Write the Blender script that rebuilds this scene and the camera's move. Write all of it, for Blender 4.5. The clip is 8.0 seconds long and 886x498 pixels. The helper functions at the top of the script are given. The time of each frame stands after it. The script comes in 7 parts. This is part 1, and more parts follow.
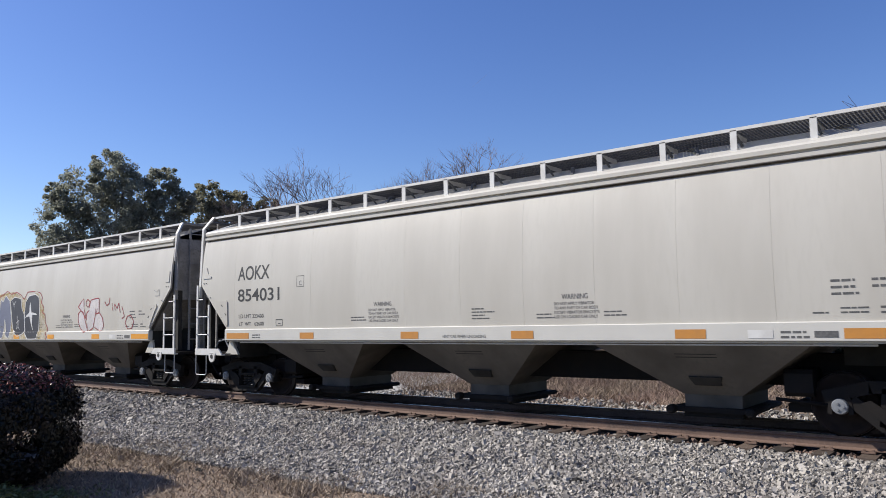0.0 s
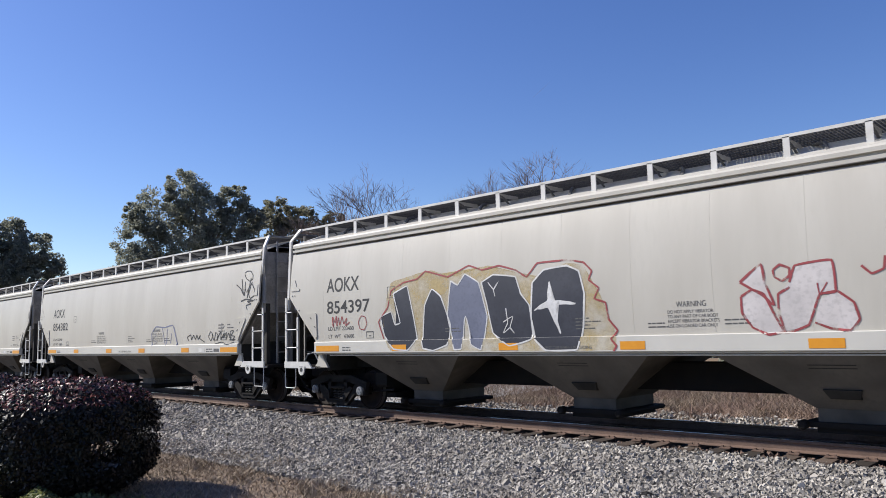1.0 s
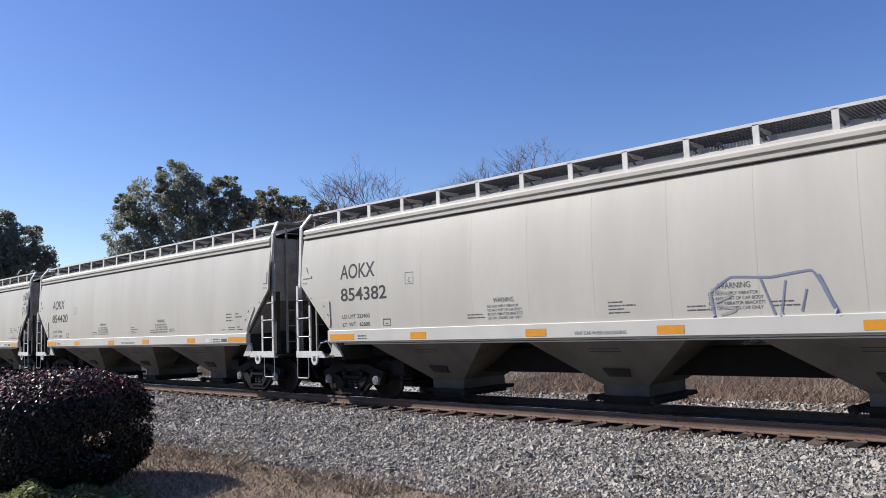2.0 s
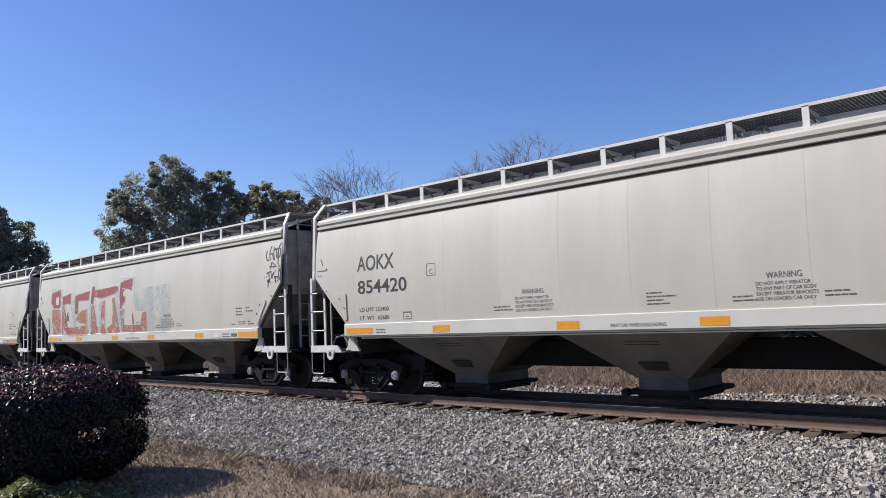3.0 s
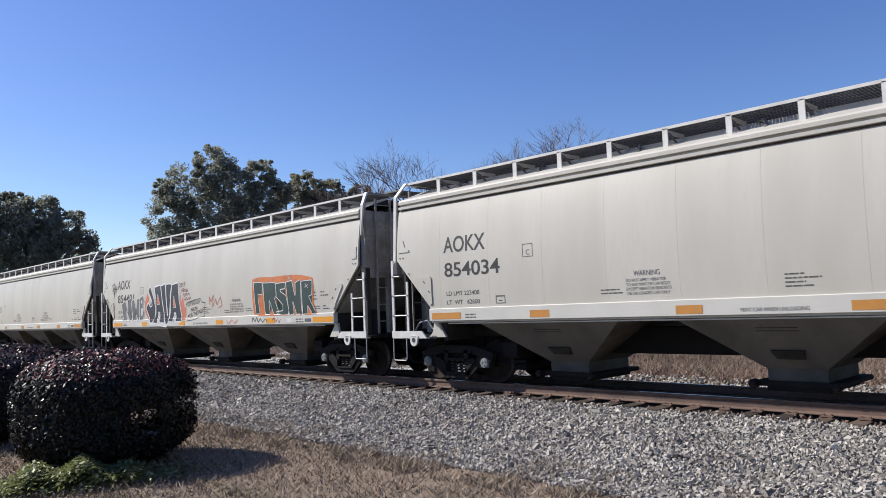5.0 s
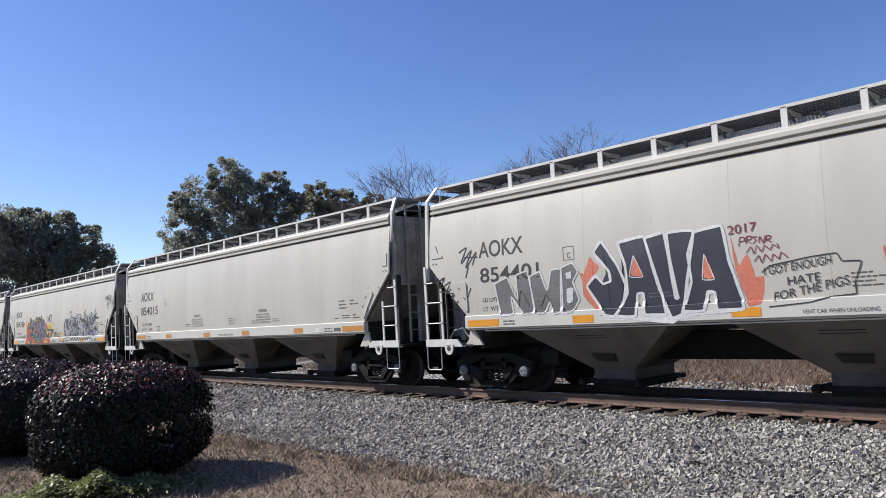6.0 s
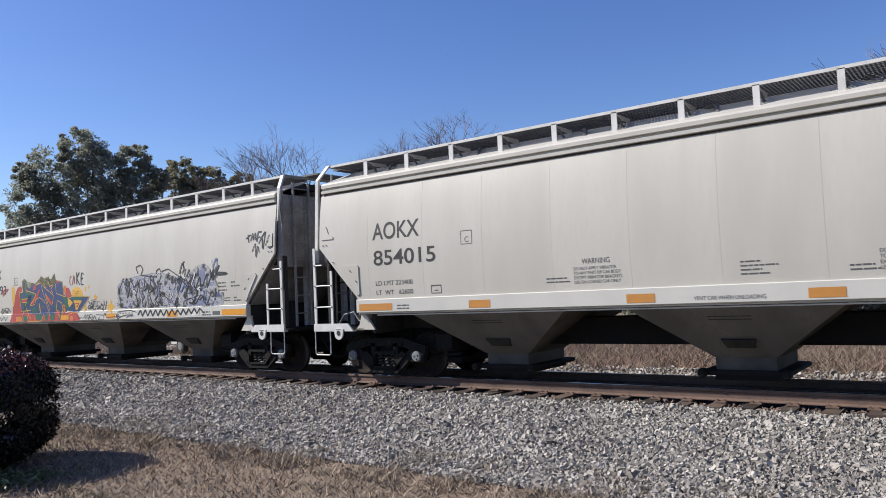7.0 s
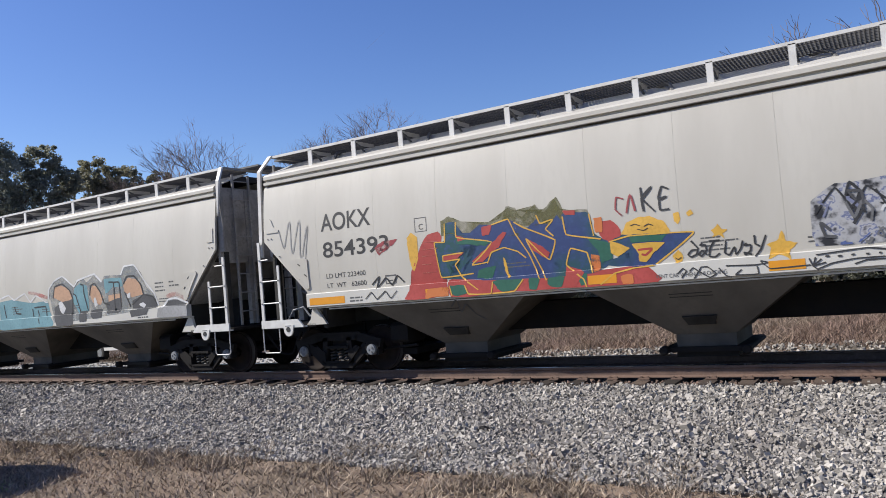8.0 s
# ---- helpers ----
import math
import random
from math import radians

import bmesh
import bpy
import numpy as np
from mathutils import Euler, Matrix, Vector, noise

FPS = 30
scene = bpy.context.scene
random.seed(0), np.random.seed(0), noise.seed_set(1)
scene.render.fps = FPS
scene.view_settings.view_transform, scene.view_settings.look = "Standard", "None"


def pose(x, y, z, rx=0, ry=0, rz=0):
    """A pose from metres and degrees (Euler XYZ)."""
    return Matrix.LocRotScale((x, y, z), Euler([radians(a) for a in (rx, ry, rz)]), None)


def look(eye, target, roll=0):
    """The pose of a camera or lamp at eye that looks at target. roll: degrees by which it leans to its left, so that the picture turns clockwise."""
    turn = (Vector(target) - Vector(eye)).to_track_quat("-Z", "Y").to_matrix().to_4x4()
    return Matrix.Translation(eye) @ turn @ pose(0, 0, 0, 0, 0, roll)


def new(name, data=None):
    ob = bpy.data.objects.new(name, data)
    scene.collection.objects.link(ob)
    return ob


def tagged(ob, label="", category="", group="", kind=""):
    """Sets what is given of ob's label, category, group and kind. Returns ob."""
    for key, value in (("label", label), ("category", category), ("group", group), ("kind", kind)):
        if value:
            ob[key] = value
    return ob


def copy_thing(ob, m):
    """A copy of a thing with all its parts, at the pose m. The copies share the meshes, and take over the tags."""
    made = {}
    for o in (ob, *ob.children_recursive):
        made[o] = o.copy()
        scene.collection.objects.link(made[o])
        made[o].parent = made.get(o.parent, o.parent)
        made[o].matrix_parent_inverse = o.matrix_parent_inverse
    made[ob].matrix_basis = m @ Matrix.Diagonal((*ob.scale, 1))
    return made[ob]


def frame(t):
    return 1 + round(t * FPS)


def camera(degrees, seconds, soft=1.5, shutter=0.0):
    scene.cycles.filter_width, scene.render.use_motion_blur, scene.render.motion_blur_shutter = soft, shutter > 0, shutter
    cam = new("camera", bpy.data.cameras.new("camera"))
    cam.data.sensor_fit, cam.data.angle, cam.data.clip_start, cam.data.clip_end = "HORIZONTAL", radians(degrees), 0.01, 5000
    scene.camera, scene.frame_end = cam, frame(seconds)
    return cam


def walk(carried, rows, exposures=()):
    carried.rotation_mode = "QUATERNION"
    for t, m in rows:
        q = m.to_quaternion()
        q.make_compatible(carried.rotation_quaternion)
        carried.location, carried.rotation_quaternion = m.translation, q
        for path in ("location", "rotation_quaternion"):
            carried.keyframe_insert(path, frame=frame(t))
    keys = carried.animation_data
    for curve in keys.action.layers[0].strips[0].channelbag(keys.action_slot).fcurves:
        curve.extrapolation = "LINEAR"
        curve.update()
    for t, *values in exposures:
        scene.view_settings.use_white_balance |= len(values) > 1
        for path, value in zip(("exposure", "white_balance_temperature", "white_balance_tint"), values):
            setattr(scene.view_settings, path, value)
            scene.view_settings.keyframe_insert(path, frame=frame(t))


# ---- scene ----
cam = camera(61.66, 8.0, soft=0.6, shutter=0.02)
PATH = [
    (0, -0.067, -0.006, 1.730, 95.68, 0.98, 38.62),
    (0.2, -0.060, -0.016, 1.734, 96.01, 1.11, 39.71),
    (0.5, -0.050, -0.032, 1.741, 96.38, 0.08, 40.63),
    (0.7, -0.036, -0.028, 1.741, 96.72, 0.81, 42.16),
    (1, -0.014, -0.023, 1.740, 96.65, 1.47, 43.67),
    (1.2, 0.000, -0.008, 1.733, 95.99, 1.40, 44.25),
    (1.5, 0.022, 0.015, 1.722, 96.01, 1.97, 44.34),
    (1.7, 0.016, 0.016, 1.722, 95.98, 1.88, 43.77),
    (2.8, -0.017, 0.018, 1.721, 95.25, 2.78, 42.52),
    (3, -0.023, 0.018, 1.721, 95.28, 2.40, 42.79),
    (3.2, -0.022, 0.023, 1.715, 95.11, 2.21, 42.46),
    (3.5, -0.021, 0.031, 1.705, 94.90, 2.72, 43.98),
    (3.7, -0.017, 0.014, 1.698, 94.47, 2.82, 44.33),
    (4, -0.010, -0.012, 1.688, 94.25, 2.41, 44.39),
    (4.2, -0.012, -0.019, 1.688, 93.98, 2.74, 45.12),
    (5.3, -0.021, -0.060, 1.687, 94.66, 2.11, 46.16),
    (5.5, -0.023, -0.067, 1.687, 94.62, 2.34, 46.65),
    (5.8, -0.005, -0.033, 1.694, 94.51, 2.88, 47.17),
    (6, 0.007, -0.010, 1.699, 95.12, 3.13, 47.00),
    (6.2, 0.009, 0.001, 1.701, 94.58, 1.39, 44.97),
    (6.5, 0.011, 0.017, 1.705, 94.13, 1.00, 41.08),
    (6.7, 0.023, 0.010, 1.711, 94.25, 1.24, 39.67),
    (7, 0.041, -0.001, 1.721, 93.39, 2.59, 37.07),
    (7.2, 0.049, 0.025, 1.708, 94.25, 3.75, 36.52),
    (7.5, 0.062, 0.065, 1.688, 94.42, 4.57, 33.63),
    (7.7, 0.063, 0.041, 1.686, 93.53, 4.91, 31.82),
    (8, 0.065, 0.005, 1.682, 92.48, 4.96, 31.64),
]
walk(cam, [(t, pose(x, y, z, rx, ry, rz)) for t, x, y, z, rx, ry, rz in PATH])

# the train: track centre line, car spacing and run
TRACK_Y, CAR_LEN, TRAIN_X0, TRAIN_V, TRAIN_A = 12.911, 18.544, -8.667, 19.439, -0.036
CARS = range(-1, 13)
SECONDS = 8.0

# ---- light ----
LIGHT_WAY = Vector((1.0, 0.55, -0.95)).normalized()
SUN_EL = math.asin(-LIGHT_WAY.z)
SUN_AZ = math.atan2(-LIGHT_WAY.x, -LIGHT_WAY.y)
world = bpy.data.worlds.new("sky")
scene.world = world
world.use_nodes = True
wn = world.node_tree.nodes
wbg = wn["Background"]
sky = wn.new("ShaderNodeTexSky")
sky.sky_type = "NISHITA"
sky.sun_disc = False
sky.sun_elevation = SUN_EL
sky.sun_rotation = SUN_AZ
sky.air_density, sky.dust_density, sky.ozone_density = 1.0, 0.4, 4.0
hsv = wn.new("ShaderNodeHueSaturation")
hsv.inputs["Hue"].default_value, hsv.inputs["Saturation"].default_value = 0.5165, 1.18
world.node_tree.links.new(sky.outputs[0], hsv.inputs["Color"])
world.node_tree.links.new(hsv.outputs[0], wbg.inputs[0])
wbg.inputs[1].default_value = 0.09
sun_data = bpy.data.lights.new("sun", "SUN")
sun_data.energy, sun_data.angle, sun_data.color = 4.4, radians(0.53), (1.0, 0.95, 0.87)
sun = new("sun", sun_data)
sun.matrix_world = look((0, 0, 60), Vector((0, 0, 60)) + LIGHT_WAY)
scene.view_settings.exposure = 0.67

# ---- materials ----


def material(name, colour, rough=0.6, metal=0.0, second=None, scale=4.0, amount=0.5, fine=None, bump=0.0, bump_scale=60.0, spec=0.5, per=None, stretch=(1, 1, 1)):
    """A Principled surface: two scales of noise between two colours, bump, and a spread from piece to piece."""
    m = bpy.data.materials.new(name)
    m.use_nodes = True
    nt, nodes = m.node_tree, m.node_tree.nodes
    b = nodes["Principled BSDF"]
    b.inputs["Roughness"].default_value, b.inputs["Metallic"].default_value = rough, metal
    b.inputs["Specular IOR Level"].default_value = spec
    co = nodes.new("ShaderNodeTexCoord")
    mp = nodes.new("ShaderNodeMapping")
    mp.inputs["Scale"].default_value = stretch
    nt.links.new(co.outputs["Object"], mp.inputs[0])
    col = nodes.new("ShaderNodeRGB")
    col.outputs[0].default_value = (*colour, 1)
    out = col.outputs[0]

    def mix(a, bcol, fac, low, high, kind="MIX"):
        r = nodes.new("ShaderNodeMapRange")
        r.inputs[1].default_value, r.inputs[2].default_value, r.inputs[4].default_value = low, high, amount
        nt.links.new(fac, r.inputs[0])
        x = nodes.new("ShaderNodeMix")
        x.data_type, x.blend_type = "RGBA", kind
        nt.links.new(r.outputs[0], x.inputs[0])
        nt.links.new(a, x.inputs[6])
        x.inputs[7].default_value = (*bcol, 1)
        return x.outputs[2]

    def noise_at(s, detail=6):
        n = nodes.new("ShaderNodeTexNoise")
        n.inputs["Scale"].default_value, n.inputs["Detail"].default_value = s, detail
        nt.links.new(mp.outputs[0], n.inputs["Vector"])
        return n.outputs[0]
    if second:
        out = mix(out, second, noise_at(scale), 0.42, 0.66)
    if fine:
        out = mix(out, fine, noise_at(scale * 11), 0.48, 0.7)
    if per:
        src = nodes.new("ShaderNodeObjectInfo").outputs["Random"] if per == "object" else nodes.new("ShaderNodeNewGeometry").outputs["Random Per Island"]
        h = nodes.new("ShaderNodeHueSaturation")
        r = nodes.new("ShaderNodeMapRange")
        r.inputs[3].default_value, r.inputs[4].default_value = 0.32, 1.6
        nt.links.new(src, r.inputs[0])
        nt.links.new(r.outputs[0], h.inputs["Value"])
        nt.links.new(out, h.inputs["Color"])
        out = h.outputs[0]
    nt.links.new(out, b.inputs["Base Color"])
    if bump:
        bp = nodes.new("ShaderNodeBump")
        bp.inputs["Strength"].default_value, bp.inputs["Distance"].default_value = bump, 0.02
        nt.links.new(noise_at(bump_scale), bp.inputs["Height"])
        nt.links.new(bp.outputs[0], b.inputs["Normal"])
    return m


M_PAINT = material("grey_white_car_paint", (0.482, 0.46, 0.409), 0.45, second=(0.387, 0.361, 0.314), scale=0.8, amount=0.5, fine=(0.442, 0.42, 0.369), bump=0.16, bump_scale=1.6, stretch=(1.6, 1, 0.35))
M_SILL = material("white_sill_paint", (0.511, 0.496, 0.453), 0.45, second=(0.409, 0.398, 0.365), scale=1.2, amount=0.4, fine=(0.482, 0.474, 0.453))
# dirty car paint, darkened further for the shade between the cars
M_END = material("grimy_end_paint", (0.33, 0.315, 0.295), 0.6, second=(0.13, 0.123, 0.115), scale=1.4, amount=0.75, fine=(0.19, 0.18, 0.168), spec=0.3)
# dusty paint, made darker to carry the shade under the car
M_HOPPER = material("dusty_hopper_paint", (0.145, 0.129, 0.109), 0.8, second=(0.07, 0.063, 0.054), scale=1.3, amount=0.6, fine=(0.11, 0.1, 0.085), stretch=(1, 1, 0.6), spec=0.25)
# grimy steel, near black where it also stands for shade at the car ends
M_GRIME_SHADE = material("black_grime_steel", (0.04, 0.038, 0.035), 0.75, second=(0.0131, 0.0124, 0.0117), scale=2, amount=0.8, spec=0.3)
M_GRATE = material("weathered_grating", (0.12, 0.118, 0.115), 0.6, second=(0.07, 0.068, 0.066), scale=3, amount=0.6)
M_RUSTSTONE = material("rust_stained_stone", (0.117, 0.0766, 0.0584), 0.95, second=(0.073, 0.0511, 0.0401), scale=2, amount=0.7, per="island")
# grime of the throats, and the shade on the slope sheets put into colour
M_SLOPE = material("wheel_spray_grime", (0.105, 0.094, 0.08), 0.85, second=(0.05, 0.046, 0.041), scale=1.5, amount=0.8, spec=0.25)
M_WHITE = material("white_ladder_paint", (0.584, 0.577, 0.555), 0.45, second=(0.402, 0.387, 0.358), scale=5, amount=0.45)
M_TRUCK = material("black_truck_iron", (0.012, 0.0115, 0.012), 0.75, second=(0.0175, 0.0146, 0.0131), scale=4, amount=0.7, bump=0.2, spec=0.14)
M_DARK = material("dark_grating_steel", (0.0949, 0.0949, 0.0949), 0.6, second=(0.146, 0.142, 0.139), scale=6)
M_SPRING = material("worn_spring_steel", (0.0365, 0.0343, 0.0321), 0.65, second=(0.0146, 0.0139, 0.0131), scale=9)
M_WHEEL = material("rusty_wheel_steel", (0.0219, 0.0153, 0.0131), 0.85, 0.0, second=(0.00876, 0.0073, 0.00657), scale=7, amount=0.7, spec=0.2)
M_CAP = material("grey_bearing_cap", (0.17, 0.18, 0.195), 0.55, second=(0.11, 0.12, 0.13), scale=20)
M_TREAD = material("bright_wheel_tread", (0.16, 0.15, 0.145), 0.45, 0.6)
M_ORANGE = material("orange_reflective_tape", (0.62, 0.263, 0.0146), 0.4, second=(0.547, 0.212, 0.0146), scale=9)
M_TAPE = material("faded_orange_tape", (0.453, 0.197, 0.0365), 0.5, second=(0.365, 0.168, 0.0438), scale=9)
M_BLACK = material("black_lettering", (0.0182, 0.0182, 0.0204), 0.6, second=(0.0438, 0.0438, 0.0438), scale=14, amount=0.5)
M_SMALL = material("grey_small_lettering", (0.073, 0.073, 0.073), 0.6, second=(0.146, 0.146, 0.142), scale=20)
M_RAIL = material("rusty_rail", (0.124, 0.0766, 0.0569), 0.8, 0.0, second=(0.073, 0.0474, 0.0365), scale=3, amount=0.8, fine=(0.153, 0.102, 0.0803))
M_RAILTOP = material("polished_rail_head", (0.45, 0.44, 0.43), 0.22, 1.0)
M_TIE = material("creosoted_tie", (0.0548, 0.0365, 0.0277), 0.85, second=(0.073, 0.0548, 0.0423), scale=4, amount=0.7, bump=0.4, per="object")
M_STONE = material("grey_ballast_stone", (0.292, 0.27, 0.241), 0.9, second=(0.175, 0.153, 0.135), scale=0.9, amount=0.6, bump=0.3, bump_scale=40, per="island")
# far darker than the stones: the shade in their gaps is painted here
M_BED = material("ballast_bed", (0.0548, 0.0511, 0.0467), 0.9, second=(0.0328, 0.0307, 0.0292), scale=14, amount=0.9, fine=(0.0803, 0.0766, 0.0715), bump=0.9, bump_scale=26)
M_EARTH = material("dry_lawn_earth", (0.175, 0.124, 0.0876), 0.95, second=(0.117, 0.0876, 0.0584), scale=0.7, amount=0.8, fine=(0.197, 0.146, 0.102), bump=0.6, bump_scale=14)
M_STRAW = material("dry_grass_blade", (0.285, 0.225, 0.168), 0.9, second=(0.19, 0.15, 0.105), scale=1.2, amount=0.7, per="island")
M_GREEN_GRASS = material("green_grass_blade", (0.073, 0.0876, 0.0256), 0.8, second=(0.124, 0.0949, 0.0438), scale=1.0, amount=0.7, per="island")
M_BRUSH = material("brown_dead_brush", (0.197, 0.135, 0.106), 0.95, second=(0.241, 0.193, 0.142), scale=0.5, amount=0.9, per="island")
M_PHOTINIA = material("dark_shrub_leaf", (0.015, 0.017, 0.013), 0.36, second=(0.03, 0.017, 0.017), scale=2.0, amount=0.7, per="island", spec=0.18)
M_REDTIP = material("red_shrub_leaf", (0.21, 0.06, 0.052), 0.42, second=(0.0803, 0.0365, 0.0328), scale=3.0, per="island")
M_WEED = material("bright_weed_leaf", (0.21, 0.23, 0.1), 0.5, second=(0.13, 0.145, 0.06), scale=3.0, per="island")
M_LEAF = material("evergreen_leaf", (0.24, 0.25, 0.205), 0.65, second=(0.15, 0.16, 0.125), scale=0.3, amount=0.8, per="island")
M_LEAF_OLIVE = material("olive_brown_leaf", (0.24, 0.225, 0.165), 0.65, second=(0.17, 0.165, 0.11), scale=0.3, amount=0.8, per="island")


def let_light_through(m, colour, share):
    """Leaves pass part of the light that falls on their other side."""
    nt, nodes = m.node_tree, m.node_tree.nodes
    tr = nodes.new("ShaderNodeBsdfTranslucent")
    tr.inputs["Color"].default_value = (*colour, 1)
    mx = nodes.new("ShaderNodeMixShader")
    mx.inputs[0].default_value = share
    nt.links.new(nodes["Principled BSDF"].outputs[0], mx.inputs[1])
    nt.links.new(tr.outputs[0], mx.inputs[2])
    nt.links.new(mx.outputs[0], nodes["Material Output"].inputs["Surface"])


let_light_through(M_LEAF, (0.28, 0.29, 0.23), 0.55)
let_light_through(M_LEAF_OLIVE, (0.26, 0.25, 0.16), 0.42)
let_light_through(M_WEED, (0.19, 0.21, 0.075), 0.3)
M_BARK = material("grey_brown_bark", (0.2, 0.15, 0.13), 0.9, second=(0.13, 0.1, 0.09), scale=3, amount=0.8)

# ---- mesh helpers ----


class Geo:
    """Vertices and faces of one mesh in the making."""

    def __init__(self):
        self.v, self.f = [], []

    def add(self, verts, faces):
        n = len(self.v)
        self.v += [tuple(p) for p in verts]
        self.f += [tuple(i + n for i in f) for f in faces]
        return self

    def hexa(self, p):
        return self.add(p, [(0, 3, 2, 1), (4, 5, 6, 7), (0, 1, 5, 4), (1, 2, 6, 5), (2, 3, 7, 6), (3, 0, 4, 7)])

    def box(self, x0, x1, y0, y1, z0, z1, c=0.0):
        if not c:
            return self.hexa([(x0, y0, z0), (x1, y0, z0), (x1, y1, z0), (x0, y1, z0), (x0, y0, z1), (x1, y0, z1), (x1, y1, z1), (x0, y1, z1)])
        # chamfered along the long edges of x
        ring = [(y0 + c, z0), (y1 - c, z0), (y1, z0 + c), (y1, z1 - c), (y1 - c, z1), (y0 + c, z1), (y0, z1 - c), (y0, z0 + c)]
        return self.prism_x(ring, x0, x1)

    def prism_x(self, ring, x0, x1):
        n = len(ring)
        v = [(x0, y, z) for y, z in ring] + [(x1, y, z) for y, z in ring]
        return self.add(v, [tuple(range(n))[::-1], tuple(range(n, 2 * n))] + [(i, (i + 1) % n, (i + 1) % n + n, i + n) for i in range(n)])

    def prism_y(self, ring, y0, y1):
        n = len(ring)
        v = [(x, y0, z) for x, z in ring] + [(x, y1, z) for x, z in ring]
        return self.add(v, [tuple(range(n)), tuple(range(n, 2 * n))[::-1]] + [(i, i + n, (i + 1) % n + n, (i + 1) % n) for i in range(n)])

    def tube(self, path, r, n=6, r2=None):
        path = [Vector(p) for p in path]
        last = None
        base = len(self.v)
        for i, p in enumerate(path):
            d = (path[min(i + 1, len(path) - 1)] - path[max(i - 1, 0)]).normalized()
            a = last if last is not None else (Vector((0, 0, 1)) if abs(d.z) < 0.9 else Vector((1, 0, 0)))
            s = d.cross(a).normalized()
            last = s.cross(d).normalized()
            k = i / max(1, len(path) - 1)
            rr = r if r2 is None else r * (1 - k) + r2 * k
            self.v += [tuple(p + rr * (math.cos(2 * math.pi * j / n) * s + math.sin(2 * math.pi * j / n) * last)) for j in range(n)]
        for i in range(len(path) - 1):
            for j in range(n):
                a, b = base + i * n + j, base + i * n + (j + 1) % n
                self.f.append((a, b, b + n, a + n))
        self.f.append(tuple(base + j for j in range(n))[::-1])
        self.f.append(tuple(base + (len(path) - 1) * n + j for j in range(n)))
        return self

    def disc_y(self, cx, cz, profile, n=28, caps=True):
        """A turned body about an axis along y: profile rows of (y, radius)."""
        base = len(self.v)
        for y, r in profile:
            self.v += [(cx + r * math.cos(2 * math.pi * j / n), y, cz + r * math.sin(2 * math.pi * j / n)) for j in range(n)]
        for i in range(len(profile) - 1):
            for j in range(n):
                a, b = base + i * n + j, base + i * n + (j + 1) % n
                self.f.append((a, b, b + n, a + n))
        if caps:
            self.f.append(tuple(base + j for j in range(n)))
            self.f.append(tuple(base + (len(profile) - 1) * n + j for j in range(n))[::-1])
        return self


def mesh_of(name, g, mat, smooth=False):
    me = bpy.data.meshes.new(name)
    me.from_pydata(g.v, [], g.f)
    me.materials.append(mat)
    if smooth:
        me.shade_smooth()
    me.update()
    return me


def part(name, g, mat, parent=None, label="", smooth=False):
    ob = new(name, mesh_of(name, g, mat, smooth))
    ob.parent = parent
    return tagged(ob, label)


def soup(name, verts, per, mat):
    """One object of many small alike faces, from an array of n x per vertices."""
    n = len(verts)
    me = bpy.data.meshes.new(name)
    me.vertices.add(n * per)
    me.vertices.foreach_set("co", verts.reshape(-1).astype(np.float32))
    me.loops.add(n * per)
    me.loops.foreach_set("vertex_index", np.arange(n * per, dtype=np.int32))
    me.polygons.add(n)
    me.polygons.foreach_set("loop_start", np.arange(0, n * per, per, dtype=np.int32))
    me.polygons.foreach_set("loop_total", np.full(n, per, dtype=np.int32))
    me.materials.append(mat)
    me.update(calc_edges=True)
    return new(name, me)


rng = np.random.default_rng(7)


def leaves(centres, size, upright=0.0, narrow=0.5):
    """Diamond leaves of random turn at the centres."""
    n = len(centres)
    d = rng.normal(size=(n, 3))
    d[:, 2] += upright
    d /= np.linalg.norm(d, axis=1)[:, None]
    e = np.cross(d, rng.normal(size=(n, 3)))
    e /= np.linalg.norm(e, axis=1)[:, None]
    s = size * rng.uniform(0.6, 1.4, n)[:, None]
    return np.stack([centres - d * s, centres + e * s * narrow, centres + d * s, centres - e * s * narrow], 1)

# ---- ground and track ----


def skin_leaves(centres, normals, size, loose=0.5, narrow=0.5):
    """Diamond leaves that face outwards from a clipped skin, each a little askew."""
    n = len(centres)
    a = normals + loose * rng.normal(size=(n, 3))
    a /= np.linalg.norm(a, axis=1)[:, None]
    d = np.cross(a, rng.normal(size=(n, 3)))
    d /= np.linalg.norm(d, axis=1)[:, None]
    e = np.cross(a, d)
    s = size * rng.uniform(0.6, 1.4, n)[:, None]
    return np.stack([centres - d * s, centres + e * s * narrow, centres + d * s, centres - e * s * narrow], 1)


def ground_z(y):
    """Height of the ground across the track: lawn, ballast shoulder, bed, and the field behind."""
    return float(np.interp(y - TRACK_Y, [-60, -30, -12.9, -11.4, -10.3, -4.9, -4.6, -1.5, -1.2, 1.2, 1.6, 4.2, 6.5, 9, 40, 200, 2500], [0.15, 0.12, 0.1, -0.2, -0.72, -0.76, -0.72, -0.3, -0.285, -0.285, -0.33, -0.72, -0.6, -0.55, 0.1, 0.4, 0.4]))


def sheet(name, xs, ys, mat, rough=0.0, lift=0.0):
    g = Geo()
    for y in ys:
        for x in xs:
            g.v.append((x, y, ground_z(y) + lift + rough * noise.noise(Vector((x * 0.6, y * 0.6, 0)))))
    w = len(xs)
    g.f = [(j * w + i, j * w + i + 1, (j + 1) * w + i + 1, (j + 1) * w + i) for j in range(len(ys) - 1) for i in range(w - 1)]
    return part(name, g, mat, smooth=True)


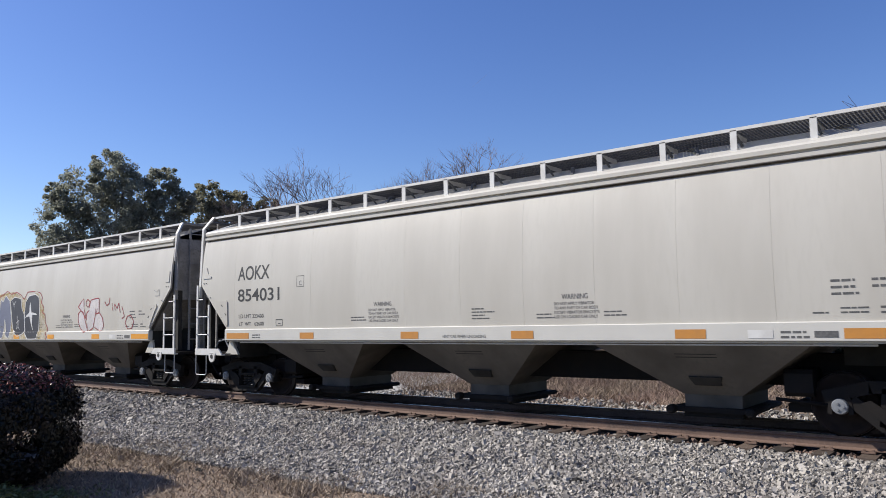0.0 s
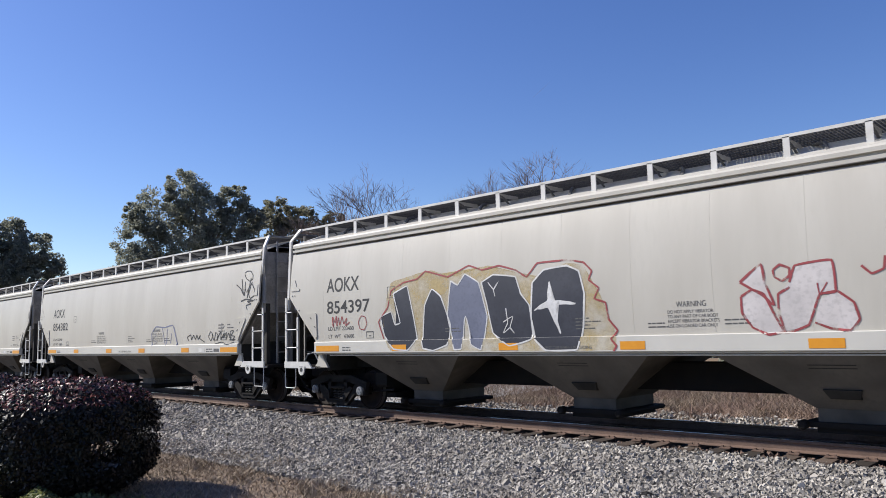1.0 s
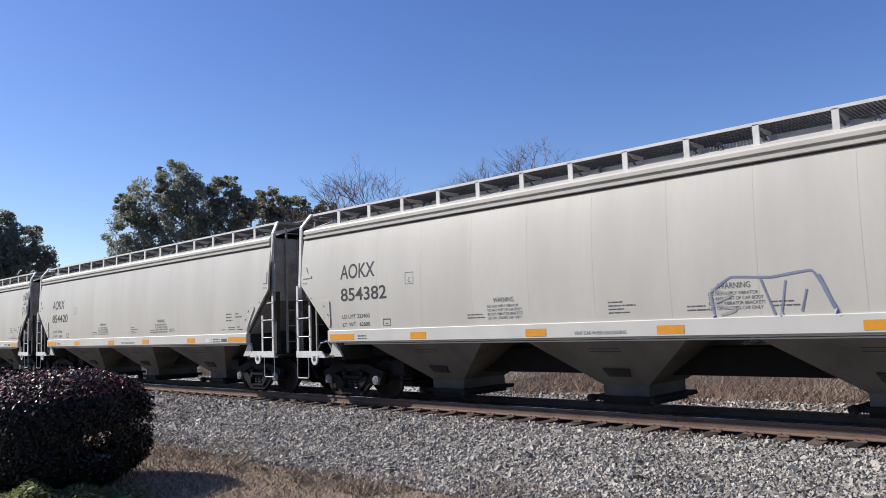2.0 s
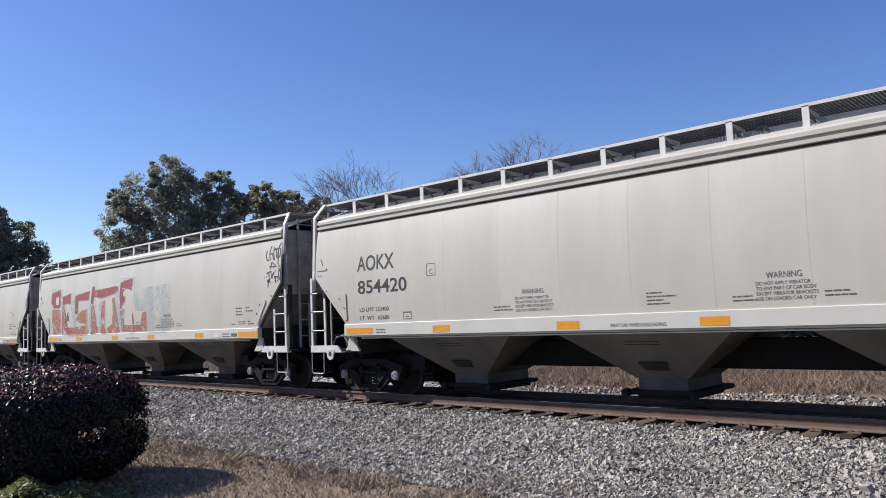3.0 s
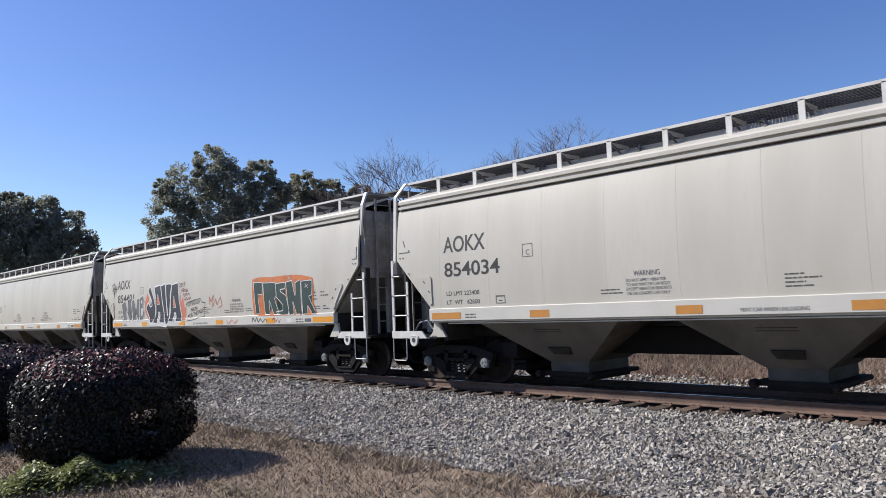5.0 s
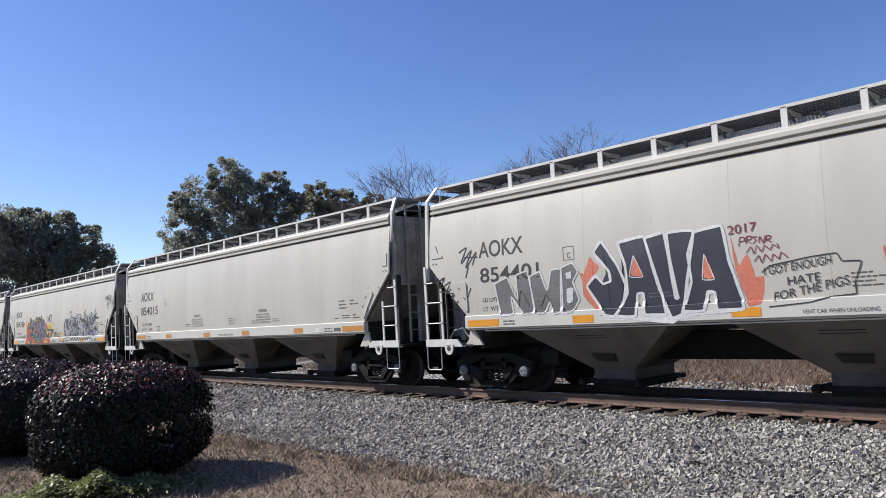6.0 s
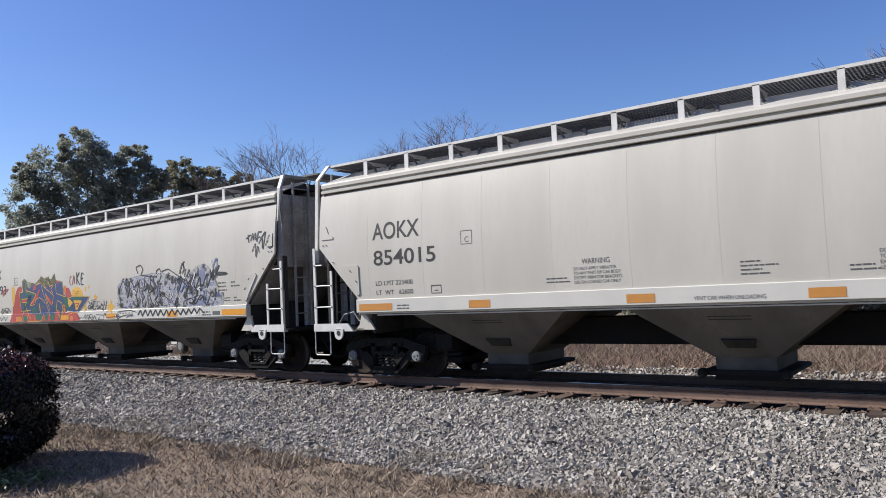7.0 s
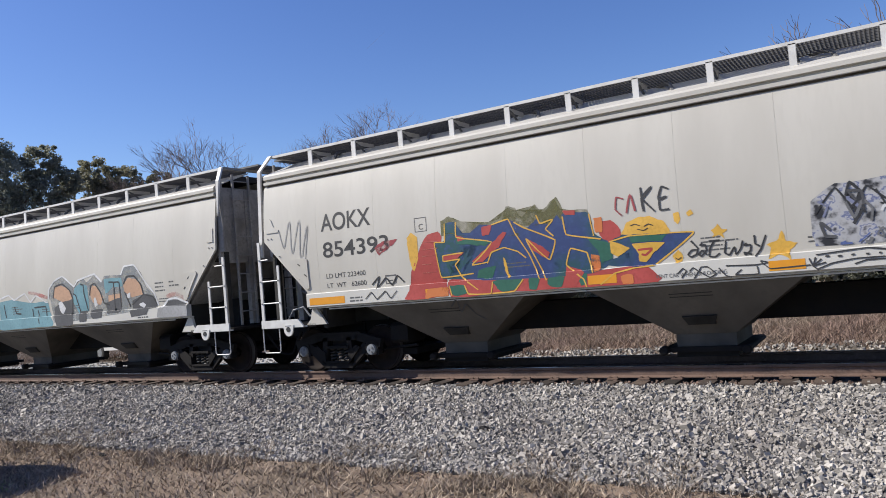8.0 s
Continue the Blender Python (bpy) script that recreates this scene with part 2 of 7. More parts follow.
far = [-2500, -800, -300, -140]
ground = sheet("ground", far + list(np.arange(-90, 31, 1.5)) + [60, 140, 300, 800, 2500], far + [-60, -20] + list(np.arange(-6, 60, 0.9)) + [80, 140, 300, 800, 2500], M_EARTH, 0.06, -0.03)
tagged(ground, "dry brown lawn and bare winter earth", "ground", kind="structure")
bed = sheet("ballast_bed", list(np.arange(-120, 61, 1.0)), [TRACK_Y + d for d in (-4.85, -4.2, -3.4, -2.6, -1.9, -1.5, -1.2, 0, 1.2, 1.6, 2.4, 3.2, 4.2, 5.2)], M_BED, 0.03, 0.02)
tagged(bed, "bed under the ballast stones, dark for the shade in their gaps", "ballast", kind="structure")

RAIL = [(-0.076, -0.18), (0.076, -0.18), (0.076, -0.168), (0.014, -0.145), (0.011, -0.05), (0.037, -0.038), (0.037, -0.006), (0.03, 0), (-0.03, 0), (-0.037, -0.006), (-0.037, -0.038), (-0.011, -0.05), (-0.014, -0.145), (-0.076, -0.168)]
track = tagged(new("track"), "straight railway track of rusty rails on wooden ties", "railway track", kind="structure")
for s in (-1, 1):
    yc = TRACK_Y + s * 0.755
    part("rail", Geo().prism_x([(yc + a, b) for a, b in RAIL], -140, 80), M_RAIL, track, "rusty steel rail")
    part("rail_head", Geo().prism_x([(yc - 0.026, -0.001), (yc + 0.026, -0.001), (yc + 0.026, 0.0015), (yc - 0.026, 0.0015)], -140, 80), M_RAILTOP, track, "polished running surface")
tie_me = mesh_of("tie", Geo().box(-0.115, 0.115, -1.3, 1.3, -0.38, -0.195, 0.0), M_TIE)
plate_me = mesh_of("tie_plate", Geo().box(-0.09, 0.09, -0.18, 0.18, -0.195, -0.178).box(-0.07, -0.04, -0.12, -0.09, -0.178, -0.15).box(0.04, 0.07, -0.12, -0.09, -0.178, -0.15), M_RAIL)
for i in range(150):
    x = 8 - i * 0.53
    t = new("tie", tie_me)
    t.parent = track
    t.matrix_basis = pose(x + random.uniform(-0.04, 0.04), TRACK_Y + random.uniform(-0.05, 0.05), random.uniform(-0.012, 0.006), 0, random.uniform(-0.6, 0.6), random.uniform(-1.6, 1.6))
    if i < 110:
        for s in (-1,):
            q = new("tie_plate", plate_me)
            q.parent = track
            q.location = (x, TRACK_Y + s * 0.755, 0)


def stones(name, n, x0, x1, y0, y1, size, label, mat=M_STONE):
    """Loose broken stones lying on the bed, as one body of many small blocks."""
    x, y = rng.uniform(x0, x1, n), rng.uniform(y0, y1, n)
    z = np.array([ground_z(v) for v in y]) + rng.uniform(0.0, 0.045, n)
    corner = np.array([(-1, -1, -1), (1, -1, -1), (1, 1, -1), (-1, 1, -1), (-1, -1, 1), (1, -1, 1), (1, 1, 1), (-1, 1, 1)], float)
    v = corner[None] * rng.uniform(0.5, 1.0, (n, 8, 3)) * (np.array([1.35, 0.9, 0.75]) * rng.uniform(0.75, 1.2, (n, 1, 3)))
    q = rng.normal(size=(n, 4))
    q /= np.linalg.norm(q, axis=1)[:, None]
    a, b, c, d = q.T
    r = np.stack([1 - 2 * (c * c + d * d), 2 * (b * c - a * d), 2 * (b * d + a * c), 2 * (b * c + a * d), 1 - 2 * (b * b + d * d), 2 * (c * d - a * b), 2 * (b * d - a * c), 2 * (c * d + a * b), 1 - 2 * (b * b + c * c)], 1).reshape(n, 3, 3)
    s = size * rng.lognormal(0, 0.3, n)
    v = np.einsum("nij,nkj->nki", r, v) * s[:, None, None]
    v += np.stack([x, y, z + s * 0.35], 1)[:, None]
    faces = np.array([(0, 3, 2, 1), (4, 5, 6, 7), (0, 1, 5, 4), (1, 2, 6, 5), (2, 3, 7, 6), (3, 0, 4, 7)])
    idx = (faces[None] + 8 * np.arange(n)[:, None, None]).reshape(-1)
    me = bpy.data.meshes.new(name)
    me.vertices.add(8 * n)
    me.vertices.foreach_set("co", v.reshape(-1).astype(np.float32))
    me.loops.add(24 * n)
    me.loops.foreach_set("vertex_index", idx.astype(np.int32))
    me.polygons.add(6 * n)
    me.polygons.foreach_set("loop_start", np.arange(0, 24 * n, 4, dtype=np.int32))
    me.polygons.foreach_set("loop_total", np.full(6 * n, 4, dtype=np.int32))
    me.materials.append(mat)
    me.update(calc_edges=True)
    me.shade_flat()
    return tagged(new(name, me), label, "gravel", kind="stuff")


LABEL_STONE = "loose grey and white crushed ballast stones"
stones("ballast_stones", 125000, -17, 1.5, TRACK_Y - 4.9, TRACK_Y - 1.14, 0.020, LABEL_STONE)
stones("ballast_stones", 42000, -34, -17, TRACK_Y - 4.9, TRACK_Y - 1.14, 0.028, LABEL_STONE)
stones("ballast_stones", 4500, -60, -34, TRACK_Y - 4.9, TRACK_Y - 1.14, 0.06, LABEL_STONE)
stones("ballast_stones", 5000, -40, 1.5, TRACK_Y - 1.2, TRACK_Y - 0.84, 0.02, "rust-stained broken stones along the rail", M_RUSTSTONE)
stones("ballast_stones", 22000, -50, 4, TRACK_Y + 1.0, TRACK_Y + 6.7, 0.032, LABEL_STONE)

# ---- the covered hopper car ----
Z_SILL0, Z_SILL1, Z_EAVE, U_BODY, U_SILL, Z_CUT = 1.385, 1.66, 3.955, 8.53, 7.47, 2.81


def side_y(z):
    """Half width of the bulging car side at a height."""
    s = (z - 1.62) / (Z_EAVE - 1.62)
    return 1.59 + 0.15 * s * (1 - s) - 0.09 * max(0.0, s) ** 3


def side_end(z):
    """How far the side sheet reaches along the car: its lower corners are cut away."""
    return U_BODY if z >= Z_CUT else U_SILL + (U_BODY - U_SILL) * max(0.0, z - 1.7) / (Z_CUT - 1.7)


ZS = [1.6, 1.7, 2.0, 2.3, 2.6, Z_CUT, 3.1, 3.4, 3.65, 3.82, Z_EAVE]


def panel(u0, u1, cut):
    """One bowed steel sheet of the car side between two seams; cut -1 or 1 where its outer corner is cut away."""
    g = Geo()
    nu = 5
    for z in ZS:
        a, b = u0, u1
        if cut < 0:
            a = max(u0, -side_end(z))
        if cut > 0:
            b = min(u1, side_end(z))
        for i in range(nu + 1):
            k = i / nu
            g.v.append((a + (b - a) * k, -side_y(z), z))
    w = nu + 1
    g.f = [(j * w + i, j * w + i + 1, (j + 1) * w + i + 1, (j + 1) * w + i) for j in range(len(ZS) - 1) for i in range(nu)]
    # turned-in edge, so that the seam shows
    m = len(ZS)
    for side in (0, nu):
        n = len(g.v)
        edge = [g.v[j * w + side] for j in range(m)]
        g.v += edge + [(x, y + 0.05, z) for x, y, z in edge]
        for j in range(m - 1):
            q = (n + j, n + j + 1, n + m + j + 1, n + m + j)
            g.f.append(q if side == 0 else q[::-1])
    return g


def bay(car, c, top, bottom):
    """One hopper: dusty side sheets and shade-darkened slope sheets from the sill down to a square throat."""
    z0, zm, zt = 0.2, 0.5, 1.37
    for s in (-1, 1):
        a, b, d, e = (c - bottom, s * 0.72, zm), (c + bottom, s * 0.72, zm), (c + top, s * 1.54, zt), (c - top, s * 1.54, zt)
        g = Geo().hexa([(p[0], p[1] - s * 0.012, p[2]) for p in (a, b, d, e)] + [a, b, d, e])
        part("hopper_side", g, M_HOPPER, car, "dusty sloping hopper side, darkened for underside shade")
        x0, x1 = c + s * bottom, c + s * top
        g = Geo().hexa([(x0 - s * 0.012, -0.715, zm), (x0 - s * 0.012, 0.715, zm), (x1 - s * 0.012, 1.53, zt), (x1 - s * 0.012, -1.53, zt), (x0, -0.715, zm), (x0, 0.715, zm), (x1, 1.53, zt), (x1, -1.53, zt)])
        # the slope's shade is painted in: darker than the side sheets
        part("hopper_slope", g, M_SLOPE, car, "dark hopper slope sheet with shade in its colour")
    part("hopper_throat", Geo().box(c - bottom + 0.01, c + bottom - 0.01, -0.71, 0.71, z0, zm), M_SLOPE, car, "grimy square hopper throat, darkened for shade")


def wheelset():
    g = Geo()
    for s in (-1, 1):
        yo = s * 0.79
        prof = [(yo, 0.10), (yo - s * 0.0, 0.16), (yo - s * 0.045, 0.2), (yo - s * 0.05, 0.36), (yo, 0.40), (yo, 0.452), (yo - s * 0.095, 0.46), (yo - s * 0.11, 0.485), (yo - s * 0.135, 0.485), (yo - s * 0.135, 0.38), (yo - s * 0.09, 0.34), (yo - s * 0.09, 0.14)]
        g.disc_y(0, 0, prof, 32)
    g.disc_y(0, 0, [(-1.0, 0.075), (1.0, 0.075)], 12)
    return g


def spring(g, u, z0, z1, r=0.07, turns=4):
    pts = [(u + r * math.cos(2 * math.pi * k / 8), -1.0 + r * math.sin(2 * math.pi * k / 8), z0 + (z1 - z0) * k / (8 * turns)) for k in range(8 * turns + 1)]
    return g.tube(pts, 0.019, 5)


def truck(car, uc):
    """One two-axle truck under the car, with its turning wheelsets; returns those."""
    t = part("truck", Geo().box(uc - 0.2, uc + 0.2, -1.0, 1.0, 0.42, 0.72, 0.05).box(uc - 0.16, uc + 0.16, -0.35, 0.35, 0.72, 0.95), M_TRUCK, car, "black cast-iron two-axle truck")
    for s in (-1, 1):
        g = Geo()
        ya, yb = s * 1.06 - 0.055, s * 1.06 + 0.055
        # the frame as a ring of straight bars round the spring opening
        for a, b, w in (((-1.1, 0.58), (-0.5, 0.74), 0.09), ((-0.52, 0.74), (0.52, 0.74), 0.085), ((0.5, 0.74), (1.1, 0.58), 0.09), ((-0.75, 0.55), (-0.33, 0.19), 0.085), ((0.75, 0.55), (0.33, 0.19), 0.085), ((-0.36, 0.17), (0.36, 0.17), 0.07), ((-0.36, 0.2), (-0.3, 0.72), 0.06), ((0.36, 0.2), (0.3, 0.72), 0.06)):
            d = Vector((b[0] - a[0], b[1] - a[1])).normalized()
            nx, nz = -d.y * w, d.x * w
            g.prism_y([(uc + a[0] + nx, a[1] + nz), (uc + a[0] - nx, a[1] - nz), (uc + b[0] - nx, b[1] - nz), (uc + b[0] + nx, b[1] + nz)], ya, yb)
        part("side_frame", g, M_TRUCK, t)
        for d in (-1, 1):
            part("journal_jaw", Geo().prism_y([(uc + d * 0.72, 0.36), (uc + d * 0.76, 0.62), (uc + d * 1.02, 0.62), (uc + d * 1.06, 0.36), (uc + d * 1.0, 0.34), (uc + d * 0.98, 0.5), (uc + d * 0.8, 0.5), (uc + d * 0.78, 0.34)][::d], ya - 0.01, yb + 0.01), M_TRUCK, t)
            part("rib_plate", Geo().prism_y([(uc + d * 0.3, 0.2), (uc + d * 0.62, 0.52), (uc + d * 0.5, 0.56), (uc + d * 0.3, 0.42)][::d], ya - 0.035, ya), M_TRUCK, t)
        part("spring_seat", Geo().box(uc - 0.3, uc + 0.3, ya - 0.03, yb, 0.2, 0.24).box(uc - 0.3, uc + 0.3, ya - 0.03, yb, 0.5, 0.55), M_TRUCK, t)
        if s < 0:
            for du in (-0.18, 0.0, 0.18):
                part("spring", spring(Geo(), uc + du, 0.24, 0.5), M_SPRING, t, "coiled suspension spring")
    sets = []
    for du in (-0.89, 0.89):
        w = part("wheelset", wheelset(), M_WHEEL, t, "rust-brown steel wheels on an axle", True)
        part("wheel_tread", Geo().disc_y(0, 0, [(-0.785, 0.454), (-0.70, 0.463)], 32, False), M_TREAD, w)
        g = Geo()
        for k in range(3):
            a = 2 * math.pi * k / 3
            g.disc_y(0.05 * math.cos(a), 0.05 * math.sin(a), [(-1.185, 0.018), (-1.165, 0.018)], 6)
        part("bearing_cap", g.disc_y(0, 0, [(-1.17, 0.05), (-1.165, 0.1), (-1.12, 0.115), (-1.0, 0.115)], 18), M_CAP, w, "grey roller-bearing end cap")
        w.location = (uc + du, 0, 0.459)
        sets.append(w)
    return sets


def ladder(car, u_in, u_out, zs, ztop_in, ztop_out):
    t = part("side_ladder", Geo().box(min(u_out - 0.035, u_out + 0.035), u_out + 0.035, -1.615, -1.585, 1.1, ztop_out).box(u_in - 0.03, u_in + 0.03, -1.61, -1.585, 1.1, ztop_in), M_WHITE, car, "white-painted steel ladder")
    for z in zs:
        for u in ((u_in, u_out) if z < ztop_in else (u_out,)):
            part("bolt", Geo().disc_y(u, z, [(-1.632, 0.016), (-1.6, 0.016)], 6), M_CAP, t)
        part("rung", Geo().tube([(u_in if z < ztop_in else (u_in + u_out) / 2 - 0.02, -1.6, z), (u_out, -1.6, z)], 0.014, 6), M_WHITE, t)


def car_end(car, s):
    """One end of the car: end wall, columns, platform, steps, ladder and end arch. s is 1 or -1."""
    e = part("end_wall", Geo().box(min(s * 8.45, s * 8.53), max(s * 8.45, s * 8.53), -1.47, 1.47, 2.5, 4.2), M_END, car, "grimy grey end bulkhead, darkened for its shade")
    g = Geo()
    a, b = s * 8.5, s * 6.2
    g.hexa([(b, -1.36, 1.3), (b, 1.36, 1.3), (b, 1.36, 1.38), (b, -1.36, 1.38), (a, -1.4, 2.72), (a, 1.4, 2.72), (a, 1.4, 2.8), (a, -1.4, 2.8)])
    # shade under the cut corner is put into this sheet's dark colour
    part("slope_sheet", g, M_GRIME_SHADE, car, "dark sloping end sheet")
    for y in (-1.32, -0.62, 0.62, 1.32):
        # outer columns darkened for the shade they stand in
        part("end_column", Geo().box(s * 8.5 - 0.06, s * 8.5 + 0.06, y - 0.06, y + 0.06, 1.1, 4.15 if abs(y) < 1 else 2.75), M_GRIME_SHADE if abs(y) > 1 else M_END, e)
    # shear plate, end sill and steps
    part("end_platform", Geo().box(s * 8.1 - 0.7, s * 8.1 + 0.7, -1.5, 1.5, 1.0, 1.06), M_TRUCK, car)
    u0, u1 = 7.62, 8.78
    part("end_sill", Geo().prism_y([(s * u1, 1.01), (s * u1, 1.17), (s * (u0 + 0.14), 1.17), (s * u0, 1.03), (s * u0, 1.01)][::s], -1.62, -1.58).box(min(s * u0, s * u1), max(s * u0, s * u1), -1.6, -1.42, 1.0, 1.03), M_WHITE, car, "white step plate with a pull eye")
    g = Geo()
    cx, cz, n = s * 8.02, 0.97, 14
    ring = [(cx + 0.12 * math.cos(math.pi + math.pi * k / n), cz + 0.14 * math.sin(math.pi + math.pi * k / n)) for k in range(n + 1)] + [(cx + 0.15, 1.06), (cx - 0.15, 1.06)]
    part("pull_eye", g.prism_y(ring, -1.635, -1.6), M_WHITE, car)
    part("eye_hole", Geo().disc_y(cx, cz, [(-1.642, 0.055), (-1.6, 0.055)], 14), M_BLACK, car)
    part("step_stirrup", Geo().tube([(s * 8.3, -1.6, 1.0), (s * 8.3, -1.6, 0.54), (s * 8.34, -1.6, 0.5), (s * 8.72, -1.6, 0.5), (s * 8.76, -1.6, 0.54), (s * 8.76, -1.6, 1.0)], 0.012, 6), M_WHITE, car)
    part("jack_pad", Geo().prism_y([(s * 7.1, 1.03), (s * 7.64, 1.03), (s * 7.52, 1.14), (s * 7.45, 1.38), (s * 7.36, 1.38)][::s], -1.5, -1.44), M_PAINT, car)
    ladder(car, s * 8.22, s * 8.72, (1.53, 1.99, 2.44), 2.12 if s > 0 else 2.3, 2.62 if s > 0 else 2.82)
    # corner posts and the arch over the end
    for y in (-1, 1):
        g = Geo()
        yy = y * 1.54
        # at one end the post tapers out below the roof, at the other it runs down to the side ladder
        low, wide = (3.55, 0.012) if s > 0 else (2.5, 0.085)
        base = 8.6 if s > 0 else 8.66
        g.hexa([(s * base, yy - 0.025, low), (s * (base + wide), yy - 0.025, low), (s * (base + wide), yy + 0.025, low), (s * base, yy + 0.025, low), (s * 8.59, y * 1.5 - 0.025, 4.32), (s * 8.68, y * 1.5 - 0.025, 4.32), (s * 8.68, y * 1.5 + 0.025, 4.32), (s * 8.59, y * 1.5 + 0.025, 4.32)])
        g.hexa([(s * 8.59, y * 1.5 - 0.025, 4.32), (s * 8.68, y * 1.5 - 0.025, 4.32), (s * 8.68, y * 1.5 + 0.025, 4.32), (s * 8.59, y * 1.5 + 0.025, 4.32), (s * 8.46, y * 1.27 - 0.025, 4.66), (s * 8.56, y * 1.27 - 0.025, 4.66), (s * 8.56, y * 1.27 + 0.025, 4.66), (s * 8.46, y * 1.27 + 0.025, 4.66)])
        # near post white, far post a darker copy with its shade painted in
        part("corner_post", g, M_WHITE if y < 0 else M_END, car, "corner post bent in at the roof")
    if s > 0:
        # the plate's grey is its shade, put into the paint
        part("corner_plate", Geo().hexa([(8.54, -1.5, 2.75), (8.68, -1.5, 2.75), (8.68, -1.44, 2.75), (8.54, -1.44, 2.75), (8.54, -1.5, 4.3), (8.66, -1.48, 4.3), (8.66, -1.42, 4.3), (8.54, -1.42, 4.3)]), M_END, car, "grey corner plate with shade in its colour")
    # cross bar grey in place of white: its shade is in the colour
    part("end_arch", Geo().box(s * 8.51 - 0.045, s * 8.51 + 0.045, -1.27, 1.27, 4.62, 4.67), M_END, car, "grey cross bar over the end")
    if s > 0:
        # added plate that blocks the bright view through, for a dark car end
        part("end_web", Geo().box(7.25, 8.44, 0.9, 0.94, 1.06, 2.62), M_GRIME_SHADE, car, "dark plate added to close the gap under the slope sheet")
    # end ladder in the same shade-darkened paint as the end wall
    lad = part("end_ladder", Geo().box(s * 8.62 - 0.02, s * 8.62 + 0.02, -0.62, -0.57, 1.1, 4.5).box(s * 8.62 - 0.02, s * 8.62 + 0.02, -1.1, -1.05, 1.1, 4.5), M_END, car)
    for k in range(8):
        part("rung", Geo().tube([(s * 8.64, -1.1, 1.4 + 0.42 * k), (s * 8.64, -0.58, 1.4 + 0.42 * k)], 0.014, 5), M_END, lad)
    part("end_handrail", Geo().tube([(s * 8.7, -0.5, 2.1), (s * 8.7, 1.45, 2.1)], 0.016, 5), M_GRIME_SHADE, car)
    part("bolster_web", Geo().box(s * 7.21 - 0.05, s * 7.21 + 0.05, -1.4, 1.4, 0.95, 1.9).box(min(s * 6.3, s * 7.9), max(s * 6.3, s * 7.9), -0.5, -0.44, 1.0, 1.7), M_GRIME_SHADE, car)
    part("end_stencil", Geo().box(s * 8.535 - 0.002, s * 8.535 + 0.002, 0.0, 0.42, 3.42, 3.45).box(s * 8.535 - 0.002, s * 8.535 + 0.002, 0.0, 0.36, 3.32, 3.35).box(s * 8.535 - 0.002, s * 8.535 + 0.002, 0.0, 0.44, 3.22, 3.25).box(s * 8.535 - 0.002, s * 8.535 + 0.002, 0.0, 0.4, 3.12, 3.15), M_SMALL, car)
    # crosswalk grating that reaches past the end
    g = Geo()
    for k in range(15):
        g.box(s * (8.3 + 0.05 * k) - 0.004, s * (8.3 + 0.05 * k) + 0.004, -0.62, 0.62, 4.68, 4.71)
    for y in (-0.62, -0.3, 0.0, 0.3, 0.62):
        g.box(min(s * 8.28, s * 9.02), max(s * 8.28, s * 9.02), y - 0.006, y + 0.006, 4.675, 4.715)
    tagged(part("end_crosswalk", g, M_GRATE, car), "open steel crosswalk grating", kind="stuff")
    # coupler and air hose
    part("coupler", Geo().box(min(s * 8.4, s * 9.1), max(s * 8.4, s * 9.1), -0.09, 0.09, 0.72, 0.94, 0.03).box(min(s * 9.0, s * 9.26), max(s * 9.0, s * 9.26), -0.17, 0.12, 0.68, 0.99, 0.05), M_TRUCK, car, "black knuckle coupler")
    part("air_hose", Geo().tube([(s * 8.75, -0.45, 0.82), (s * 8.9, -0.45, 0.62), (s * 9.1, -0.4, 0.36), (s * 9.27, -0.35, 0.33)], 0.028, 6), M_TRUCK, car)


def gate(car, c, w):
    b = part("outlet_gate", Geo().box(c - w - 0.16, c + w + 0.16, -0.82, 0.82, 0.22, 0.3).box(c - w, c + w, -0.75, 0.75, 0.14, 0.22), M_TRUCK, car, "black discharge gate")
    for d in (-1, 1):
        part("gate_capstan", Geo().disc_y(c + d * (w + 0.16), 0.26, [(-0.95, 0.05), (-0.93, 0.075), (-0.8, 0.075), (-0.78, 0.05), (0.8, 0.03)], 10), M_TRUCK, b)


def text_geo(words, size_z, u, z, width=None, push=0.0025, lean=0.0, bold=0.0):
    """Painted words that follow the car side: cap height size_z, from u at the base line z, squeezed to width."""
    cu = bpy.data.curves.new("words", "FONT")
    cu.body = words
    cu.offset = bold
    tmp = bpy.data.objects.new("words", cu)
    me = bpy.data.meshes.new_from_object(tmp)
    bpy.data.objects.remove(tmp)
    xs = [v.co.x for v in me.vertices]
    ys = [v.co.y for v in me.vertices]
    sx = (width / (max(xs) - min(xs))) if width else size_z / 0.73
    g = Geo()
    for v in me.vertices:
        uu, zz = u + (v.co.x - min(xs)) * sx, z + v.co.y * size_z / 0.73 + lean * (v.co.x - min(xs)) * sx
        g.v.append((uu, zz))
    g.f = [tuple(p.vertices) for p in me.polygons]
    bpy.data.meshes.remove(me)
    return on_side(g, push)


def on_side(g, push):
    """Lays flat (u, z) points on the car side, or on the sill where they reach it."""
    g.v = [(u, -(side_y(z) + push) if z > Z_SILL1 else -(1.63 + push), z) for u, z in g.v]
    return g


def bars(rows, push=0.0025):
    """Unreadable lines of small writing: rows of (u, z, length, height)."""
    g = Geo()
    for u, z, w, h in rows:
        x = u
        while x < u + w - 0.02:
            d = min(random.uniform(0.05, 0.16), u + w - x)
            n = len(g.v)
            g.v += [(x, z), (x + d, z), (x + d, z + h), (x, z + h)]
            g.f.append((n, n + 1, n + 2, n + 3))
            x += d + h * 0.7
    return on_side(g, push)


SEAMS = [-7.1, -5.67, -4.26, -2.83, -1.42, 0.0, 1.42, 2.83, 4.26, 5.67, 7.1]


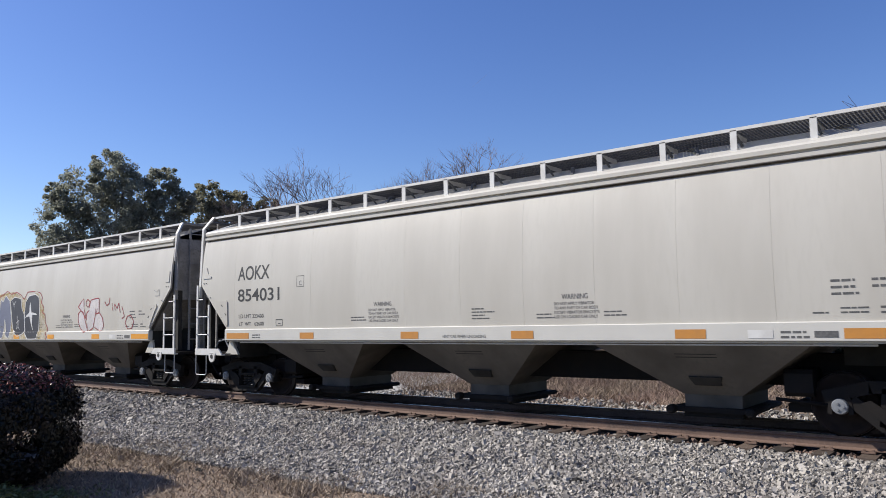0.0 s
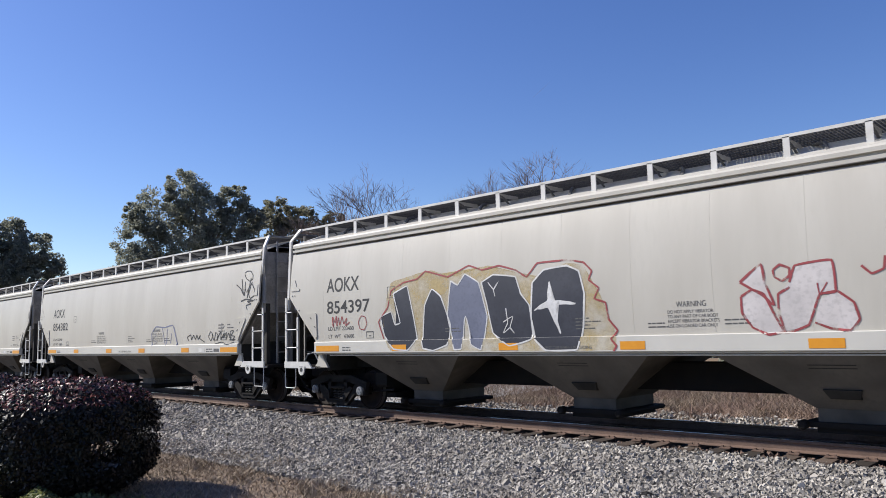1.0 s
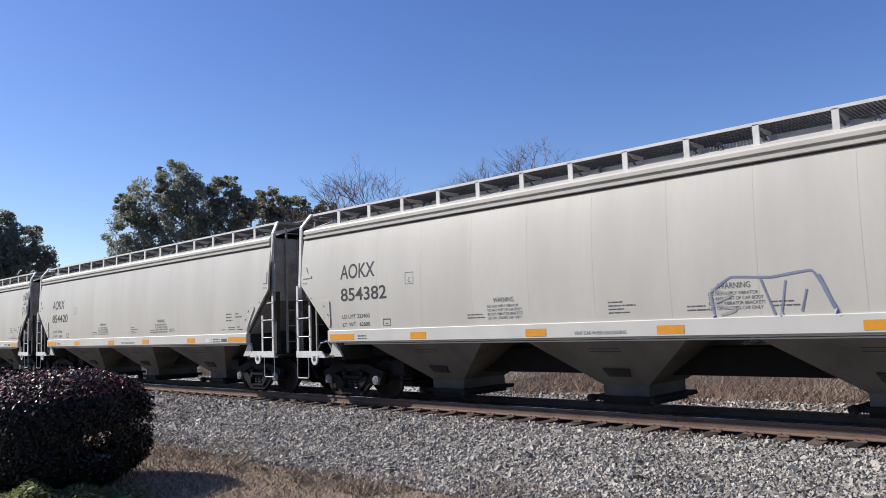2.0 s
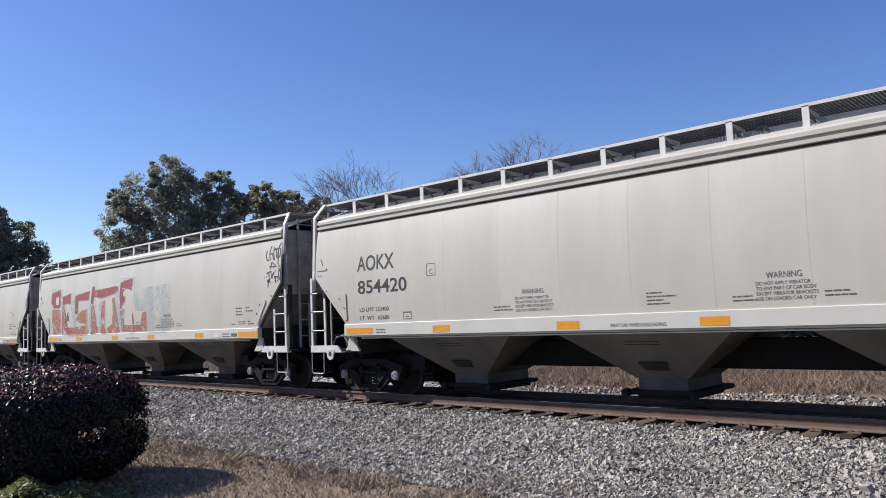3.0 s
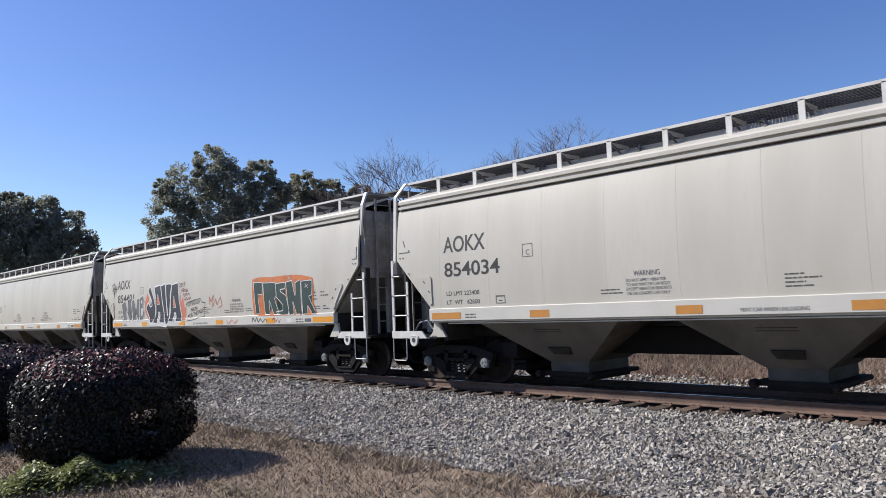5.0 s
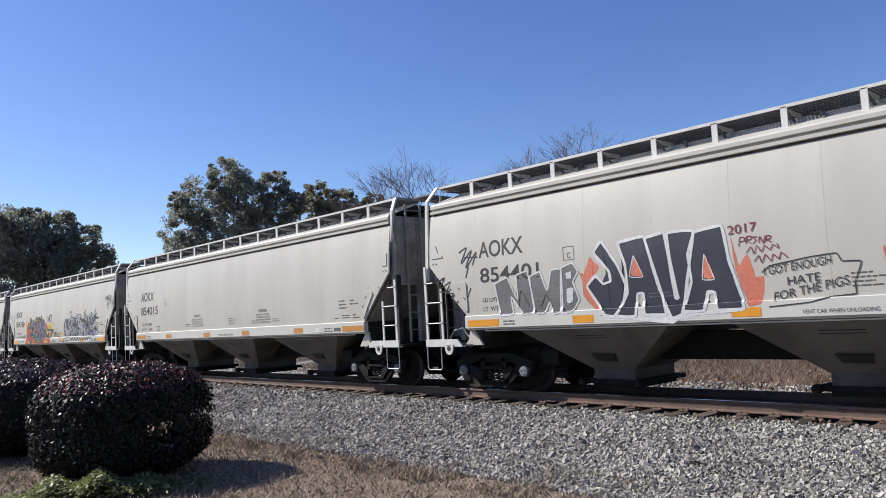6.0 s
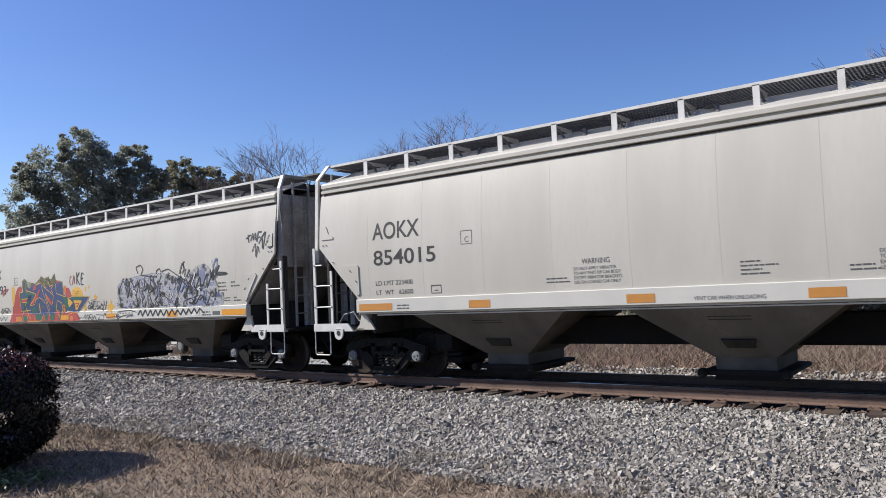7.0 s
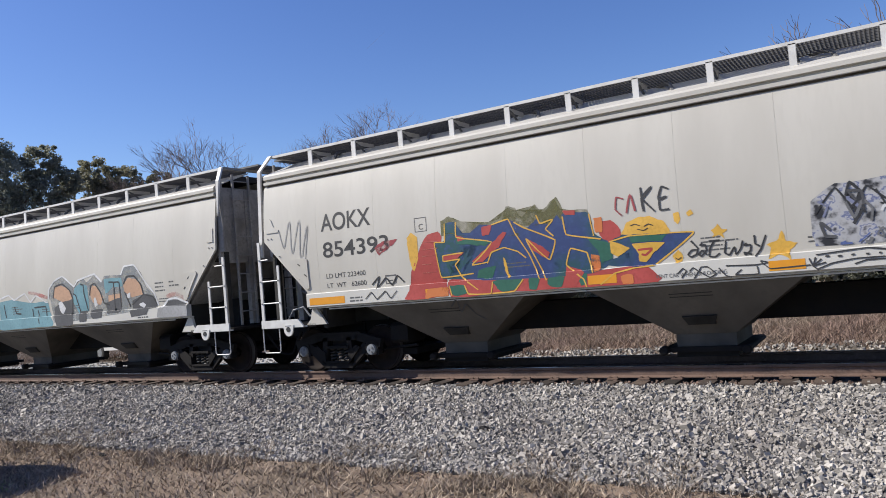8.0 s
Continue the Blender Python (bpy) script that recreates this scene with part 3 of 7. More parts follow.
def hopper_car():
    """A covered hopper car of grey-white steel with three bays; returns the car and its wheelsets."""
    car = new("hopper_car")
    core = Geo().prism_y([(-8.46, 4.16), (-8.46, 2.8), (-7.36, 1.64), (7.36, 1.64), (8.46, 2.8), (8.46, 4.16)], -1.42, 1.42)
    # darkened paint also gives the gap under the eave its painted shade
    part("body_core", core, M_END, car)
    edges = [-U_BODY] + SEAMS + [U_BODY]
    for i in range(len(edges) - 1):
        cut = -1 if i == 0 else (1 if i == len(edges) - 2 else 0)
        part("side_panel", panel(edges[i] + 0.0011, edges[i + 1] - 0.0011, cut), M_PAINT, car, "", True)
    g = Geo()
    for z in ZS:
        g.v += [(-side_end(z), side_y(z), z), (side_end(z), side_y(z), z)]
    g.f = [(2 * j + 1, 2 * j, 2 * j + 2, 2 * j + 3) for j in range(len(ZS) - 1)]
    part("far_side_sheet", g, M_PAINT, car, "", True)
    # cut edges of the sheets, seen from the ends
    for s in (-1, 1):
        sill = part("side_sill", Geo().box(-U_SILL, U_SILL, min(s * 1.5, s * 1.63), max(s * 1.5, s * 1.63), Z_SILL0, Z_SILL1, 0.012).box(-U_SILL, U_SILL, min(s * 1.44, s * 1.56), max(s * 1.44, s * 1.56), Z_SILL0 - 0.03, Z_SILL0), M_SILL, car, "white longitudinal side sill")
        part("top_chord", Geo().prism_x([(s * 1.40, 3.995), (s * 1.535, 3.995), (s * 1.54, 4.005), (s * 1.54, 4.06), (s * 1.47, 4.075), (s * 1.47, 4.105), (s * 1.535, 4.115), (s * 1.535, 4.18), (s * 1.5, 4.222), (s * 1.36, 4.222), (s * 1.36, 3.995)][::-s], -8.5, 8.5), M_PAINT, car, "double-ridged roof edge")
        part("roof_sheet", Geo().hexa([(-8.5, s * 1.5, 4.2), (8.5, s * 1.5, 4.2), (8.5, s * 0.45, 4.57), (-8.5, s * 0.45, 4.57), (-8.5, s * 1.5, 4.224), (8.5, s * 1.5, 4.224), (8.5, s * 0.45, 4.594), (-8.5, s * 0.45, 4.594)]), M_PAINT, car)
        # roof walk with its brackets
        g = Geo()
        n = 300
        for k in range(n):
            u = -8.4 + 16.8 * k / (n - 1)
            g.box(u - 0.006, u + 0.006, min(s * 0.42, s * 1.26), max(s * 0.42, s * 1.26), 4.607, 4.642)
        for y in (0.42, 0.59, 0.76, 0.93, 1.1):
            g.box(-8.4, 8.4, s * y - 0.006, s * y + 0.006, 4.605, 4.645)
        tagged(part("roof_walk", g, M_GRATE, car), "open dark steel walkway grating", kind="stuff")
        part("walk_edge", Geo().box(-8.5, 8.5, s * 1.27 - 0.012, s * 1.27 + 0.012, 4.605, 4.655), M_WHITE, car)
        for k in range(14):
            u = -7.39 + 1.137 * k
            part("walk_bracket", Geo().box(u - 0.05, u + 0.05, s * 1.27 - 0.012, s * 1.27 + 0.012, 4.27, 4.62).box(u - 0.006, u + 0.006, min(s * 0.6, s * 1.27), max(s * 0.6, s * 1.27), 4.53, 4.61), M_WHITE, car, "white walkway bracket")
            part("walk_strut", Geo().tube([(u, s * 1.25, 4.58), (u + 0.02, s * 1.1, 4.52), (u + 0.04, s * 0.98, 4.42), (u + 0.05, s * 0.95, 4.38)], 0.022, 5), M_DARK, car)
            if k % 2 == 0:
                part("hatch_strap", Geo().tube([(u + 0.55, s * 1.2, 4.3), (u + 0.47, s * 1.0, 4.47), (u + 0.3, s * 0.7, 4.56), (u + 0.1, s * 0.4, 4.58)], 0.035, 6), M_DARK, car)
    # the walkway's shade on the trough is put into its near-black colour
    part("hatch_trough", Geo().box(-8.0, 8.0, -0.4, 0.4, 4.48, 4.62, 0.03), M_GRIME_SHADE, car)
    # underframe
    part("centre_sill", Geo().box(-8.9, 8.9, -0.3, 0.3, 0.66, 1.15), M_TRUCK, car, "black centre sill")
    for c, top, bottom in ((-4.4, 1.75, 0.47), (0.0, 1.65, 0.47), (4.4, 1.75, 0.47)):
        bay(car, c, top, bottom)
        gate(car, c, bottom)
        part("vibrator_bracket", Geo().hexa([(c - 0.2, -0.93, 0.66), (c + 0.2, -0.93, 0.66), (c + 0.24, -0.8, 0.66), (c - 0.24, -0.8, 0.66), (c - 0.26, -1.06, 0.8), (c + 0.26, -1.06, 0.8), (c + 0.28, -0.9, 0.84), (c - 0.28, -0.9, 0.84)]), M_GRIME_SHADE, car)
        for k in range(2):
            z = 1.17 - 0.05 * k
            yy = -(0.72 + 0.82 * (z - 0.5) / 0.87)
            part("hopper_stencil", Geo().add([(c - 0.35, yy - 0.006, z), (c + 0.3, yy - 0.006, z), (c + 0.3, yy - 0.02, z + 0.014), (c - 0.35, yy - 0.02, z + 0.014)], [(0, 1, 2, 3)]), M_GRIME_SHADE, car)
    for s in (-1, 1):
        # assumed brake gear, added to fill the shadowed gap between hopper and truck
        rig = part("brake_rigging", Geo().box(s * 5.85 - 0.32, s * 5.85 + 0.32, -0.7, 0.7, 0.3, 0.42).box(s * 5.75 - 0.2, s * 5.75 + 0.2, -0.95, -0.3, 0.55, 0.95, 0.06), M_TRUCK, car, "black brake rods and cylinder added to fill a dark gap")
        part("brake_rod", Geo().tube([(s * 5.4, -0.85, 0.5), (s * 6.3, -0.8, 0.42)], 0.03, 6), M_TRUCK, rig)
    part("brake_pipe", Geo().tube([(-7.0, -1.5, 1.33), (6.9, -1.5, 1.33)], 0.016, 6), M_WHITE, car)
    for s in (-1, 1):
        car_end(car, s)
    sets = truck(car, -7.21) + truck(car, 7.21)
    # access plates, bolts
    for s in (-1, 1):
        def plate(pl, proud):
            ring = [(s * u, z) for u, z in pl][::s]
            n = len(ring)
            v = [(u, -side_y(z) - proud, z) for u, z in ring] + [(u, -side_y(z) + 0.02, z) for u, z in ring]
            return Geo().add(v, [tuple(range(n)), tuple(range(n, 2 * n))[::-1]] + [(i, i + n, (i + 1) % n + n, (i + 1) % n) for i in range(n)])
        gusset = part("gusset_plate", plate([(7.42, 1.75), (7.49, 1.77), (7.60, 1.95), (7.74, 2.14), (7.87, 2.31), (7.87, 2.36), (7.84, 2.385), (7.42, 2.385), (7.38, 2.35), (7.38, 1.79)], 0.022), M_PAINT, car, "raised gusset plate with two slots")
        for u, z in ((7.6, 2.24), (7.45, 2.02)):
            part("slot", plate([(u - 0.035, z), (u - 0.02, z - 0.012), (u + 0.035, z + 0.035), (u + 0.02, z + 0.047)], 0.025), M_BLACK, gusset)
        for u, z in ((8.42, 2.86), (8.32, 2.86), (8.12, 2.48), (7.62, 1.96)):
            part("rivet", Geo().disc_y(s * u, z, [(-side_y(z) - 0.018, 0.014), (-side_y(z) + 0.01, 0.014)], 6), M_END, car)
        wide = 0.36 if s < 0 else 0.2
        part("grab_plate", plate([(8.47 - wide, 2.98), (8.47 - wide, 3.03), (8.47 - wide * 0.62, 3.1), (8.47 - wide * 0.42, 3.26), (8.47 - wide * 0.32, 3.28), (8.46, 3.28), (8.46, 2.98)][::-1], 0.015), M_PAINT, car)
    # control valve by the leading platform
    part("brake_valve", Geo().box(-7.85, -7.55, -1.2, -0.9, 1.35, 1.6, 0.03).tube([(-7.7, -1.1, 1.55), (-7.95, -1.25, 1.75), (-7.9, -1.3, 1.95), (-7.65, -1.3, 2.0)], 0.02, 6), M_CAP, car, "grey brake control valve with pipes")
    part("brake_pipe", Geo().tube([(-8.3, -1.35, 1.1), (-8.05, -1.4, 1.35), (-7.75, -1.42, 1.4), (-7.6, -1.42, 1.22), (-7.3, -1.4, 1.12)], 0.022, 6).tube([(-7.75, -1.3, 1.6), (-7.72, -1.38, 1.85), (-7.5, -1.4, 1.9)], 0.016, 6), M_CAP, car)
    part("brake_reservoir", Geo().disc_y(-8.0, 1.36, [(-0.75, 0.05), (-0.72, 0.17), (-0.1, 0.17), (-0.07, 0.05)], 14), M_GRIME_SHADE, car)
    # fixed lettering and tapes
    tapes = [(-7.39, 0.9), (-4.61, 0.47), (-1.52, 0.47), (1.15, 0.47), (4.18, 0.48), (6.53, 0.92)]
    return car, sets, tapes


proto, proto_sets, TAPES = hopper_car()

# ---- the cars of the train ----
train = []
for c in CARS:
    if c == CARS[0]:
        car = proto
    else:
        car = copy_thing(proto, pose(0, 0, 0))
    car.matrix_basis = pose(TRAIN_X0 - c * CAR_LEN, TRACK_Y, 0)
    tagged(car, "grey-white steel covered hopper car on the track", "railway car", "cars of the freight train")
    sets = [o for o in car.children_recursive if o.name.startswith("wheelset")]
    train.append((c, car, sets))

# ---- lettering and paint on the cars ----
M_SPRAY = {}
for key, colour in {"navy": (0.0161, 0.019, 0.0328), "slate": (0.117, 0.131, 0.19), "white": (0.526, 0.526, 0.526), "whitep": (0.526, 0.526, 0.526), "pinkwhite": (0.482, 0.453, 0.445), "red": (0.292, 0.0256, 0.0365), "darkred": (0.161, 0.0182, 0.0292), "rust": (0.402, 0.11, 0.073), "black": (0.0219, 0.0219, 0.0241), "grey": (0.248, 0.248, 0.248), "dkgrey": (0.0584, 0.0584, 0.0621), "bluegrey": (0.161, 0.175, 0.263), "teal": (0.365, 0.438, 0.445), "flame": (0.496, 0.146, 0.0876), "charcoal": (0.12, 0.12, 0.123), "orange": (0.511, 0.146, 0.0365), "green": (0.0131, 0.0365, 0.0328), "brick": (0.329, 0.0438, 0.0365), "yellow": (0.547, 0.314, 0.0438), "blue": (0.0219, 0.0401, 0.0949), "dkgreen": (0.0146, 0.0949, 0.0621), "dkblue": (0.0584, 0.0876, 0.219), "teal2": (0.117, 0.241, 0.277), "peach": (0.423, 0.256, 0.161)}.items():
    M_SPRAY[key] = material("spray_" + key, colour, 0.55, second=tuple(min(1, c * 1.35 + 0.02) for c in colour), scale=1.6, amount=0.55, fine=tuple(c * 0.75 for c in colour))


def misty(name, colour, low, high, scale, hard=0.6):
    """Thin sprayed or worn paint through which the car's own paint shows."""
    m = material(name, colour, 0.55, second=tuple(c * 0.8 for c in colour), scale=2.5)
    nt, nodes = m.node_tree, m.node_tree.nodes
    b = nodes["Principled BSDF"]
    co = nodes.new("ShaderNodeTexCoord")
    n = nodes.new("ShaderNodeTexNoise")
    n.inputs["Scale"].default_value, n.inputs["Detail"].default_value, n.inputs["Roughness"].default_value = scale, 8, 0.7
    nt.links.new(co.outputs["Object"], n.inputs["Vector"])
    r = nodes.new("ShaderNodeMapRange")
    r.inputs[1].default_value, r.inputs[2].default_value, r.inputs[4].default_value = low, high, hard
    nt.links.new(n.outputs[0], r.inputs[0])
    nt.links.new(r.outputs[0], b.inputs["Alpha"])
    return m


M_SPRAY["halo_yellow"] = misty("spray_thin_yellow", (0.482, 0.365, 0.146), 0.35, 0.7, 1.6, 0.75)
M_SPRAY["halo_teal"] = misty("spray_thin_teal", (0.402, 0.482, 0.496), 0.35, 0.7, 1.6, 0.5)
M_SPRAY["bluegreen"] = material("spray_blue_to_green", (0.022, 0.042, 0.135), 0.5, second=(0.012, 0.07, 0.062), scale=1.1, amount=0.85, fine=(0.03, 0.06, 0.17))
M_SPRAY["halo_grey"] = misty("spray_thin_grey", (0.2, 0.22, 0.23), 0.3, 0.6, 2.4, 0.75)
M_SPRAY["halo_red"] = misty("spray_thin_red", (0.5, 0.16, 0.14), 0.35, 0.65, 3.0, 0.7)
M_SPRAY["halo_olive"] = misty("spray_thin_olive", (0.12, 0.115, 0.035), 0.3, 0.62, 2.2, 0.8)
M_SPRAY["orange"] = misty("thin_orange_spray", (0.526, 0.161, 0.0438), 0.3, 0.48, 4.0, 0.96)
M_SPRAY["red"] = misty("worn_red_paint", (0.277, 0.0438, 0.0511), 0.34, 0.47, 3.5, 0.96)
M_SPRAY["rust"] = misty("worn_rust_red_paint", (0.423, 0.139, 0.102), 0.36, 0.56, 2.6, 0.93)
M_SPRAY["teal"] = misty("thin_pale_teal_paint", (0.438, 0.54, 0.547), 0.25, 0.6, 3.0, 0.85)


def mottled():
    """Crowded black, grey, white and blue sprayed marks."""
    m = material("spray_crowded_marks", (0.3, 0.3, 0.33), 0.55)
    nt, nodes = m.node_tree, m.node_tree.nodes
    co = nodes.new("ShaderNodeTexCoord")
    n = nodes.new("ShaderNodeTexNoise")
    n.inputs["Scale"].default_value, n.inputs["Detail"].default_value = 4.5, 5
    nt.links.new(co.outputs["Object"], n.inputs["Vector"])
    ramp = nodes.new("ShaderNodeValToRGB")
    e = ramp.color_ramp.elements
    e[0].position, e[0].color = 0.40, (0.0182, 0.0182, 0.0219, 1)
    e[1].position, e[1].color = 0.46, (0.219, 0.219, 0.226, 1)
    for p, c in ((0.5, (0.329, 0.329, 0.336, 1)), (0.56, (0.365, 0.365, 0.38, 1)), (0.59, (0.0876, 0.11, 0.219, 1)), (0.63, (0.402, 0.402, 0.423, 1)), (0.7, (0.0511, 0.0511, 0.0657, 1))):
        x = e.new(p)
        x.color = c
    nt.links.new(n.outputs[0], ramp.inputs[0])
    nt.links.new(ramp.outputs[0], nodes["Principled BSDF"].inputs["Base Color"])
    return m


M_SPRAY["mottle"] = mottled()
SPRAYED = {}
CAR_OF = {c: car for c, car, sets in train}
NAMES = {"fill": "graffiti_fill", "top": "graffiti_detail", "line": "graffiti_line"}


def eased(points, steps, closed):
    """A hand-drawn curve through the points, slightly rounded at the corners."""
    q = [Vector(p) for p in points]
    n = len(q)
    out = []
    for i in range(n if closed else n - 1):
        b, c = q[i], q[(i + 1) % n]
        a = q[i - 1] if closed or i else b
        d = q[(i + 2) % n] if closed or i + 2 < n else c
        span = (c - b).length
        tb, tc = c - a, d - b
        tb = tb.normalized() * span * 0.22 if tb.length > 1e-6 else c - b
        tc = tc.normalized() * span * 0.22 if tc.length > 1e-6 else c - b
        for k in range(steps):
            t = k / steps
            out.append(b * (2 * t ** 3 - 3 * t ** 2 + 1) + tb * (t ** 3 - 2 * t ** 2 + t) + c * (3 * t ** 2 - 2 * t ** 3) + tc * (t ** 3 - t ** 2))
    return out if closed else out + [q[-1]]


def spray(c, kind, colour, width, points):
    """One sprayed shape on the side of car c: a filled outline, or a line of that width through the points."""
    n = SPRAYED.get((c, kind), 0)
    SPRAYED[(c, kind)] = n + 1
    push = {"fill": 0.002, "top": 0.0045, "line": 0.0055}[kind] + 0.00004 * n
    bm = bmesh.new()
    if kind == "line":
        soft = eased(points, 5, False)
        rows = []
        for i, p in enumerate(soft):
            d = soft[min(i + 1, len(soft) - 1)] - soft[max(i - 1, 0)]
            d = d.normalized() if d.length > 1e-6 else Vector((1, 0))
            w = width * 0.5 * (0.85 + 0.3 * noise.noise(Vector((p.x * 5, p.y * 5, c))))
            rows.append((bm.verts.new((p.x - d.y * w, 0, p.y + d.x * w)), bm.verts.new((p.x + d.y * w, 0, p.y - d.x * w))))
        for (a, b), (d, e) in zip(rows, rows[1:]):
            bm.faces.new((a, b, e, d))
    else:
        vs = []
        for p in eased(points, 6, True):
            x, y = p
            vs.append(bm.verts.new((x + 0.02 * noise.noise(Vector((x * 14, y * 14, 3))), 0, y + 0.02 * noise.noise(Vector((x * 14, y * 14, 8))))))
        bm.faces.new(vs)
        bmesh.ops.triangulate(bm, faces=bm.faces[:])
        for z in (1.5, Z_SILL1 - 0.004, Z_SILL1 + 0.004, 1.8, 1.95, 2.1, 2.25, 2.4, 2.55, 2.7, 2.85, 3.0, 3.15, 3.3, 3.45, 3.6):
            bmesh.ops.bisect_plane(bm, geom=bm.verts[:] + bm.edges[:] + bm.faces[:], plane_co=(0, 0, z), plane_no=(0, 0, 1))
    for v in bm.verts:
        z = v.co.z
        if z > Z_SILL1:
            v.co.y = -(side_y(z) + push)
        elif z > Z_SILL0 - 0.05:
            v.co.y = -(1.63 + push)
        else:
            v.co.y = -(0.72 + 0.82 * (z - 0.55) / 0.81 + 0.012 + push)
    bmesh.ops.recalc_face_normals(bm, faces=bm.faces[:])
    me = bpy.data.meshes.new(NAMES[kind])
    bm.to_mesh(me)
    bm.free()
    me.materials.append(M_SPRAY[colour])
    ob = new(NAMES[kind], me)
    ob.parent = CAR_OF[c]
    return ob


TAPE_G = [on_side(Geo().add([(u, 1.425), (u + w, 1.425), (u + w, 1.565), (u, 1.565)], [(0, 1, 2, 3)]), 0.004) for u, w in TAPES]
TAPE_BRIGHT = [mesh_of("tape", g, M_ORANGE) for g in TAPE_G]
TAPE_FADED = [mesh_of("tape", g, M_TAPE) for g in TAPE_G]
G_MARK = mesh_of("reporting_mark", text_geo("AOKX", 0.35, -6.97, 2.87, 1.23, bold=0.012), M_BLACK)
G_LIMIT = mesh_of("load_limit", text_geo("LD LMT 223400", 0.095, -6.92, 1.93, 0.97), M_BLACK)
G_LIGHT = mesh_of("light_weight", text_geo("LT  WT   62600", 0.095, -6.92, 1.74, 0.97), M_BLACK)
G_VENT = mesh_of("vent_notice", text_geo("VENT CAR WHEN UNLOADING", 0.062, -0.44, 1.44, 1.03, 0.004), M_SMALL)
G_WARN = mesh_of("warning_heading", text_geo("WARNING", 0.095, -2.28, 2.1, 0.5), M_SMALL)
G_WARN2 = mesh_of("warning_heading", text_geo("WARNING", 0.095, 2.2, 2.1, 0.5), M_SMALL)
G_TEXT = mesh_of("warning_text", text_geo("DO NOT APPLY VIBRATOR\nTO ANY PART OF CAR BODY\nEXCEPT VIBRATOR BRACKETS\nUSE ON LOADED CAR ONLY", 0.055, -2.44, 2.0, 0.86), M_SMALL)
G_TEXT2 = mesh_of("warning_text", text_geo("DO NOT APPLY VIBRATOR\nTO ANY PART OF CAR BODY\nEXCEPT VIBRATOR BRACKETS\nUSE ON LOADED CAR ONLY", 0.055, 2.04, 2.0, 0.86), M_SMALL)
G_C = mesh_of("plate_letter", text_geo("C", 0.11, -4.65, 2.65, 0.09), M_SMALL)
g = Geo()
for a, b, e, d in ((-4.74, -4.48, 2.61, 2.622), (-4.74, -4.48, 2.858, 2.87), (-4.74, -4.728, 2.622, 2.858), (-4.492, -4.48, 2.622, 2.858), (-5.5, -5.25, 1.72, 1.735), (-5.5, -5.25, 1.86, 1.885), (-5.5, -5.485, 1.735, 1.86), (-5.265, -5.25, 1.735, 1.86), (-5.42, -5.33, 1.77, 1.79)):
    g.add([(a, e), (b, e), (b, d), (a, d)], [(0, 1, 2, 3)])
G_FRAME = mesh_of("stencil_frame", on_side(g, 0.0025), M_SMALL)
G_BARS = mesh_of("small_stencil", bars([(-2.97, 1.87, 0.42, 0.021), (-2.97, 1.81, 0.45, 0.021), (0.26, 1.97, 0.28, 0.021), (0.26, 1.91, 0.52, 0.021), (0.26, 1.85, 0.3, 0.021), (0.26, 1.79, 0.4, 0.021), (1.68, 1.84, 0.3, 0.021), (1.68, 1.78, 0.36, 0.021), (2.98, 1.86, 0.35, 0.021), (2.98, 1.8, 0.4, 0.021), (6.4, 2.2, 0.3, 0.032), (6.9, 2.2, 0.2, 0.032), (6.4, 2.11, 0.3, 0.032), (6.9, 2.11, 0.34, 0.032), (6.4, 2.02, 0.34, 0.032), (6.15, 1.77, 0.2, 0.021), (6.5, 1.83, 0.36, 0.021), (6.5, 1.77, 0.34, 0.021), (6.98, 1.83, 0.14, 0.028), (6.98, 1.76, 0.28, 0.028), (-4.75, 2.8, 0.0, 0.021), (-6.36, 1.5, 0.3, 0.028), (-6.36, 1.44, 0.34, 0.028), (5.72, 1.5, 0.34, 0.032), (5.72, 1.43, 0.38, 0.032)]), M_SMALL)
G_TAGBOX = mesh_of("white_label", on_side(Geo().add([(5.27, 1.43), (5.62, 1.43), (5.62, 1.55), (5.27, 1.55)], [(0, 1, 2, 3)]), 0.004), M_WHITE)
G_TAGDARK = mesh_of("dark_label", on_side(Geo().add([(6.16, 1.44), (6.46, 1.44), (6.46, 1.53), (6.16, 1.53)], [(0, 1, 2, 3)]), 0.004), M_SMALL)
G_PULL = [mesh_of("pull_word", Geo().add([(s * 8.02 + a, -1.6375, z) for a, z in ((-0.08, 1.035), (0.08, 1.035), (0.08, 1.05), (-0.08, 1.05))], [(0, 1, 2, 3)]), M_SMALL) for s in (-1, 1)]
NUMBERS = {0: "854031", 1: "854397", 2: "854382", 3: "854420", 5: "854034", 6: "854401", 7: "854015", 8: "854393"}


def hang(me, car):
    ob = new(me.name.split(".")[0], me)
    ob.parent = car
    return ob


for c, car, sets in train:
    for me in (TAPE_FADED if c in (0, 5, 7) else [] if c == 9 else TAPE_BRIGHT):
        hang(me, car)
    for me in ([] if c == 9 else [G_VENT, G_WARN2, G_TEXT2, G_TAGBOX, G_TAGDARK]) + [G_FRAME] + G_PULL:
        hang(me, car)
    tagged(hang(G_BARS, car), kind="stuff")
    if c != 4:
        for me in ([G_LIMIT, G_LIGHT] if c != 6 else []) + ([G_MARK, G_C] + ([G_WARN, G_TEXT] if c not in (1, 6, 8, 9) else [])):
            hang(me, car)
    if c in NUMBERS:
        part("car_number", text_geo(NUMBERS[c], 0.31, -6.95, 2.345, 1.6, bold=0.012), M_BLACK, car)
    elif c == 4:
        part("car_number", text_geo("6", 0.36, -5.55, 2.2, 0.2, 0.009), M_BLACK, car)
    else:
        part("car_number", bars([(-6.87, 2.34, 1.52, 0.33)]), M_BLACK, car)
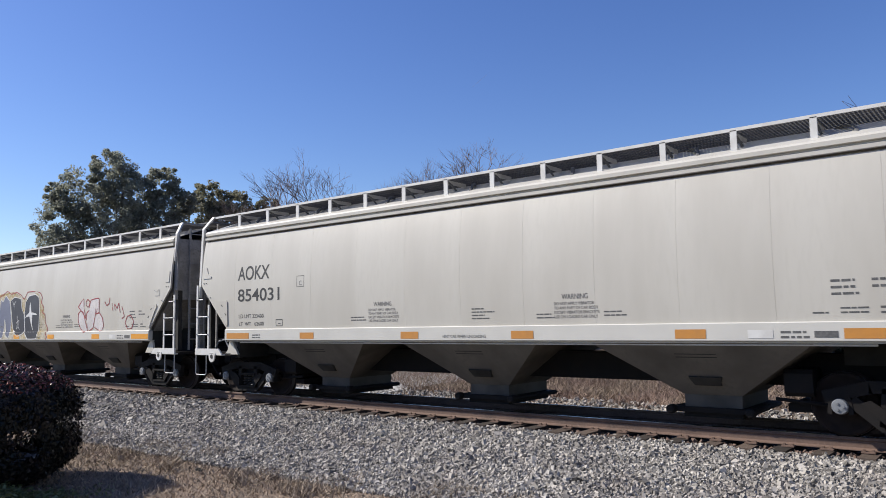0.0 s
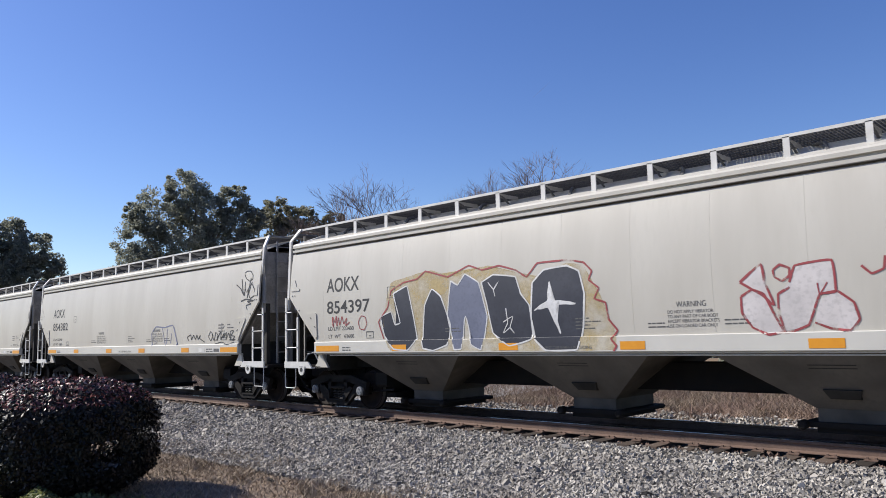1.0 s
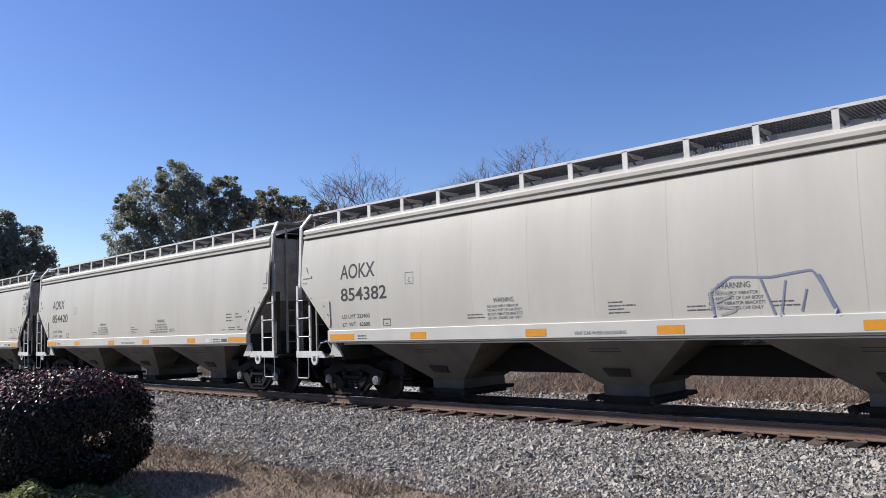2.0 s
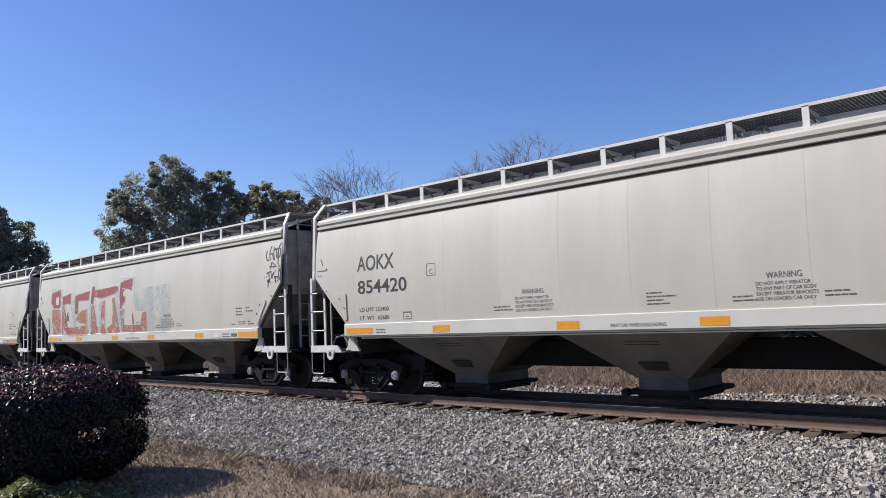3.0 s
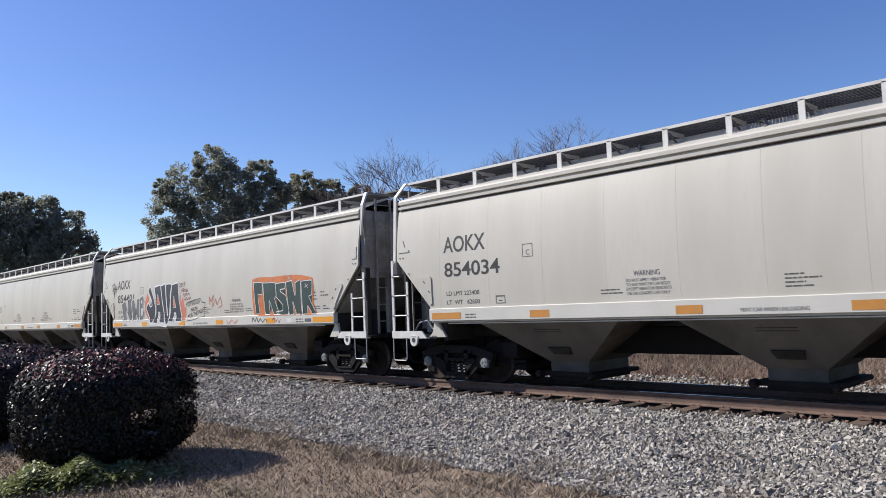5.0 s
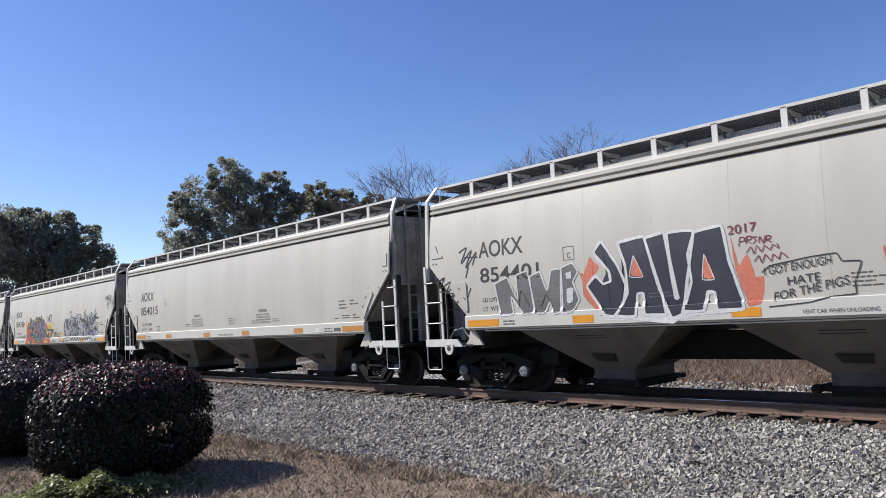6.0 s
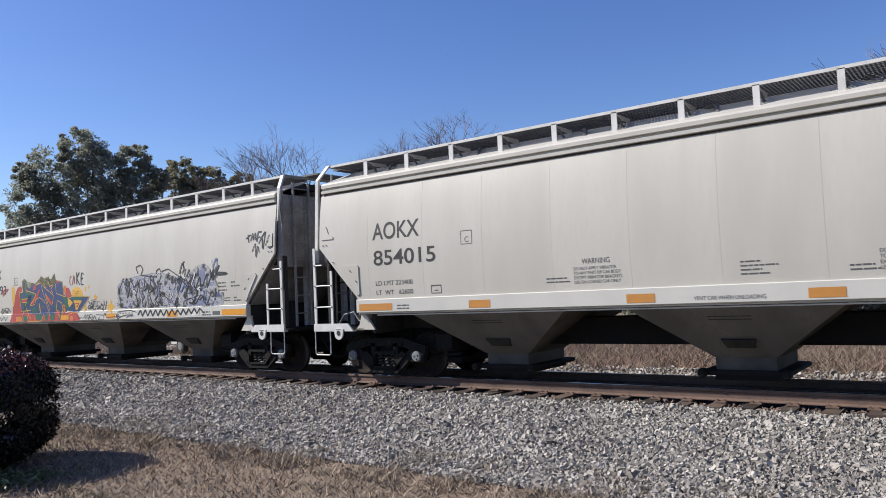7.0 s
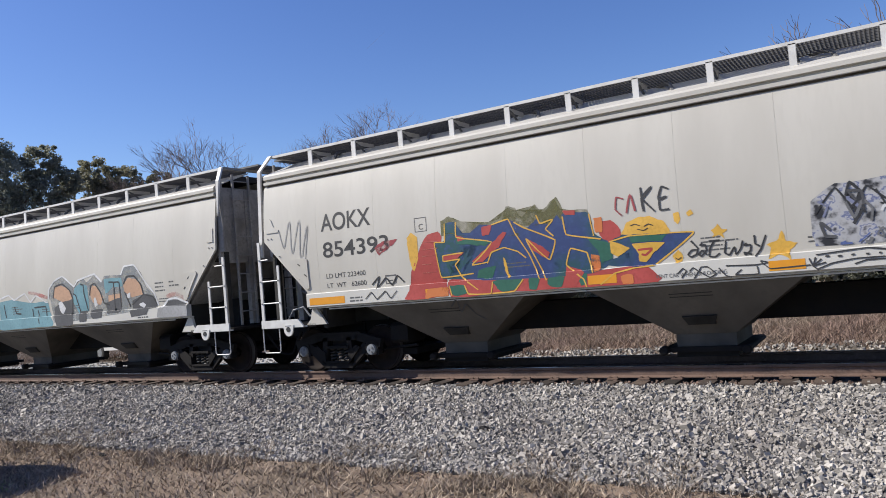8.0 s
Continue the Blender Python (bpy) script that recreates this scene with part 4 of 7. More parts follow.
part("load_limit", text_geo("LD LMT", 0.095, -6.92, 1.93, 0.42), M_BLACK, CAR_OF[6])
part("light_weight", text_geo("LT  WT", 0.095, -6.92, 1.74, 0.42), M_BLACK, CAR_OF[6])
part("graffiti_word", text_geo("2017", 0.15, -1.47, 2.72, 0.46, 0.0085, 0.03), M_SPRAY["darkred"], CAR_OF[6])
part("graffiti_word", text_geo("I GOT ENOUGH", 0.13, -0.95, 2.04, 0.97, 0.0085, 0.1), M_SPRAY["black"], CAR_OF[6])
part("graffiti_word", text_geo("HATE", 0.13, -0.62, 1.87, 0.47, 0.0085, 0.08), M_SPRAY["black"], CAR_OF[6])
part("graffiti_word", text_geo("FOR THE PIGS", 0.14, -0.83, 1.64, 1.06, 0.0085, 0.18), M_SPRAY["black"], CAR_OF[6])
LABELS = {1: "grey-white covered hopper car with dark bubble graffiti and red outlines", 2: "grey-white covered hopper car with black scribbled tags", 4: "grey-white covered hopper car with worn red and teal graffiti", 6: "grey-white covered hopper car with navy and green block graffiti", 8: "grey-white covered hopper car with blue, red and yellow graffiti", 9: "grey-white covered hopper car with teal and peach graffiti", 0: "clean grey-white covered hopper car with faded orange tapes", 7: "clean grey-white covered hopper car with faded orange tapes"}
for c, text in LABELS.items():
    tagged(CAR_OF[c], text)

# ---- painted graffiti, by car: fills, top coats and sprayed lines along the side (metres from the car's middle, height) ----
spray(1, "fill", "halo_yellow", 0, [(-4.61, 2.96), (-3.35, 3.14), (-2.69, 2.95), (-1.76, 3.11), (-0.65, 2.8), (0.12, 3.0), (0.48, 2.92), (0.64, 2.61), (0.8, 2.4), (0.95, 2.0), (1.09, 1.61), (1.02, 1.42), (-4.65, 1.43), (-4.92, 1.83), (-4.81, 2.46)])
spray(1, "fill", "navy", 0, [(-4.54, 2.7), (-4.09, 2.84), (-3.9, 2.17), (-3.82, 1.68), (-4.1, 1.44), (-4.55, 1.47), (-4.86, 1.76), (-4.97, 2.19), (-4.62, 2.3), (-4.5, 2.01), (-4.33, 2.04)])
spray(1, "fill", "navy", 0, [(-3.65, 1.62), (-3.54, 2.4), (-3.32, 2.73), (-3.06, 2.56), (-2.81, 1.96), (-2.9, 1.55), (-3.32, 1.43), (-3.62, 1.48)])
spray(1, "fill", "slate", 0, [(-2.77, 2.87), (-2.57, 2.77), (-2.37, 2.98), (-2.0, 2.78), (-1.8, 2.1), (-1.98, 1.44), (-2.24, 1.55), (-2.38, 2.12), (-2.51, 1.46), (-2.71, 1.45), (-2.88, 2.14)])
spray(1, "fill", "navy", 0, [(-1.92, 2.78), (-1.62, 2.91), (-1.06, 2.83), (-0.94, 2.5), (-0.75, 2.27), (-0.71, 1.64), (-1.26, 1.51), (-1.67, 1.76), (-1.79, 2.32)])
spray(1, "fill", "navy", 0, [(-0.66, 2.69), (-0.39, 2.91), (0.12, 2.95), (0.38, 2.83), (0.48, 2.42), (0.42, 1.82), (0.28, 1.43), (-0.4, 1.42), (-0.65, 1.63), (-0.72, 2.06)])
spray(1, "top", "white", 0, [(-0.27, 2.7), (-0.21, 2.35), (0.3, 2.26), (-0.19, 2.23), (-0.07, 1.71), (-0.32, 2.2), (-0.65, 2.17), (-0.34, 2.34)])
spray(1, "line", "white", 0.036, [(-4.54, 2.7), (-4.09, 2.84), (-3.9, 2.17), (-3.82, 1.68), (-4.1, 1.44), (-4.55, 1.47), (-4.86, 1.76), (-4.97, 2.19), (-4.62, 2.3), (-4.5, 2.01), (-4.33, 2.04), (-4.54, 2.7)])
spray(1, "line", "white", 0.036, [(-3.65, 1.62), (-3.54, 2.4), (-3.32, 2.73), (-3.06, 2.56), (-2.81, 1.96), (-2.9, 1.55), (-3.32, 1.43), (-3.62, 1.48), (-3.65, 1.62)])
spray(1, "line", "white", 0.033, [(-2.77, 2.87), (-2.57, 2.77), (-2.37, 2.98), (-2.0, 2.78), (-1.8, 2.1), (-1.98, 1.44), (-2.24, 1.55), (-2.38, 2.12), (-2.51, 1.46), (-2.71, 1.45), (-2.88, 2.14), (-2.77, 2.87)])
spray(1, "line", "white", 0.033, [(-1.92, 2.78), (-1.62, 2.91), (-1.06, 2.83), (-0.94, 2.5), (-0.75, 2.27), (-0.71, 1.64), (-1.26, 1.51), (-1.67, 1.76), (-1.79, 2.32), (-1.92, 2.78)])
spray(1, "line", "white", 0.04, [(-0.66, 2.69), (-0.39, 2.91), (0.12, 2.95), (0.38, 2.83), (0.48, 2.42), (0.42, 1.82), (0.28, 1.43), (-0.4, 1.42), (-0.65, 1.63), (-0.72, 2.06), (-0.66, 2.69)])
spray(1, "line", "white", 0.022, [(-1.75, 2.77), (-1.61, 2.62), (-1.48, 2.77), (-1.61, 2.62), (-1.58, 2.48)])
spray(1, "line", "white", 0.022, [(-1.4, 1.97), (-1.16, 2.07), (-1.24, 1.86), (-1.14, 1.75), (-1.24, 1.86), (-1.41, 1.76), (-1.29, 1.95), (-1.32, 2.24)])
spray(1, "line", "red", 0.039, [(-4.9, 1.7), (-5.05, 2.09), (-4.73, 2.4), (-4.61, 2.77), (-4.2, 2.93), (-3.78, 2.98), (-3.52, 3.13), (-2.85, 2.96), (-2.27, 3.15), (-1.91, 3.03), (-1.47, 3.08), (-1.05, 2.96), (-0.79, 2.81), (-0.54, 3.05), (0.13, 3.05), (0.48, 2.98), (0.65, 2.81), (0.58, 2.66), (0.78, 2.5), (0.68, 2.32), (0.9, 2.24), (0.94, 1.95), (1.1, 1.75), (0.98, 1.61), (1.08, 1.49), (1.02, 1.4)])
spray(1, "fill", "pinkwhite", 0, [(3.26, 2.21), (3.44, 2.31), (3.6, 2.24), (3.74, 1.9), (3.84, 1.69), (3.64, 1.65), (3.4, 1.74), (3.26, 1.96)])
spray(1, "fill", "pinkwhite", 0, [(3.28, 2.43), (3.59, 2.66), (3.63, 2.4), (3.72, 2.08), (3.6, 2.22)])
spray(1, "fill", "pinkwhite", 0, [(3.98, 2.38), (4.08, 2.6), (4.57, 2.64), (4.58, 2.22), (4.38, 2.19), (4.2, 1.78), (3.88, 1.67), (3.82, 1.93), (3.82, 2.22)])
spray(1, "fill", "pinkwhite", 0, [(4.61, 2.2), (4.79, 2.04), (4.85, 1.82), (4.73, 1.68), (4.5, 1.72), (4.29, 1.8), (4.38, 2.11)])
spray(1, "line", "red", 0.04, [(3.26, 2.21), (3.44, 2.31), (3.6, 2.24), (3.74, 1.9), (3.84, 1.67), (3.64, 1.63), (3.4, 1.74), (3.26, 1.96), (3.26, 2.21)])
spray(1, "line", "red", 0.045, [(3.26, 2.43), (3.59, 2.68), (3.63, 2.4), (3.74, 2.06), (3.6, 2.2), (3.26, 2.43)])
spray(1, "line", "red", 0.04, [(3.98, 2.38), (4.07, 2.62), (4.57, 2.66), (4.59, 2.21), (4.38, 2.19), (4.2, 1.76), (3.88, 1.65), (3.8, 1.94), (3.81, 2.22), (3.98, 2.31)])
spray(1, "line", "red", 0.04, [(4.38, 2.19), (4.61, 2.22), (4.81, 2.05), (4.86, 1.82), (4.74, 1.67), (4.49, 1.7), (4.28, 1.79)])
spray(1, "line", "red", 0.04, [(3.76, 2.58), (3.86, 2.65), (3.99, 2.59), (3.99, 2.48), (3.88, 2.41), (3.77, 2.48), (3.76, 2.58)])
spray(1, "line", "red", 0.024, [(4.36, 2.35), (4.38, 2.19), (4.49, 2.35)])
spray(1, "line", "red", 0.039, [(4.94, 2.55), (5.06, 2.43), (5.21, 2.49), (5.24, 2.66)])
spray(1, "line", "red", 0.039, [(5.39, 2.49), (5.43, 2.27)])
spray(1, "line", "red", 0.036, [(5.57, 2.27), (5.53, 2.46), (5.68, 2.33), (5.78, 2.48), (5.86, 2.2)])
spray(1, "line", "red", 0.036, [(5.96, 2.38), (6.1, 2.08), (5.96, 2.02)])
spray(1, "line", "red", 0.036, [(6.27, 2.08), (6.15, 1.9), (6.27, 1.72), (6.52, 1.74), (6.62, 1.93), (6.47, 2.1), (6.27, 2.08)])
spray(1, "line", "grey", 0.022, [(7.7, 2.79), (7.85, 2.73), (7.97, 2.8), (7.99, 2.63), (7.77, 2.62)])
spray(1, "line", "red", 0.027, [(-6.75, 2.26), (-6.72, 2.01), (-6.73, 2.26), (-6.65, 2.12), (-6.59, 2.28), (-6.58, 2.03), (-6.51, 2.24), (-6.47, 2.05), (-6.37, 2.26), (-6.32, 2.08), (-6.19, 2.22), (-6.24, 2.04), (-6.09, 2.12)])
spray(1, "line", "red", 0.024, [(-5.72, 2.19), (-5.77, 2.1), (-5.72, 1.95), (-5.57, 1.92), (-5.47, 2.05), (-5.51, 2.21), (-5.64, 2.25), (-5.72, 2.19)])
spray(2, "line", "black", 0.033, [(7.73, 3.65), (7.84, 3.7), (8.03, 3.68), (8.16, 3.56), (8.16, 3.45), (8.02, 3.4), (7.83, 3.49), (7.73, 3.61)])
spray(2, "line", "black", 0.038, [(7.34, 3.34), (7.6, 3.2), (7.75, 3.02), (7.84, 3.2)])
spray(2, "line", "black", 0.038, [(7.61, 3.48), (7.7, 3.14), (7.8, 3.0), (7.8, 3.4)])
spray(2, "line", "black", 0.038, [(8.08, 3.48), (7.94, 2.93)])
spray(2, "line", "black", 0.038, [(8.16, 3.36), (7.89, 3.09)])
spray(2, "line", "black", 0.033, [(8.16, 3.31), (8.31, 3.13), (8.27, 2.97), (8.1, 2.91), (8.01, 3.03), (8.09, 3.24)])
spray(2, "line", "black", 0.038, [(7.63, 2.85), (7.87, 2.9), (8.27, 2.84), (7.96, 2.83), (8.14, 2.76), (7.9, 2.72), (7.96, 2.6)])
spray(2, "line", "bluegrey", 0.039, [(2.12, 1.66), (2.09, 2.05), (2.41, 2.27), (3.01, 2.23), (3.58, 2.29), (3.78, 1.92), (3.91, 1.63)])
spray(2, "line", "bluegrey", 0.039, [(2.86, 2.21), (3.03, 1.67)])
spray(2, "line", "bluegrey", 0.032, [(3.21, 2.17), (3.11, 1.65)])
spray(2, "line", "bluegrey", 0.032, [(3.49, 2.03), (3.4, 1.71)])
spray(2, "line", "bluegrey", 0.065, [(3.66, 2.22), (3.87, 1.66)])
spray(2, "line", "grey", 0.039, [(2.09, 2.1), (2.4, 1.99), (2.13, 1.87), (2.46, 1.77), (2.21, 1.69)])
spray(2, "line", "black", 0.033, [(4.59, 1.78), (4.52, 1.89), (4.74, 1.96), (4.77, 1.81), (4.92, 1.95), (5.01, 1.82), (5.13, 1.95), (5.18, 1.82), (5.34, 1.94), (5.27, 1.85), (5.57, 1.73)])
spray(2, "line", "black", 0.03, [(5.95, 2.04), (5.81, 1.89), (5.94, 1.76), (6.07, 1.92), (6.0, 2.03), (6.13, 1.76), (6.24, 2.01), (6.36, 1.93), (6.29, 1.77), (6.46, 1.97), (6.55, 2.01), (6.51, 1.79), (6.73, 1.99), (6.66, 1.83), (6.85, 2.0), (6.81, 1.8), (6.97, 1.97), (7.08, 1.75), (7.06, 2.02), (7.24, 2.03), (7.1, 1.9), (7.29, 1.87), (7.14, 1.76), (7.31, 1.79)])
spray(2, "line", "black", 0.024, [(6.17, 1.67), (6.57, 1.72), (6.86, 1.64), (7.24, 1.71)])
spray(2, "line", "grey", 0.024, [(6.47, 2.19), (6.62, 2.26), (6.55, 2.09), (6.74, 2.19)])
spray(4, "fill", "halo_teal", 0, [(0.14, 3.0), (1.37, 3.13), (2.71, 3.11), (2.59, 1.64), (1.04, 1.68), (1.07, 2.32), (0.29, 2.38)])
spray(4, "fill", "red", 0, [(-7.19, 3.36), (-6.24, 3.42), (-6.19, 2.73), (-6.88, 2.72), (-7.01, 2.85), (-7.16, 2.93)])
spray(4, "line", "teal", 0.042, [(-7.19, 3.36), (-6.24, 3.42), (-6.19, 2.73), (-6.88, 2.72), (-7.01, 2.85), (-7.16, 2.93), (-7.19, 3.36)])
spray(4, "top", "pinkwhite", 0, [(-6.67, 3.13), (-6.4, 3.16), (-6.4, 2.86), (-6.65, 2.87)])
spray(4, "fill", "rust", 0, [(-7.04, 2.67), (-6.19, 2.64), (-6.21, 1.75), (-7.01, 1.71)])
spray(4, "line", "teal", 0.042, [(-7.04, 2.67), (-6.19, 2.64), (-6.21, 1.75), (-7.01, 1.71), (-7.04, 2.67)])
spray(4, "fill", "rust", 0, [(-6.01, 2.78), (-5.75, 2.81), (-5.78, 2.28), (-5.8, 1.98), (-4.9, 1.94), (-3.64, 1.99), (-3.6, 1.63), (-6.04, 1.68)])
spray(4, "line", "teal", 0.038, [(-6.01, 2.78), (-5.75, 2.81), (-5.78, 2.28), (-5.8, 1.98), (-4.9, 1.94), (-3.64, 1.99), (-3.6, 1.63), (-6.04, 1.68), (-6.01, 2.78)])
spray(4, "fill", "red", 0, [(-6.02, 3.15), (-5.18, 3.25), (-5.2, 2.83), (-5.53, 2.86), (-5.75, 2.83), (-6.01, 2.8)])
spray(4, "line", "teal", 0.038, [(-6.02, 3.15), (-5.18, 3.25), (-5.2, 2.83), (-5.53, 2.86), (-5.75, 2.83), (-6.01, 2.8), (-6.02, 3.15)])
spray(4, "fill", "red", 0, [(-4.78, 3.12), (-3.49, 3.24), (-3.52, 2.91), (-4.46, 2.89), (-4.49, 2.43), (-4.75, 2.45)])
spray(4, "line", "teal", 0.035, [(-4.78, 3.12), (-3.49, 3.24), (-3.52, 2.91), (-4.46, 2.89), (-4.49, 2.43), (-4.75, 2.45), (-4.78, 3.12)])
spray(4, "fill", "rust", 0, [(-4.73, 2.22), (-4.26, 2.51), (-3.65, 2.57), (-3.65, 1.83), (-3.92, 2.06), (-4.28, 2.08)])
spray(4, "line", "teal", 0.038, [(-4.73, 2.22), (-4.26, 2.51), (-3.65, 2.57), (-3.65, 1.83), (-3.92, 2.06), (-4.28, 2.08), (-4.73, 2.22)])
spray(4, "fill", "red", 0, [(-3.28, 3.38), (-3.05, 3.41), (-3.02, 3.24), (-1.37, 3.3), (-1.07, 3.27), (-1.11, 3.06), (-2.34, 2.91), (-3.04, 2.98), (-3.09, 2.71), (-3.32, 2.79)])
spray(4, "line", "teal", 0.035, [(-3.28, 3.38), (-3.05, 3.41), (-3.02, 3.24), (-1.37, 3.3), (-1.07, 3.27), (-1.11, 3.06), (-2.34, 2.91), (-3.04, 2.98), (-3.09, 2.71), (-3.32, 2.79), (-3.28, 3.38)])
spray(4, "fill", "rust", 0, [(-3.3, 2.68), (-3.05, 2.71), (-2.73, 1.69), (-3.32, 1.66)])
spray(4, "line", "teal", 0.035, [(-3.3, 2.68), (-3.05, 2.71), (-2.73, 1.69), (-3.32, 1.66), (-3.3, 2.68)])
spray(4, "fill", "rust", 0, [(-2.35, 2.8), (-2.1, 2.83), (-2.1, 1.97), (-1.94, 1.66), (-2.54, 1.68)])
spray(4, "line", "teal", 0.032, [(-2.35, 2.8), (-2.1, 2.83), (-2.1, 1.97), (-1.94, 1.66), (-2.54, 1.68), (-2.35, 2.8)])
spray(4, "fill", "rust", 0, [(-1.51, 2.87), (-1.31, 2.9), (-0.94, 1.7), (-1.82, 1.66), (-1.99, 1.84), (-1.46, 2.03)])
spray(4, "line", "teal", 0.029, [(-1.51, 2.87), (-1.31, 2.9), (-0.94, 1.7), (-1.82, 1.66), (-1.99, 1.84), (-1.46, 2.03), (-1.51, 2.87)])
spray(4, "fill", "red", 0, [(-0.93, 3.39), (0.01, 3.48), (-0.02, 3.09), (-0.73, 3.18), (-0.75, 2.94), (-0.5, 2.89), (-0.51, 2.71), (-0.72, 2.65), (-0.78, 2.47), (-0.89, 2.48)])
spray(4, "line", "teal", 0.029, [(-0.93, 3.39), (0.01, 3.48), (-0.02, 3.09), (-0.73, 3.18), (-0.75, 2.94), (-0.5, 2.89), (-0.51, 2.71), (-0.72, 2.65), (-0.78, 2.47), (-0.89, 2.48), (-0.93, 3.39)])
spray(4, "fill", "rust", 0, [(-0.88, 2.42), (-0.52, 2.47), (-0.72, 1.95), (0.61, 1.92), (0.77, 2.3), (1.07, 2.32), (1.02, 1.69), (-0.77, 1.7)])
spray(4, "line", "teal", 0.029, [(-0.88, 2.42), (-0.52, 2.47), (-0.72, 1.95), (0.61, 1.92), (0.77, 2.3), (1.07, 2.32), (1.02, 1.69), (-0.77, 1.7), (-0.88, 2.42)])
spray(4, "top", "teal", 0, [(-6.12, 3.28), (-6.01, 3.08), (-6.05, 1.73), (-6.18, 1.73)])
spray(4, "top", "teal", 0, [(-5.18, 3.21), (-4.86, 3.23), (-4.74, 2.1), (-4.59, 1.96), (-4.87, 1.95), (-5.11, 2.47)])
spray(4, "top", "teal", 0, [(-3.49, 2.86), (-3.32, 2.9), (-3.29, 1.71), (-3.48, 1.69)])
spray(4, "top", "teal", 0, [(-2.64, 2.83), (-2.37, 2.83), (-2.49, 1.7), (-2.67, 1.69)])
spray(4, "top", "teal", 0, [(-1.28, 3.05), (-1.0, 3.16), (-0.78, 1.76), (-0.92, 1.74)])
spray(4, "line", "teal", 0.052, [(-7.23, 3.39), (-7.26, 3.47), (-6.11, 3.45), (-6.05, 3.25)])
spray(4, "line", "teal", 0.04, [(-0.95, 3.4), (-0.94, 3.52), (0.14, 3.49), (0.15, 3.04)])
spray(4, "line", "teal", 0.054, [(0.34, 2.87), (0.29, 2.69), (0.38, 2.66), (0.41, 2.81)])
spray(4, "line", "teal", 0.063, [(1.2, 3.05), (1.2, 2.71), (1.38, 2.71)])
spray(4, "line", "teal", 0.056, [(1.8, 3.07), (1.71, 2.83), (1.9, 2.85), (1.88, 3.06), (1.8, 3.07)])
spray(4, "line", "teal", 0.056, [(2.11, 2.71), (2.16, 3.1), (2.32, 3.04), (2.2, 2.89), (2.64, 2.66)])
spray(4, "line", "teal", 0.048, [(1.38, 2.12), (1.47, 2.45), (1.56, 2.15)])
spray(4, "line", "teal", 0.04, [(1.8, 2.54), (1.72, 2.43), (1.82, 2.33), (1.87, 2.48)])
spray(4, "line", "teal", 0.048, [(2.17, 2.54), (2.18, 2.22), (2.39, 2.6)])
spray(4, "fill", "darkred", 0, [(0.05, 2.33), (0.11, 2.2), (0.12, 1.86), (0.14, 1.62), (0.09, 1.62), (0.06, 1.9), (0.02, 2.15)])
spray(4, "line", "black", 0.022, [(-4.44, 1.54), (-4.49, 1.69)])
spray(6, "fill", "flame", 0, [(-4.31, 2.15), (-4.4, 2.36), (-4.25, 2.3), (-4.15, 2.63), (-3.96, 2.43), (-4.11, 2.16), (-4.25, 1.96), (-3.93, 1.68), (-4.1, 1.66), (-4.34, 1.91)])
spray(6, "fill", "flame", 0, [(-1.43, 2.68), (-1.34, 2.23), (-1.19, 2.39), (-1.09, 2.03), (-0.96, 2.02), (-1.04, 1.61), (-1.24, 1.59), (-1.39, 2.14)])
spray(6, "fill", "whitep", 0, [(-4.03, 1.62), (-3.17, 1.48), (-1.35, 1.57), (-1.43, 1.5), (-2.43, 1.42), (-2.54, 1.36), (-3.52, 1.45), (-3.82, 1.45)])
spray(6, "fill", "navy", 0, [(-3.87, 2.88), (-3.55, 2.42), (-3.41, 2.06), (-3.5, 1.71), (-3.69, 1.52), (-3.87, 1.55), (-4.23, 2.08), (-4.03, 2.25), (-3.88, 2.11), (-3.72, 2.15), (-3.74, 2.33), (-4.01, 2.69)])
spray(6, "fill", "navy", 0, [(-3.49, 2.82), (-3.0, 2.86), (-2.87, 2.46), (-2.65, 1.52), (-3.06, 1.54), (-3.08, 1.89), (-3.19, 1.89), (-3.25, 1.52), (-3.63, 1.54), (-3.39, 1.91), (-3.38, 2.4)])
spray(6, "fill", "navy", 0, [(-2.97, 2.84), (-2.59, 2.88), (-2.48, 1.76), (-2.42, 1.75), (-2.53, 2.85), (-2.08, 2.84), (-2.25, 2.03), (-2.37, 1.52), (-2.55, 1.46), (-2.75, 1.96)])
spray(6, "fill", "navy", 0, [(-2.05, 2.84), (-1.58, 2.87), (-1.5, 2.33), (-1.34, 1.72), (-1.32, 1.56), (-1.74, 1.56), (-1.78, 1.83), (-1.89, 1.84), (-1.97, 1.56), (-2.33, 1.56), (-2.15, 2.02), (-2.17, 2.48)])
spray(6, "top", "flame", 0, [(-3.2, 2.54), (-3.07, 2.2), (-3.29, 2.22)])
spray(6, "top", "flame", 0, [(-1.89, 2.43), (-1.77, 2.06), (-1.94, 2.07)])
spray(6, "line", "white", 0.062, [(-3.87, 2.9), (-3.55, 2.42), (-3.41, 2.06), (-3.5, 1.71), (-3.69, 1.51), (-3.87, 1.54), (-4.24, 2.08), (-4.03, 2.27), (-3.88, 2.11), (-3.72, 2.15), (-3.74, 2.33), (-4.04, 2.69), (-3.87, 2.9)])
spray(6, "line", "white", 0.062, [(-3.52, 2.82), (-2.99, 2.87), (-2.87, 2.46), (-2.65, 1.52), (-3.06, 1.53), (-3.08, 1.89), (-3.19, 1.89), (-3.25, 1.51), (-3.64, 1.53), (-3.39, 1.91), (-3.39, 2.4), (-3.52, 2.82)])
